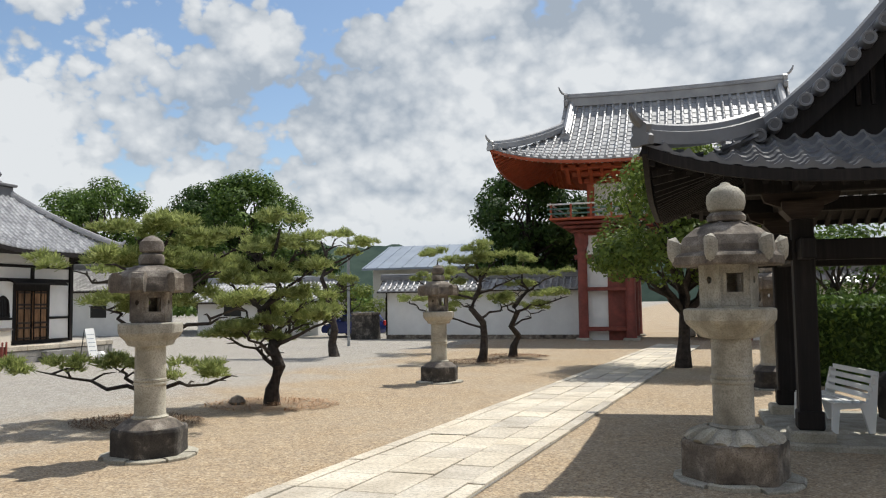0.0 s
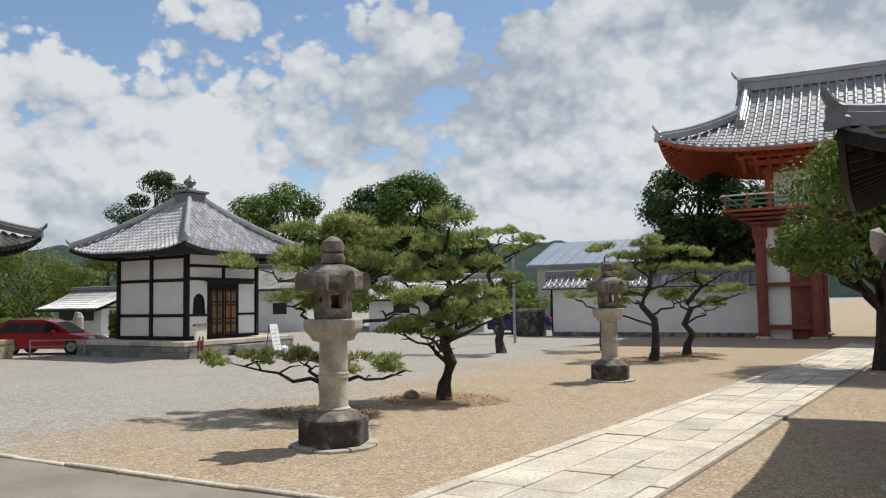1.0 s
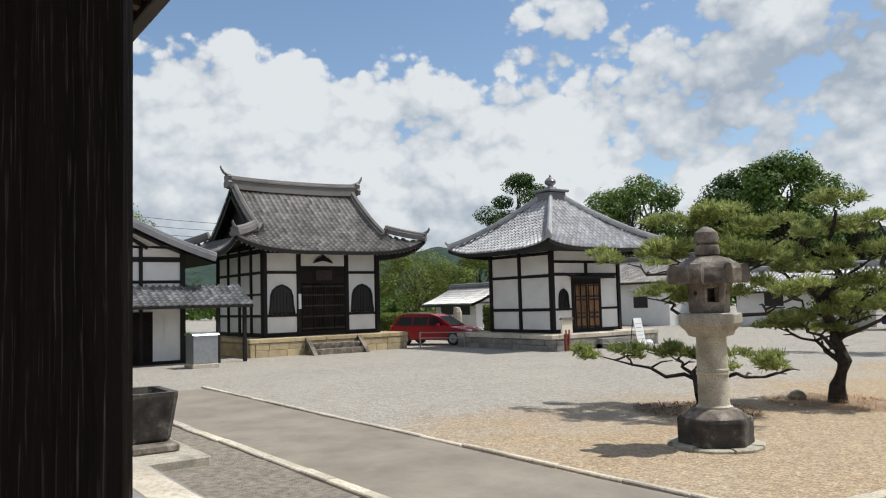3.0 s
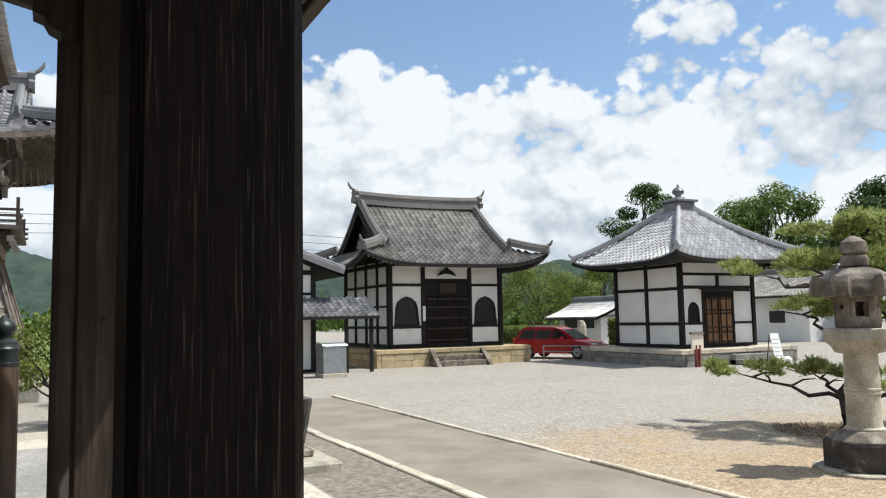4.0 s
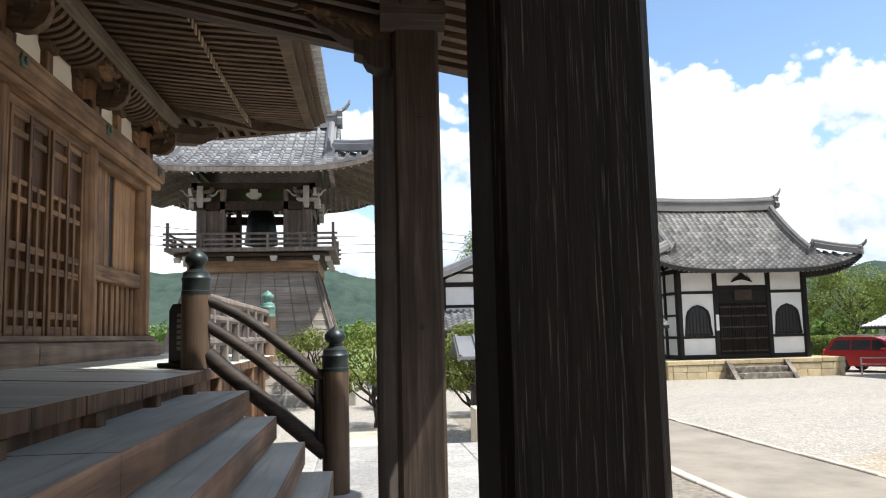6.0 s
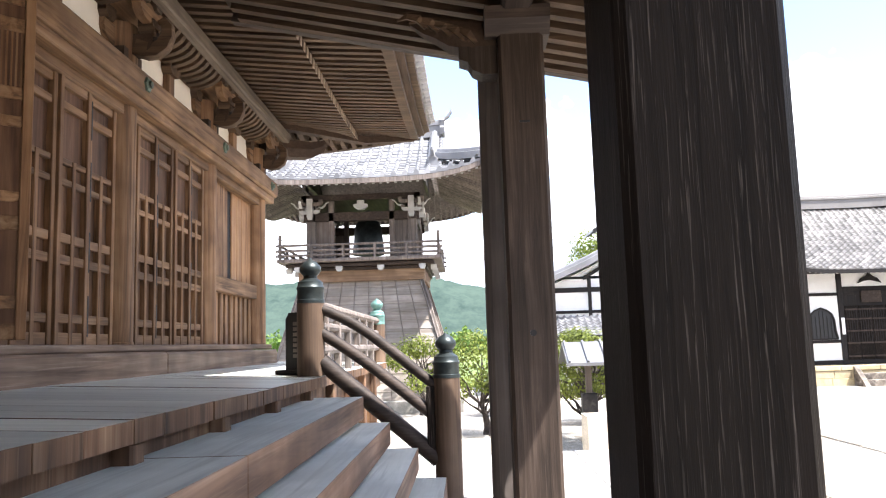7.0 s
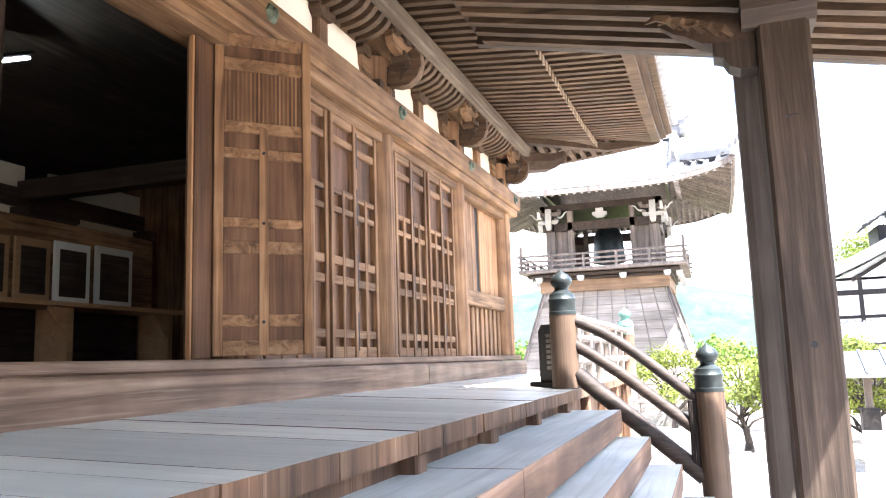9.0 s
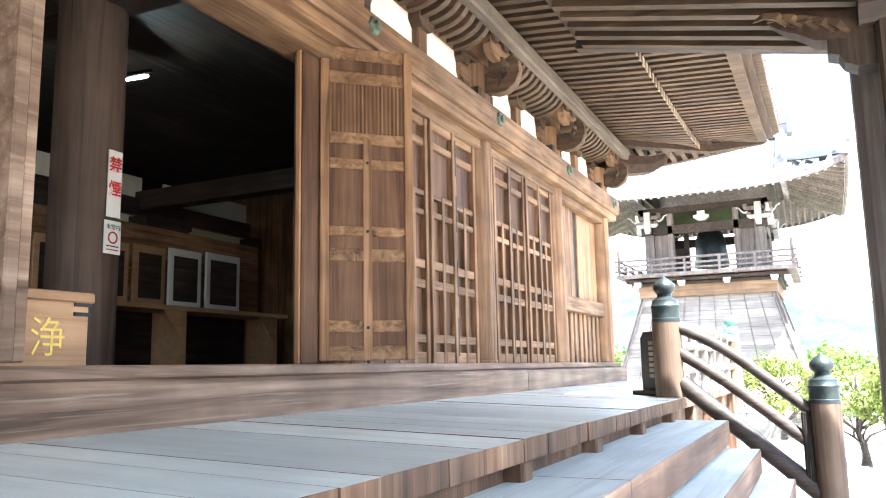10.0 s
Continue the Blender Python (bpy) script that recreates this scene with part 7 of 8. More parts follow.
def precinct_wall(x0, x1, y, label):
    root = thing("precinct_wall", (0, 0, 0), label, "wall", kind="structure")
    part("plinth", Geo().box(x0, x1, y - 0.32, y + 0.32, GZ - 0.05, GZ + 0.25, 0.02), GRANITE_DARK, root)
    part("wall_body", Geo().box(x0 + 0.05, x1, y - 0.25, y + 0.25, GZ + 0.25, 3.05), PLASTER, root)
    for xx in (x0, x1):
        part("end_board", Geo().box(xx - 0.02, xx + 0.06, y - 0.3, y + 0.3, GZ + 0.2, 3.1, 0.01), WOOD_DARK_Z, root)
    part("eave_beam", Geo().box(x0, x1, y - 0.36, y + 0.36, 3.0, 3.1), WOOD_DARK_X, root)
    c = (x0 + x1) / 2
    for s in (0, PI):
        m = Matrix.Translation((c, y, 3.08)) @ Matrix.Rotation(s, 4, "Z") @ Matrix.Translation((0, -0.95, 0))
        g = Geo()
        tile_slope(g, m, (x1 - x0) / 2 + 0.35, 0.95, 0.72, 0.0, 0.0, 0.36, 0.34, ROUND, 0.95)
        part("wall_tiles", g, TILE_PALE, root, fix=False)
        g = Geo()
        slope_shell(g, m, (x1 - x0) / 2 + 0.35, 0.95, 0.72, 0.0, 0.0, 0.95, 0.05, 0.05)
        part("boarding", g, WOOD_DARK_X, root)
    part("wall_ridge", Geo().sweep(RIDGE_SEC, [(x0 - 0.4, y, 3.85), (x1 + 0.3, y, 3.85)]), TILE, root)


precinct_wall(-17.7, -6.0, 45.5, "white plastered precinct wall with a tiled coping")
precinct_wall(4.4, 24.0, 45.5, "white plastered precinct wall beyond the gate")


# ---- water pavilion ----
def build_water_pavilion():
    root = thing("water_pavilion", (3.6, 14.9, GZ), "open dark timber pavilion with a heavy tiled gable roof", "pavilion")
    inv = Matrix.Translation((-3.6, -14.9, -GZ))
    P = lambda name, g, mat, label="", smooth=False: part(name, g, mat, root, label, smooth, m=inv)
    for x in (1.36, 5.85):
        for y in (13.55, 16.35):
            P("base_stone", Geo().box(x - 0.3, x + 0.3, y - 0.3, y + 0.3, GZ - 0.05, GZ + 0.25, 0.03), GRANITE)
            P("post", Geo().box(x - 0.15, x + 0.15, y - 0.15, y + 0.15, GZ + 0.25, 3.6, 0.02), WOOD_BLACK)
            P("post_foot", Geo().box(x - 0.18, x + 0.18, y - 0.18, y + 0.18, GZ + 0.25, GZ + 0.52, 0.02), WOOD_BLACK)
            P("bracket_block", Geo().prism([(-0.16, 0), (0.16, 0), (0.28, 0.14), (0.28, 0.26), (-0.28, 0.26), (-0.28, 0.14)], -0.25, 0.25, Matrix.Translation((x, y, 3.55))), WOOD_DARK_X)
            P("bracket_arm", Geo().prism([(-0.55, 0.12), (-0.5, -0.02), (-0.3, -0.1), (0.3, -0.1), (0.5, -0.02), (0.55, 0.12)], -0.08, 0.08, Matrix.Translation((x, y, 3.85))), WOOD_DARK_X)
    for y in (13.55, 16.35):
        P("tie_beam", Geo().box(0.8, 6.4, y - 0.1, y + 0.1, 2.95, 3.25, 0.02), WOOD_BLACK)
        P("head_beam", Geo().box(0.6, 6.6, y - 0.12, y + 0.12, 3.95, 4.2, 0.02), WOOD_BLACK)
    for x in (1.36, 5.85):
        P("tie_beam", Geo().box(x - 0.1, x + 0.1, 12.9, 17.0, 2.95, 3.25, 0.02), WOOD_BLACK)
        P("head_beam", Geo().box(x - 0.12, x + 0.12, 12.7, 17.2, 3.95, 4.2, 0.02), WOOD_BLACK)
    P("plinth", Geo().box(0.9, 6.4, 13.1, 16.8, GZ - 0.05, GZ + 0.1, 0.03), GRANITE)
    roof = new("roof")
    roof.parent = root
    roof.matrix_basis = inv
    SAG[0] = 0.26
    tiled_roof(roof, 3.6, 15.0, 4.05, 3.2, 4.4, 3.6, 0.5, 1.6, "y", WAVE, 0.30, 0.26, TILE, WOOD_BLACK, WOOD_BLACK, 0.24, WOOD_DARK_Y, 1.0, 0.8, gable_inset=0.1, loose_side=3)
    # barred gable and round verge tiles facing the hall
    for i in range(15):
        x = 3.6 - 1.4 + i * 0.2
        P("gable_bar", Geo().box(x - 0.03, x + 0.03, 13.52, 13.6, 5.2, 7.1 - abs(x - 3.6) * 1.1), WOOD_DARK_Z)
    for s in (-1, 1):
        for i in range(13):
            dd = 1.6 + (4.4 - 1.6) * i / 13
            g = Geo().lathe([(0.0, 0.012), (0.06, 0.012), (0.07, 0.0), (0.10, 0.0), (0.105, 0.012), (0.105, 0.30), (0.0, 0.30)], 14)
            mm = inv @ Matrix.Translation((3.6 + s * (4.4 - dd), 13.30, 4.05 + rise(dd, 4.4, 3.6) + 0.04)) @ Matrix.Rotation(-PI / 2, 4, "X") @ Matrix.Translation((0, 0, -0.15))
            part("verge_tile", g, TILE, root, smooth=True, m=mm)
    SAG[0] = 0.70
    b = thing("stone_basin", (3.7, 15.0, GZ + 0.1), "dark hollowed stone water basin under the pavilion", "basin")
    part("body", Geo().lathe([(0.85, 0), (1.15, 0.15), (1.2, 0.75), (1.1, 0.85), (0.95, 0.85), (0.9, 0.7)], 12, squash=0.6), GRANITE_BLACK, b, smooth=True)


build_water_pavilion()


def bench(at, turn):
    root = thing("garden_bench", Matrix.Translation((at[0], at[1], GZ + 0.1)) @ Matrix.Rotation(turn, 4, "Z"), "white slatted bench under the water pavilion", "bench")
    for x in (-0.8, 0.75):
        part("side_frame", Geo().prism([(-0.28, 0), (-0.20, 0), (-0.16, 0.36), (0.16, 0.38), (0.26, 0.0), (0.34, 0.0), (0.42, 0.85), (0.34, 0.88), (0.24, 0.46), (-0.26, 0.44)], 0, 0.06, Matrix.Translation((x, 0, 0)) @ Matrix.Rotation(PI / 2, 4, "Z")), PAPER, root)
    for i in range(4):
        part("seat_slat", Geo().box(-0.82, 0.82, -0.26 + i * 0.13, -0.16 + i * 0.13, 0.45, 0.475, 0.006), PAPER, root)
    for i in range(4):
        part("back_slat", Geo().box(-0.82, 0.82, 0.24 + i * 0.045, 0.265 + i * 0.045, 0.52 + i * 0.11, 0.60 + i * 0.11, 0.006), PAPER, root)


bench((1.85, 14.9), -1.35)


# ---- bell tower ----
def build_bell_tower():
    root = thing("bell_tower", (0, 0, 0), "tall timber bell tower with a flared boarded skirt and tiled roof", "tower")
    cx, cy = -29.3, -2.95
    def ring(h0, z0_, h1, z1_, mat, name, n=6):
        # boarded sloping skirt in rows of thin boards
        for k in range(n):
            a, b = h0 + (h1 - h0) * k / n, h0 + (h1 - h0) * (k + 1) / n
            za, zb_ = z0_ + (z1_ - z0_) * k / n, z0_ + (z1_ - z0_) * (k + 1) / n
            for s in range(4):
                m = Matrix.Translation((cx, cy, 0)) @ Matrix.Rotation(s * PI / 2, 4, "Z")
                g = Geo().add([m @ Vector(p) for p in ((-a, -a - 0.02, za), (a, -a - 0.02, za), (b, -b, zb_), (-b, -b, zb_))], [(0, 1, 2, 3)])
                g.add([m @ Vector(p) for p in ((-a, -a, za - 0.01), (a, -a, za - 0.01), (a, -a - 0.02, za), (-a, -a - 0.02, za))], [(0, 1, 2, 3)])
                part(name, g, mat, root)
    ring(3.15, GZ + 0.4, 2.0, 4.7, WOOD_BOARDS, "skirt_board", 14)
    for s in range(4):
        m = Matrix.Translation((cx, cy, 0)) @ Matrix.Rotation(s * PI / 2, 4, "Z")
        for i in range(10):
            t = -1 + 2 * i / 9
            part("skirt_batten", Geo().bar(m @ Vector((t * 3.15, -3.18, GZ + 0.4)), m @ Vector((t * 2.0, -2.03, 4.7)), 0.022 if 0 < i < 9 else 0.14, 0.025 if 0 < i < 9 else 0.04), WOOD_GREY_Z, root)
    part("stone_foot", Geo().box(cx - 3.35, cx + 3.35, cy - 3.35, cy + 3.35, GZ - 0.05, GZ + 0.42, 0.04), BLOCKS, root)
    part("belt", Geo().box(cx - 2.15, cx + 2.15, cy - 2.15, cy + 2.15, 4.62, 5.12, 0.02), WOOD_BELT, root)
    for k, o in enumerate((2.25, 2.5)):
        part("bracket_course", Geo().box(cx - o, cx + o, cy - o, cy + o, 5.0 + 0.12 * k, 5.1 + 0.12 * k, 0.01), WOOD_DARK_X, root)
    part("balcony_deck", Geo().box(cx - 2.75, cx + 2.75, cy - 2.75, cy + 2.75, 5.26, 5.38, 0.015), WOOD_GREY_Z, root)
    for s in range(4):
        m = Matrix.Translation((cx, cy, 0)) @ Matrix.Rotation(s * PI / 2, 4, "Z")
        for i in range(4):
            x = -2.1 + 1.4 * i
            part("bracket_end", Geo().prism([(-0.1, 0), (0.1, 0), (0.16, 0.14), (0.16, 0.24), (-0.16, 0.24), (-0.16, 0.14)], -0.16, 0.12, m @ Matrix.Translation((x, -2.45, 4.95)) @ Matrix.Scale(0.7, 4)), WHITE_TIP, root)
        for z in (5.50, 5.66, 5.84):
            part("rail", Geo().tube([m @ Vector((-2.8, -2.66, z)), m @ Vector((2.8, -2.66, z))], 0.04, 7), WOOD_GREY_Z, root)
        for i in range(6):
            x = -2.66 + 5.32 * i / 5
            part("baluster", Geo().box(x - 0.045, x + 0.045, -2.70, -2.61, 5.38, 5.84 if 0 < i < 5 else 6.2, 0.005, m), WOOD_GREY_Z, root)
        # white-edged bracket sets: a nose, two tiers of arms with blocks, and curled tails to both sides
        for x in (-1.75, 1.75):
            o = m @ Matrix.Translation((x, -1.95, 6.80))
            bs = part("bracket_set", Geo().prism([(-0.07, 0.0), (0.07, 0.0), (0.10, 0.12), (0.10, 0.72), (-0.10, 0.72), (-0.10, 0.12)], -0.22, 0.04, o), WHITE_TIP, root, "white-edged bracket set")
            for zz, ww in ((0.22, 0.34), (0.50, 0.44)):
                part("arm", Geo().prism([(-ww, 0.10), (-ww, 0.04), (-ww + 0.08, -0.02), (ww - 0.08, -0.02), (ww, 0.04), (ww, 0.10)], -0.16, -0.06, o @ Matrix.Translation((0, 0, zz))), WHITE_TIP if zz < 0.4 else WOOD_GREY_Z, bs)
                for dx in (-ww + 0.06, ww - 0.06):
                    part("block", Geo().box(dx - 0.07, dx + 0.07, -0.18, -0.02, zz + 0.10, zz + 0.19, 0.01, o), WOOD_GREY_Z, bs)
            for sd in (-1, 1):
                tail = [(sd * 0.30, -0.1, 0.42), (sd * 0.42, -0.1, 0.40), (sd * 0.50, -0.1, 0.46), (sd * 0.56, -0.1, 0.56), (sd * 0.66, -0.1, 0.60)]
                part("curled_tail", Geo().sweep([(-0.05, -0.02), (0.05, -0.02), (0.05, 0.02), (-0.05, 0.02)], [o @ Vector(q) for q in tail], scales=[1.2, 1.2, 1.0, 0.9, 0.7]), WHITE_TIP, bs)
        part("bracket_set", Geo().prism([(-0.10, 0), (0.10, 0), (0.24, 0.10), (0.24, 0.18), (0.12, 0.20), (0.12, 0.32), (-0.12, 0.32), (-0.12, 0.20), (-0.24, 0.18), (-0.24, 0.10)], -0.14, 0.06, m @ Matrix.Translation((0, -1.98, 7.10))), WHITE_TIP, root)
        part("head_beam", Geo().box(-2.0, 2.0, -1.9, -1.65, 6.75, 7.05, 0.01, m), WOOD_DARK_X, root)
        part("wall_plate", Geo().box(-2.05, 2.05, -2.05, -1.85, 7.45, 7.65, 0.01, m), WOOD_DARK_X, root)
        for x in (-1.75, -1.05, 1.05):
            part("post", Geo().box(x - (0.16 if x == -1.75 else 0.09), x + (0.16 if x == -1.75 else 0.09), -1.9, -1.6, 5.38, 7.5, 0.01, m), WOOD_GREY_Z, root)
        part("infill_board", Geo().box(-1.6, -1.14, -1.78, -1.72, 5.38, 6.8, 0, m), WOOD_GREY_Z, root)
        part("infill_board", Geo().box(1.14, 1.6, -1.78, -1.72, 5.38, 6.8, 0, m), WOOD_GREY_Z, root)
    part("ceiling", Geo().box(cx - 1.9, cx + 1.9, cy - 1.9, cy + 1.9, 7.5, 7.6), WOOD_DARK_X, root)
    bell = part("bell", Geo().lathe([(0.58, 5.75), (0.60, 5.85), (0.55, 6.2), (0.50, 6.75), (0.40, 6.98), (0.15, 7.05), (0.1, 7.4)], 20, (cx, cy, 0)), BRONZE_DARK, root, "large hanging bronze bell", smooth=True)
    tiled_roof(root, cx, cy, 7.75, 4.35, 4.35, 2.3, 0.55, 1.6, "y", ROUND, 0.36, 0.36, TILE_MID, WOOD_GREY_Z, WOOD_DARK_X, 0.24, WHITE_TIP, 1.0, 1.0)


build_bell_tower()


# ---- trees and hedges of the yard and behind it ----
leafy("cherry_tree", (-0.5, 27.0), 7.0, 3.5, LEAVES_CHERRY, 41, "spreading green cherry tree before the gate", 0.20, 22000, 0.32, 48)
leafy("evergreen_tree", (-10.6, 53.5), 11.2, 4.4, LEAVES_DARK, 42, "dense dark evergreen behind the precinct wall", 0.33, 24000, 0.15, 68)
leafy("evergreen_tree", (-7.0, 55.0), 9.0, 3.4, LEAVES_DARK, 43, "dense dark evergreen beside the gate", 0.40, 11250, 0.15, 44)
leafy("camphor_tree", (-49.5, 57.5), 13.0, 5.6, LEAVES, 44, "tall rounded green tree behind the yard", 0.33, 26000, 0.2, 74, group="tall trees behind the yard")
leafy("camphor_tree", (-40.0, 59.5), 12.3, 4.6, LEAVES_DARK, 45, "tall dark tree behind the yard", 0.33, 20000, 0.15, 57, group="tall trees behind the yard")
leafy("camphor_tree", (-35.0, 58.0), 12.6, 5.2, LEAVES, 46, "tall rounded green tree behind the yard", 0.33, 24000, 0.2, 68, group="tall trees behind the yard")
leafy("camphor_tree", (-30.5, 60.0), 7.0, 3.4, LEAVES_DARK, 47, "lower dark tree behind the yard", 0.33, 17000, 0.1, 51, group="tall trees behind the yard")
leafy("tall_pine", (-46.5, 41.0), 12.2, 3.4, LEAVES_DARK, 48, "tall open pine behind the square hall", 0.22, 10000, 0.35, 15, 0.6)
for k, (x, y, h, r) in enumerate(((-52.0, 34.5, 6.0, 3.6), (-47.0, 37.0, 5.6, 3.2), (-58.0, 31.0, 5.4, 3.6), (-41.5, 36.0, 4.6, 2.4))):
    leafy("garden_tree", (x, y), h, r, LEAVES_LIGHT if k != 2 else LEAVES, 50 + k, "round light green garden tree behind the car", 0.19, 11000, 0.15, 24, group="garden trees behind the car")
leafy("garden_tree", (-58.0, 11.5), 10.2, 4.6, LEAVES_LIGHT, 56, "tall olive green tree behind the halls", 0.24, 16000, 0.2, 30)
leafy("garden_tree", (-46.0, 12.0), 5.6, 2.6, LEAVES_DARK, 57, "dark shrubby tree behind the half-timbered hall", 0.25, 5000, 0.05, 18)
leafy("garden_tree", (-21.5, 48.5), 4.0, 2.2, LEAVES_LIGHT, 58, "bushy light green shrub by the parked car", 0.2, 4500, 0.02, 16)
leafy("garden_tree", (-25.5, 47.5), 3.0, 2.0, LEAVES_LIGHT, 59, "low light green shrub", 0.2, 3500, 0.02, 14)
leafy("garden_tree", (4.6, 29.5), 4.6, 2.6, LEAVES, 60, "shady broadleaf tree behind the hedge", 0.2, 6000, 0.2, 20)
leafy("garden_tree", (8.5, 30.5), 4.8, 2.8, LEAVES_LIGHT, 61, "light broadleaf tree behind the hedge", 0.2, 6000, 0.2, 20)
for k, (x, y, h, r) in enumerate(((-19.45, 0.95, 2.3, 1.3), (-18.1, 3.15, 2.4, 1.25), (-25.4, -0.9, 2.2, 1.4), (-21.5, 3.8, 2.3, 1.3), (-24.5, 2.2, 2.1, 1.2))):
    leafy("plum_tree", (x, y), h, r, LEAVES_YELLOW, 70 + k, "small crooked plum tree with yellow-green leaves", 0.10, 4200, 0.32, 20, group="plum trees by the hall")


def hedge(name, x0, x1, y0, y1, h, mat, seed, label, n):
    rng = random.Random(seed)
    root = thing(name, (0, 0, GZ), label, "hedge")
    part("core", Geo().box(x0 + 0.12, x1 - 0.12, y0 + 0.12, y1 - 0.12, -0.05, h - 0.12, 0.1), LEAVES_DARK, root)
    vs, fs = [], []
    for _ in range(n):
        f = rng.random()
        x, y, z = rng.uniform(x0, x1), rng.uniform(y0, y1), rng.uniform(0, h)
        if f < 0.5:
            y = y0 + rng.uniform(-0.08, 0.10)
        elif f < 0.65:
            x = x0 + rng.uniform(-0.08, 0.1)
        elif f < 0.75:
            x = x1 + rng.uniform(-0.1, 0.08)
        else:
            z = h + rng.uniform(-0.1, 0.08)
        p = Vector((x, y, z))
        t = Vector((rng.uniform(-1, 1), rng.uniform(-1, 1), rng.uniform(-1, 1))).normalized()
        b = t.cross(Vector((rng.uniform(-1, 1), rng.uniform(-1, 1), rng.uniform(-1, 1)))).normalized()
        s = rng.uniform(0.05, 0.1)
        k = len(vs)
        vs += [p - t * s, p - b * s * 0.5, p + t * s, p + b * s * 0.5]
        fs.append((k, k + 1, k + 2, k + 3))
    part("leaves", Geo().add(vs, fs), mat, root, fix=False)


hedge("clipped_hedge", 1.9, 14.0, 21.9, 23.3, 2.1, LEAVES, 80, "clipped green hedge behind the water pavilion", 14000)
hedge("clipped_hedge", -36.6, -35.2, 29.0, 30.2, 1.9, LEAVES_LIGHT, 81, "small clipped hedge block behind the square hall", 3000)
hedge("clipped_hedge", -48.0, -40.5, 27.5, 29.0, 1.5, LEAVES_LIGHT, 82, "low clipped hedge behind the parked car", 5000)

# needles fallen round the pines
for k, (x, y, r) in enumerate(((-8.94, 16.15, 1.15), (-10.15, 13.35, 1.0), (-7.44, 28.4, 1.2), (-6.92, 31.3, 1.1))):
    rng = random.Random(90 + k)
    vs, fs = [], []
    for _ in range(2600):
        a, q = rng.uniform(0, 2 * PI), r * math.sqrt(rng.random())
        p = Vector((x + q * math.cos(a) * 1.3, y + q * math.sin(a), GZ + 0.02 + 0.10 * max(0, 1 - q / r) * rng.random()))
        d = Vector((rng.uniform(-1, 1), rng.uniform(-1, 1), rng.uniform(-0.1, 0.3))).normalized() * 0.08
        s = d.cross(Vector((0, 0, 1))).normalized() * 0.006
        n = len(vs)
        vs += [p - s, p + s, p + d + s, p + d - s]
        fs.append((n, n + 1, n + 2, n + 3))
    single("fallen_needles", Geo().add(vs, fs), WOOD_PALE if k == 0 else WOOD_BROWN_X, "patch of brown fallen needles and dry grass", "litter", "stuff", fix=False)


# ---- parked cars ----
def car(name, m, paint, label, length=4.75, height=1.62, width=1.78):
    root = thing(name, m, label, "car")
    L, W, Hh = length / 2, width / 2, height
    low = [(-L, 0.42), (-L + 0.02, 0.75), (-L + 0.10, 0.98), (L - 1.35, 1.0), (L - 0.35, 0.84), (L - 0.05, 0.68), (L, 0.45), (L - 0.1, 0.28), (-L + 0.1, 0.28)]
    g = Geo()
    n = len(low)
    vs = []
    for y, k in ((-W, 0.97), (-W + 0.12, 1.0), (W - 0.12, 1.0), (W, 0.97)):
        vs += [(x * k, y, z if abs(y) < W else z * 0.98) for x, z in low]
    fs = [tuple(range(n))[::-1], tuple(range(3 * n, 4 * n))]
    for r in range(3):
        fs += [(r * n + i, r * n + (i + 1) % n, (r + 1) * n + (i + 1) % n, (r + 1) * n + i) for i in range(n)]
    g.add(vs, fs)
    part("body", g, paint, root, smooth=True)
    cab = [(-L + 0.12, 0.97), (-L + 0.45, Hh - 0.12), (-L + 0.75, Hh), (L - 2.35, Hh - 0.02), (L - 1.9, Hh - 0.14), (L - 1.1, 0.98)]
    g = Geo()
    n = len(cab)
    vs = [(x, s * (W - 0.06 - (z - 0.97) * 0.28), z) for s in (-1, 1) for x, z in cab]
    g.add(vs, [tuple(range(n))[::-1], tuple(range(n, 2 * n))] + [(i, (i + 1) % n, n + (i + 1) % n, n + i) for i in range(n)])
    part("cabin", g, paint, root, smooth=True)
    for s in (-1, 1):
        for x0, x1, x2, x3 in ((-L + 0.35, -L + 0.62, -L + 1.35, -L + 1.35), (-L + 1.42, -L + 1.42, -L + 2.3, -L + 2.3), (-L + 2.37, -L + 2.37, L - 2.05, L - 1.45)):
            q = lambda x, z: (x, s * (W - 0.045 - (z - 0.97) * 0.28), z)
            gg = Geo().add([q(x0, 1.02), q(x1, Hh - 0.16), q(x2, Hh - 0.16), q(x3, 1.02)], [(0, 1, 2, 3)])
            part("side_window", gg, CAR_GLASS, root)
        for x in (-L + 0.95, L - 0.95):
            w = part("wheel", Geo().lathe([(0.22, -0.1), (0.33, -0.11), (0.345, -0.05), (0.345, 0.05), (0.33, 0.11), (0.22, 0.1)], 20), RUBBER, root, smooth=True, m=Matrix.Translation((x, s * (W - 0.10), 0.345)) @ Matrix.Rotation(PI / 2, 4, "X"))
            part("rim", Geo().lathe([(0.03, 0.0), (0.06, 0.12), (0.2, 0.115), (0.225, 0.105), (0.225, -0.1)], 14), STEEL, w, m=Matrix.Rotation(PI if s > 0 else 0.0, 4, "X"))
        part("headlight", Geo().box(L - 0.45, L - 0.08, s * (W - 0.36) - 0.14, s * (W - 0.36) + 0.14, 0.66, 0.80, 0.04), PAPER, root, "clear headlight")
        part("tail_light", Geo().box(-L + 0.0, -L + 0.14, s * (W - 0.18) - 0.1, s * (W - 0.18) + 0.1, 0.75, 1.05, 0.03), INK_RED, root)
        part("mirror", Geo().box(L - 1.85, L - 1.68, s * (W + 0.08) - 0.09, s * (W + 0.08) + 0.09, 0.98, 1.12, 0.03), paint, root)
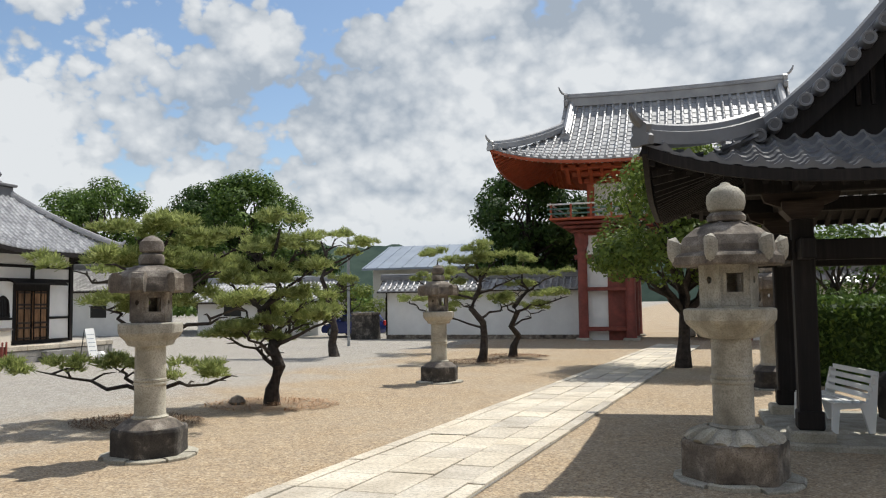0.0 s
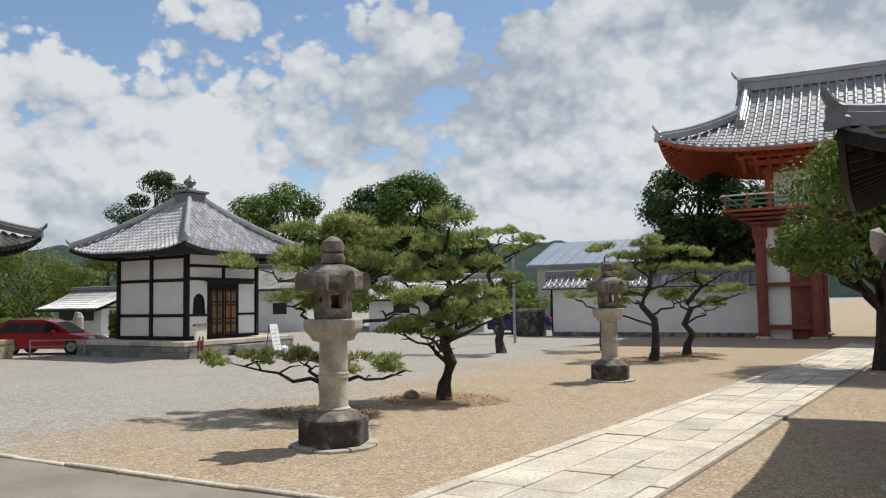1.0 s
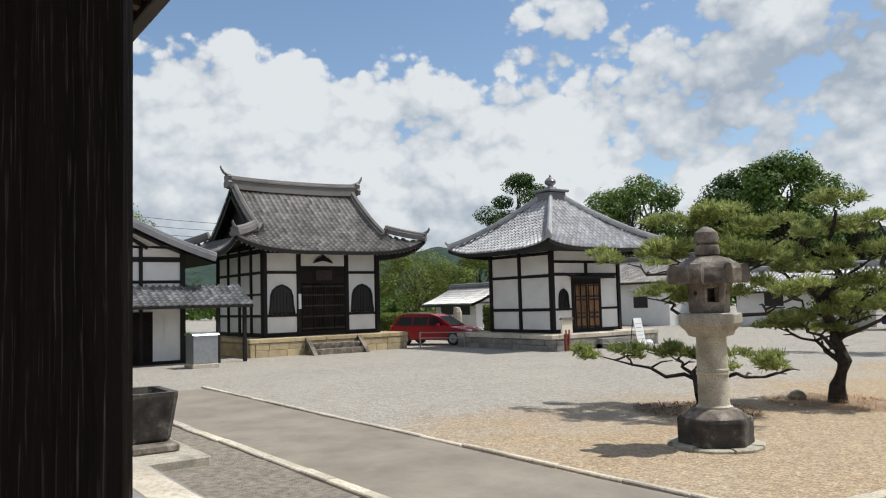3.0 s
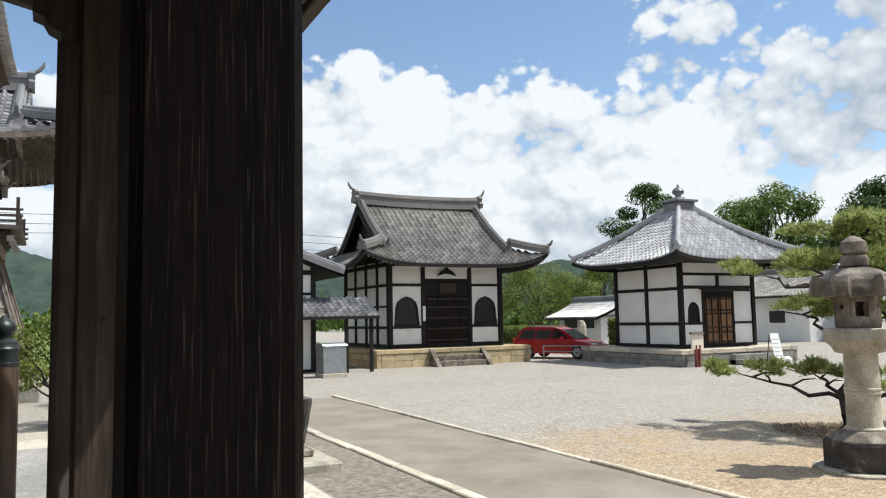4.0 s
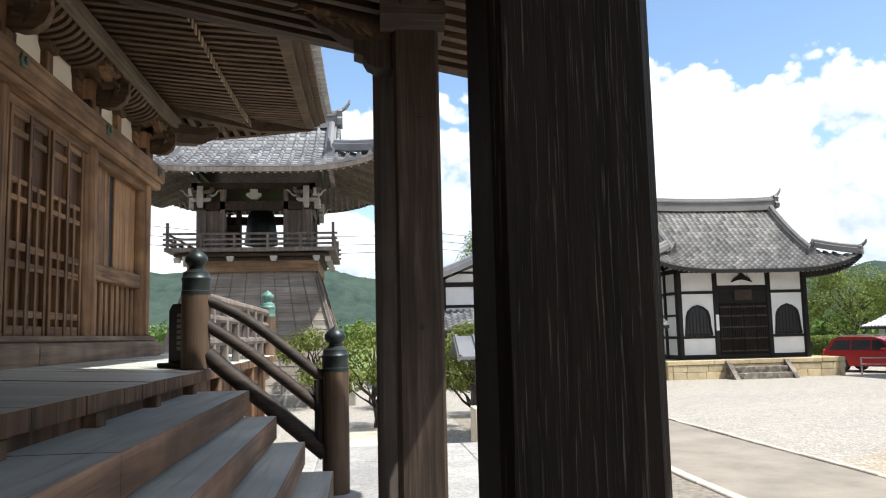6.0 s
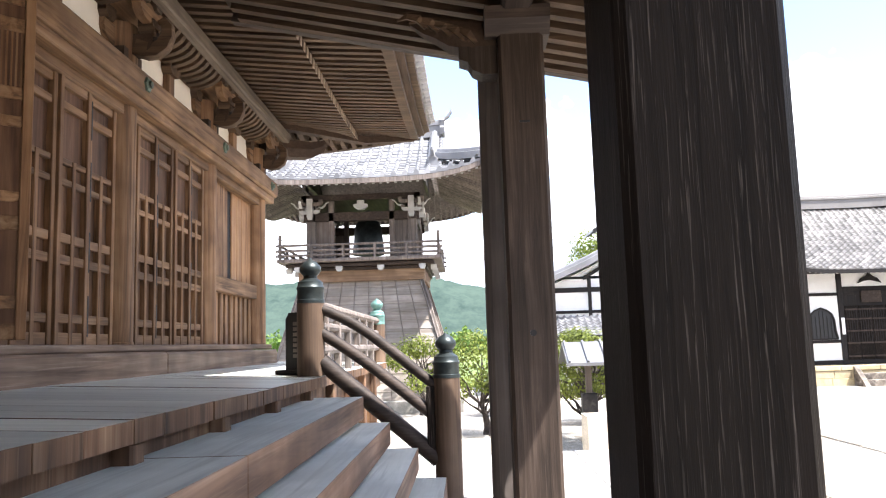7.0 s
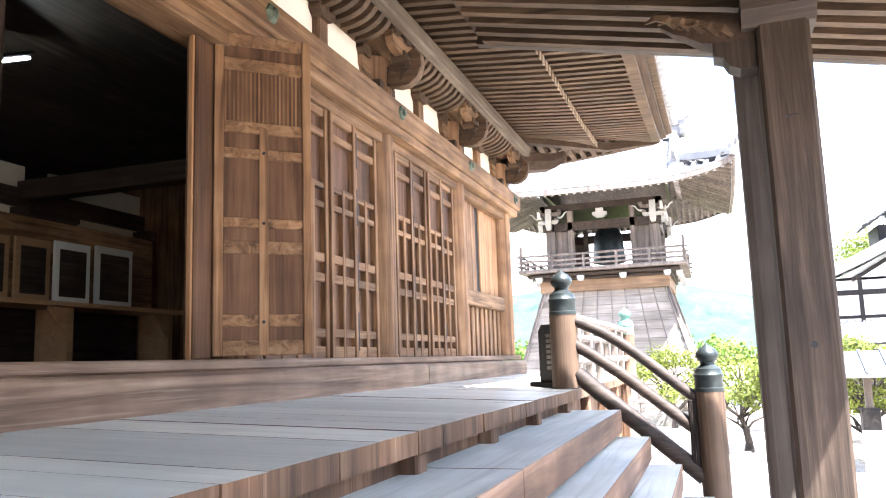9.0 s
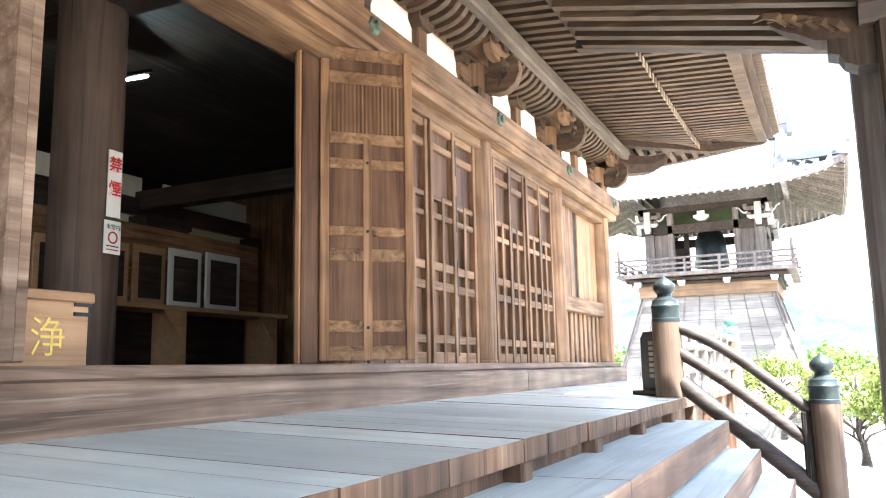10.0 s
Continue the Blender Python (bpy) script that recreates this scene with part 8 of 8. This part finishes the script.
        part("roof_rail", Geo().tube([(-L + 0.8, s * (W - 0.30), Hh + 0.02), (-L + 1.0, s * (W - 0.30), Hh + 0.07), (L - 2.6, s * (W - 0.30), Hh + 0.06), (L - 2.4, s * (W - 0.30), Hh)], 0.018, 6), STEEL, root)
    part("windscreen", Geo().add([(L - 1.85, -0.62, Hh - 0.13), (L - 1.85, 0.62, Hh - 0.13), (L - 1.1, 0.74, 1.01), (L - 1.1, -0.74, 1.01)], [(0, 1, 2, 3)]), CAR_GLASS, root)
    part("rear_window", Geo().add([(-L + 0.13, -0.66, 1.05), (-L + 0.13, 0.66, 1.05), (-L + 0.42, 0.6, Hh - 0.16), (-L + 0.42, -0.6, Hh - 0.16)], [(0, 1, 2, 3)]), CAR_GLASS, root)


car("parked_car", Matrix.Translation((-34.6, 24.3, GZ)) @ Matrix.Rotation(0.46, 4, "Z"), CAR_RED, "red estate car parked between the halls")
car("parked_car", Matrix.Translation((-20.9, 47.6, GZ)) @ Matrix.Rotation(PI - 0.35, 4, "Z"), CAR_BLUE, "dark blue car parked beyond the wall", 4.2, 1.55)


# ---- small things in the yard ----
def build_small_things():
    p = thing("lamp_pole", (-16.8, 37.7, GZ), "thin grey steel pole with a side arm", "pole")
    part("shaft", Geo().tube([(0, 0, 0), (0, 0, 5.5)], 0.075, 10), STEEL, p, smooth=True)
    part("arm", Geo().tube([(0, 0, 5.1), (-0.4, 0, 5.35)], 0.035, 8), STEEL, p)
    s = thing("notice_board", (-24.7, 24.1, GZ), "cream notice board on a brown post", "sign")
    part("post", Geo().box(-0.06, 0.06, -0.12, -0.04, 0, 0.9, 0.01), RED_DARK, s)
    part("post", Geo().box(-0.06, 0.06, 0.06, 0.14, 0, 0.9, 0.01), RED_DARK, s)
    part("panel", Geo().box(-0.04, 0.04, -0.30, 0.32, 0.72, 1.34, 0.01), PLASTER_CREAM, s)
    part("hood", Geo().prism([(-0.1, 1.33), (0.1, 1.33), (0, 1.42)], -0.34, 0.36), WOOD_DARK_Y, s)
    s = thing("leaning_sign", (-23.9, 27.9, GZ), "white poster board leaning on a dark easel", "sign")
    part("panel", Geo().box(-0.012, 0.012, -0.26, 0.26, 0.1, 1.3, 0.004, Matrix.Rotation(-0.22, 4, "Y")), PAPER, s)
    for k in range(5):
        part("writing_bar", Geo().box(0.0125, 0.016, -0.2, 0.2 - 0.05 * (k % 2), 0.35 + 0.17 * k, 0.375 + 0.17 * k, 0, Matrix.Rotation(-0.22, 4, "Y")), METAL_ROOF, s)
    part("easel_leg", Geo().tube([(-0.45, -0.3, 0), (-0.25, -0.3, 1.25)], 0.02, 6), IRON, s)
    part("sand_bag", Geo().lathe([(0.12, 0), (0.2, 0.05), (0.2, 0.2), (0.1, 0.3)], 10, (-0.1, 0.5, 0)), PAPER, s, smooth=True)
    for a, b in (((-33.3, 22.4), (-31.1, 23.5)),):
        f = thing("low_barrier", (0, 0, GZ), "low steel pipe barrier by the car", "barrier")
        for q in (a, b):
            part("upright", Geo().tube([(*q, 0), (*q, 0.75)], 0.035, 8), STEEL, f)
        for z in (0.45, 0.72):
            part("pipe", Geo().tube([(*a, z), (*b, z)], 0.025, 8), STEEL, f)
    st = thing("stone_marker", (-37.2, 27.6, GZ), "pale round-topped stone marker", "stone")
    part("shaft", Geo().lathe([(0.28, 0), (0.26, 1.6), (0.16, 1.85), (0.05, 1.9)], 8), GRANITE, st)
    bx = thing("metal_cabinet", (-29.85, 10.35, GZ), "grey metal cabinet on a pale concrete foot", "cabinet")
    part("foot", Geo().box(-0.5, 0.5, -0.5, 0.5, -0.02, 0.16, 0.02), SLAB, bx)
    part("body", Geo().box(-0.46, 0.46, -0.46, 0.46, 0.16, 1.2, 0.02), STEEL, bx)
    part("lid", Geo().prism([(-0.5, 1.2), (0.5, 1.2), (0.45, 1.26), (0.0, 1.32), (-0.45, 1.26)], -0.5, 0.5), STEEL, bx)
    ba = thing("water_basin", (-12.95, 3.75, GZ), "weathered tapered stone water basin on a slab", "basin")
    part("slab", Geo().box(-0.9, 1.35, -0.75, 0.75, -0.05, 0.14, 0.03), GRANITE, ba)
    part("slab", Geo().box(-0.7, 0.75, -0.6, 0.5, 0.14, 0.26, 0.03), GRANITE_DARK, ba)
    g = Geo()
    ring = lambda r, z: [(sx * r, sy * r * 0.9, z) for sx, sy in ((-1, -0.85), (-0.85, -1), (0.85, -1), (1, -0.85), (1, 0.85), (0.85, 1), (-0.85, 1), (-1, 0.85))]
    rows = [ring(0.46, 0.24), ring(0.5, 0.3), ring(0.6, 0.92), ring(0.60, 0.98), ring(0.48, 0.98), ring(0.42, 0.75)]
    vs = [q for r in rows for q in r]
    fs = [tuple(range(8))[::-1], tuple(range(40, 48))] + [(8 * k + i, 8 * k + (i + 1) % 8, 8 * k + 8 + (i + 1) % 8, 8 * k + 8 + i) for k in range(5) for i in range(8)]
    part("body", g.add(vs, fs), GRANITE_BLACK, ba)
    part("leg", Geo().box(-0.35, 0.35, -0.35, 0.35, 0.14, 0.3, 0.05), GRANITE_BLACK, ba)
    bl = thing("stone_block", (-14.75, 2.95, GZ), "pale dressed stone block beside the basin", "stone")
    part("block", Geo().prism([(-0.42, 0), (0.42, 0), (0.36, 0.85), (-0.36, 0.85)], -0.4, 0.4), SLAB, bl)
    sh = thing("notice_shelter", (-16.7, 3.4, GZ), "small grey-green roofed shelter on dark posts", "shelter")
    for y in (-0.45, 0.45):
        part("post", Geo().box(-0.06, 0.06, y - 0.06, y + 0.06, 0, 1.75, 0.01), WOOD_GREY_Z, sh)
    for s in (-1, 1):
        g = Geo().add([(s * 0.75, -0.95, 1.72), (s * 0.75, 0.95, 1.72), (0, 0.95, 2.12), (0, -0.95, 2.12), (s * 0.75, -0.95, 1.66), (s * 0.75, 0.95, 1.66), (0, 0.95, 2.06), (0, -0.95, 2.06)],
                      [(0, 1, 2, 3), (7, 6, 5, 4), (0, 4, 5, 1), (1, 5, 6, 2), (0, 3, 7, 4)])
        part("roof_plate", g, TILE, sh)
        for k in range(6):
            y = -0.9 + 0.36 * k
            part("roof_batten", Geo().bar((s * 0.75, y, 1.74), (0, y, 2.14), 0.04, 0.04), TILE, sh)
    part("tank", Geo().box(-0.15, 0.15, -0.6, -0.3, 0.6, 1.1, 0.02), GRANITE_BLACK, sh)
    wb = thing("stone_cistern", (-18.95, 45.0, GZ), "dark square stone cistern at the wall end", "cistern")
    part("body", Geo().prism([(-0.72, 0), (0.72, 0), (0.64, 1.45), (-0.64, 1.45)], -0.6, 0.6), GRANITE_BLACK, wb)
    part("rim", Geo().box(-0.7, 0.7, -0.66, 0.66, 1.45, 1.6, 0.03), GRANITE_DARK, wb)
    dw = thing("stone_retaining_wall", (2.1, 47.5, GZ), "low wall of fitted grey stones behind the gate", "wall", kind="structure")
    rng = random.Random(3)
    for k in range(4):
        x = -2.6
        while x < 2.2:
            w = rng.uniform(0.5, 0.8)
            part("stone", Geo().box(x + 0.02, x + w - 0.02, 0, 0.7, 0.5 * k + 0.02, 0.5 * k + 0.48, 0.06), GRANITE, dw)
            x += w
    pv = thing("paved_strip", (0, 0, GZ), "narrow strip of worn stone paving by the hall", "paving", kind="structure")
    x = -11.2
    while x > -19:
        w = rng.uniform(0.7, 1.1)
        part("slab", Geo().box(x - w + 0.01, x - 0.01, 0.1, 0.98, -0.05, 0.03, 0.012), SLAB, pv)
        x -= w
    rk = thing("field_stone", (-9.75, 16.1, GZ), "small dark field stone under a pine", "stone")
    part("stone", Geo().lathe([(0.16, -0.03), (0.2, 0.06), (0.12, 0.16), (0.03, 0.2)], 7), GRANITE_DARK, rk)


build_small_things()


# ---- houses and buildings behind ----
def house(name, x0, x1, y0, y1, zw, H, label, wall=PLASTER, tile=TILE_PALE, prof=WAVE):
    root = thing(name, (0, 0, 0), label, "house")
    part("wall", Geo().box(x0, x1, y0, y1, GZ - 0.05, zw), wall, root)
    cx, cy, L, W = (x0 + x1) / 2, (y0 + y1) / 2, (x1 - x0) / 2 + 0.6, (y1 - y0) / 2 + 0.8
    for s in (0, PI):
        m = Matrix.Translation((cx, cy, zw - 0.1)) @ Matrix.Rotation(s, 4, "Z") @ Matrix.Translation((0, -W, 0))
        g = Geo()
        tile_slope(g, m, L, W, H, 0.0, 0.0, 0.3, 0.32, prof, W)
        part("roof", g, tile, root, fix=False)
        g = Geo()
        slope_shell(g, m, L, W, H, 0.0, 0.0, W, 0.05, 0.12)
        part("roof_boarding", g, WOOD_DARK_X, root)
    part("gable", Geo().prism([(-W + 0.8, zw - 0.1), (W - 0.8, zw - 0.1), (0, zw + H - 0.3)], -L + 0.6, L - 0.6, Matrix.Translation((cx, cy, 0)) @ Matrix.Rotation(PI / 2, 4, "Z") @ Matrix.Scale(-1, 4, (0, 1, 0))), wall, root)
    part("ridge", Geo().sweep(RIDGE_SEC, [(x0 - 0.6, cy, zw + H - 0.1), (x1 + 0.6, cy, zw + H - 0.1)]), tile, root)
    for k in range(2):
        xx = x0 + (x1 - x0) * (0.3 + 0.4 * k)
        part("window", Geo().box(xx - 0.7, xx + 0.7, y0 - 0.04, y0 - 0.01, 1.6, 2.5), GLASS_DARK, root)


house("garden_house", -34.2, -24.6, 50.0, 54.5, 2.75, 1.5, "low white house with a pale tiled roof")
house("garden_house", -48.5, -39.3, 49.0, 54.0, 3.7, 1.9, "white house with a weathered tiled roof", tile=TILE_OLD)
house("garden_house", -45.0, -40.5, 31.5, 35.0, 2.4, 1.1, "small dark tiled shed behind the hedge", tile=TILE)
house("garden_house", 14.0, 30.0, 33.0, 37.0, 3.0, 1.5, "white house with a tiled roof beyond the hedge")
house("far_house", -72.0, -60.0, 26.0, 32.0, 3.2, 1.8, "distant white house with a tiled roof", tile=TILE)


def build_warehouse():
    root = thing("warehouse", (0, 0, 0), "beige panel building with a blue-grey metal roof", "building")
    part("wall", Geo().box(-23.0, -8.5, 56.0, 66.0, GZ - 0.05, 5.1), BEIGE_WALL, root)
    g = Geo().add([(-23.6, 55.3, 5.0), (-8.0, 55.3, 5.0), (-8.0, 61, 7.0), (-23.6, 61, 7.0), (-8.0, 66.7, 5.0), (-23.6, 66.7, 5.0), (-23.6, 55.3, 4.85), (-8.0, 55.3, 4.85)], [(0, 1, 2, 3), (3, 2, 4, 5), (6, 7, 1, 0)])
    part("roof", g, METAL_ROOF, root)
    for i in range(16):
        x = -23.4 + i * 1.0
        part("roof_seam", Geo().bar((x, 55.3, 5.03), (x, 61, 7.03), 0.05, 0.05), METAL_ROOF, root)
    part("window", Geo().box(-22.0, -20.4, 55.95, 55.99, 1.0, 2.8), GLASS_DARK, root)


build_warehouse()


def build_far():
    g = Geo().box(-190, -40, -60, 22, GZ - 0.02, GZ + 0.25)
    single("rice_field", g, GRASSY, "bright yellow-green rice field beyond the yard", "field", "stuff")
    rng = random.Random(7)
    # wooded hills: ridges of noise, rising behind each other
    for k, (dist, base, amp, az0, az1) in enumerate(((520.0, 42.0, 24.0, 20, 130), (760.0, 46.0, 42.0, -20, 150))):
        nx, ny = 220, 14
        vs = []
        for j in range(ny + 1):
            for i in range(nx + 1):
                az = radians(az0 + (az1 - az0) * i / nx)
                r = dist + 160.0 * j / ny
                h = base + amp * (noise.noise((i * 0.035 + 4.7 * k, 0.3, k)) + 0.5 * noise.noise((i * 0.11, 1.7, k)))
                q = j / ny
                z = max(0, h) * math.sin(min(1.0, q * 1.25) * PI / 2) + 3.0 * noise.noise((i * 0.7, j * 1.3, k))
                vs.append((-r * math.sin(az), r * math.cos(az), z if j else GZ - 1))
        fs = [(j * (nx + 1) + i, j * (nx + 1) + i + 1, (j + 1) * (nx + 1) + i + 1, (j + 1) * (nx + 1) + i) for j in range(ny) for i in range(nx)]
        single("wooded_hills", Geo().add(vs, fs), HILL, "hazy green wooded hills on the horizon", "hills", "structure", smooth=True, fix=False)
    # a belt of small far trees
    vs, fs = [], []
    for _ in range(420):
        az, r = radians(rng.uniform(15, 125)), rng.uniform(150, 230)
        c = Vector((-r * math.sin(az), r * math.cos(az), GZ))
        h, w = rng.uniform(3, 8), rng.uniform(1.5, 3.5)
        for _k in range(70):
            d = Vector((rng.gauss(0, 0.45), rng.gauss(0, 0.45), 0))
            p = c + Vector((d.x * w, d.y * w, h * rng.uniform(0.05, 1.0) * (1 - 0.3 * d.length)))
            t = Vector((rng.uniform(-1, 1), rng.uniform(-1, 1), rng.uniform(-1, 1))).normalized() * 0.55
            b = t.cross(Vector((rng.uniform(-1, 1), rng.uniform(-1, 1), rng.uniform(-1, 1)))).normalized() * 0.45
            n = len(vs)
            vs += [p - t, p - b, p + t, p + b]
            fs.append((n, n + 1, n + 2, n + 3))
    single("far_woods", Geo().add(vs, fs), LEAVES, "belt of distant small trees before the hills", "trees", "stuff", fix=False)
    w = thing("power_lines", (0, 0, 0), "thin dark power lines on slim poles", "cables")
    for q in ((-75, 8), (-85, 48), (-62, -22)):
        part("pole", Geo().tube([(*q, GZ), (*q, 12.5)], 0.16, 8), STEEL, w)
    for z, o in ((12.1, 0.0), (11.3, 0.2), (10.6, -0.2)):
        for a, b in (((-62, -22), (-75, 8)), ((-75, 8), (-85, 48))):
            pts = [(a[0] + (b[0] - a[0]) * i / 10 + o, a[1] + (b[1] - a[1]) * i / 10, z - 0.9 * math.sin(PI * i / 10)) for i in range(11)]
            part("cable", Geo().tube(pts, 0.025, 5), IRON, w)


build_far()
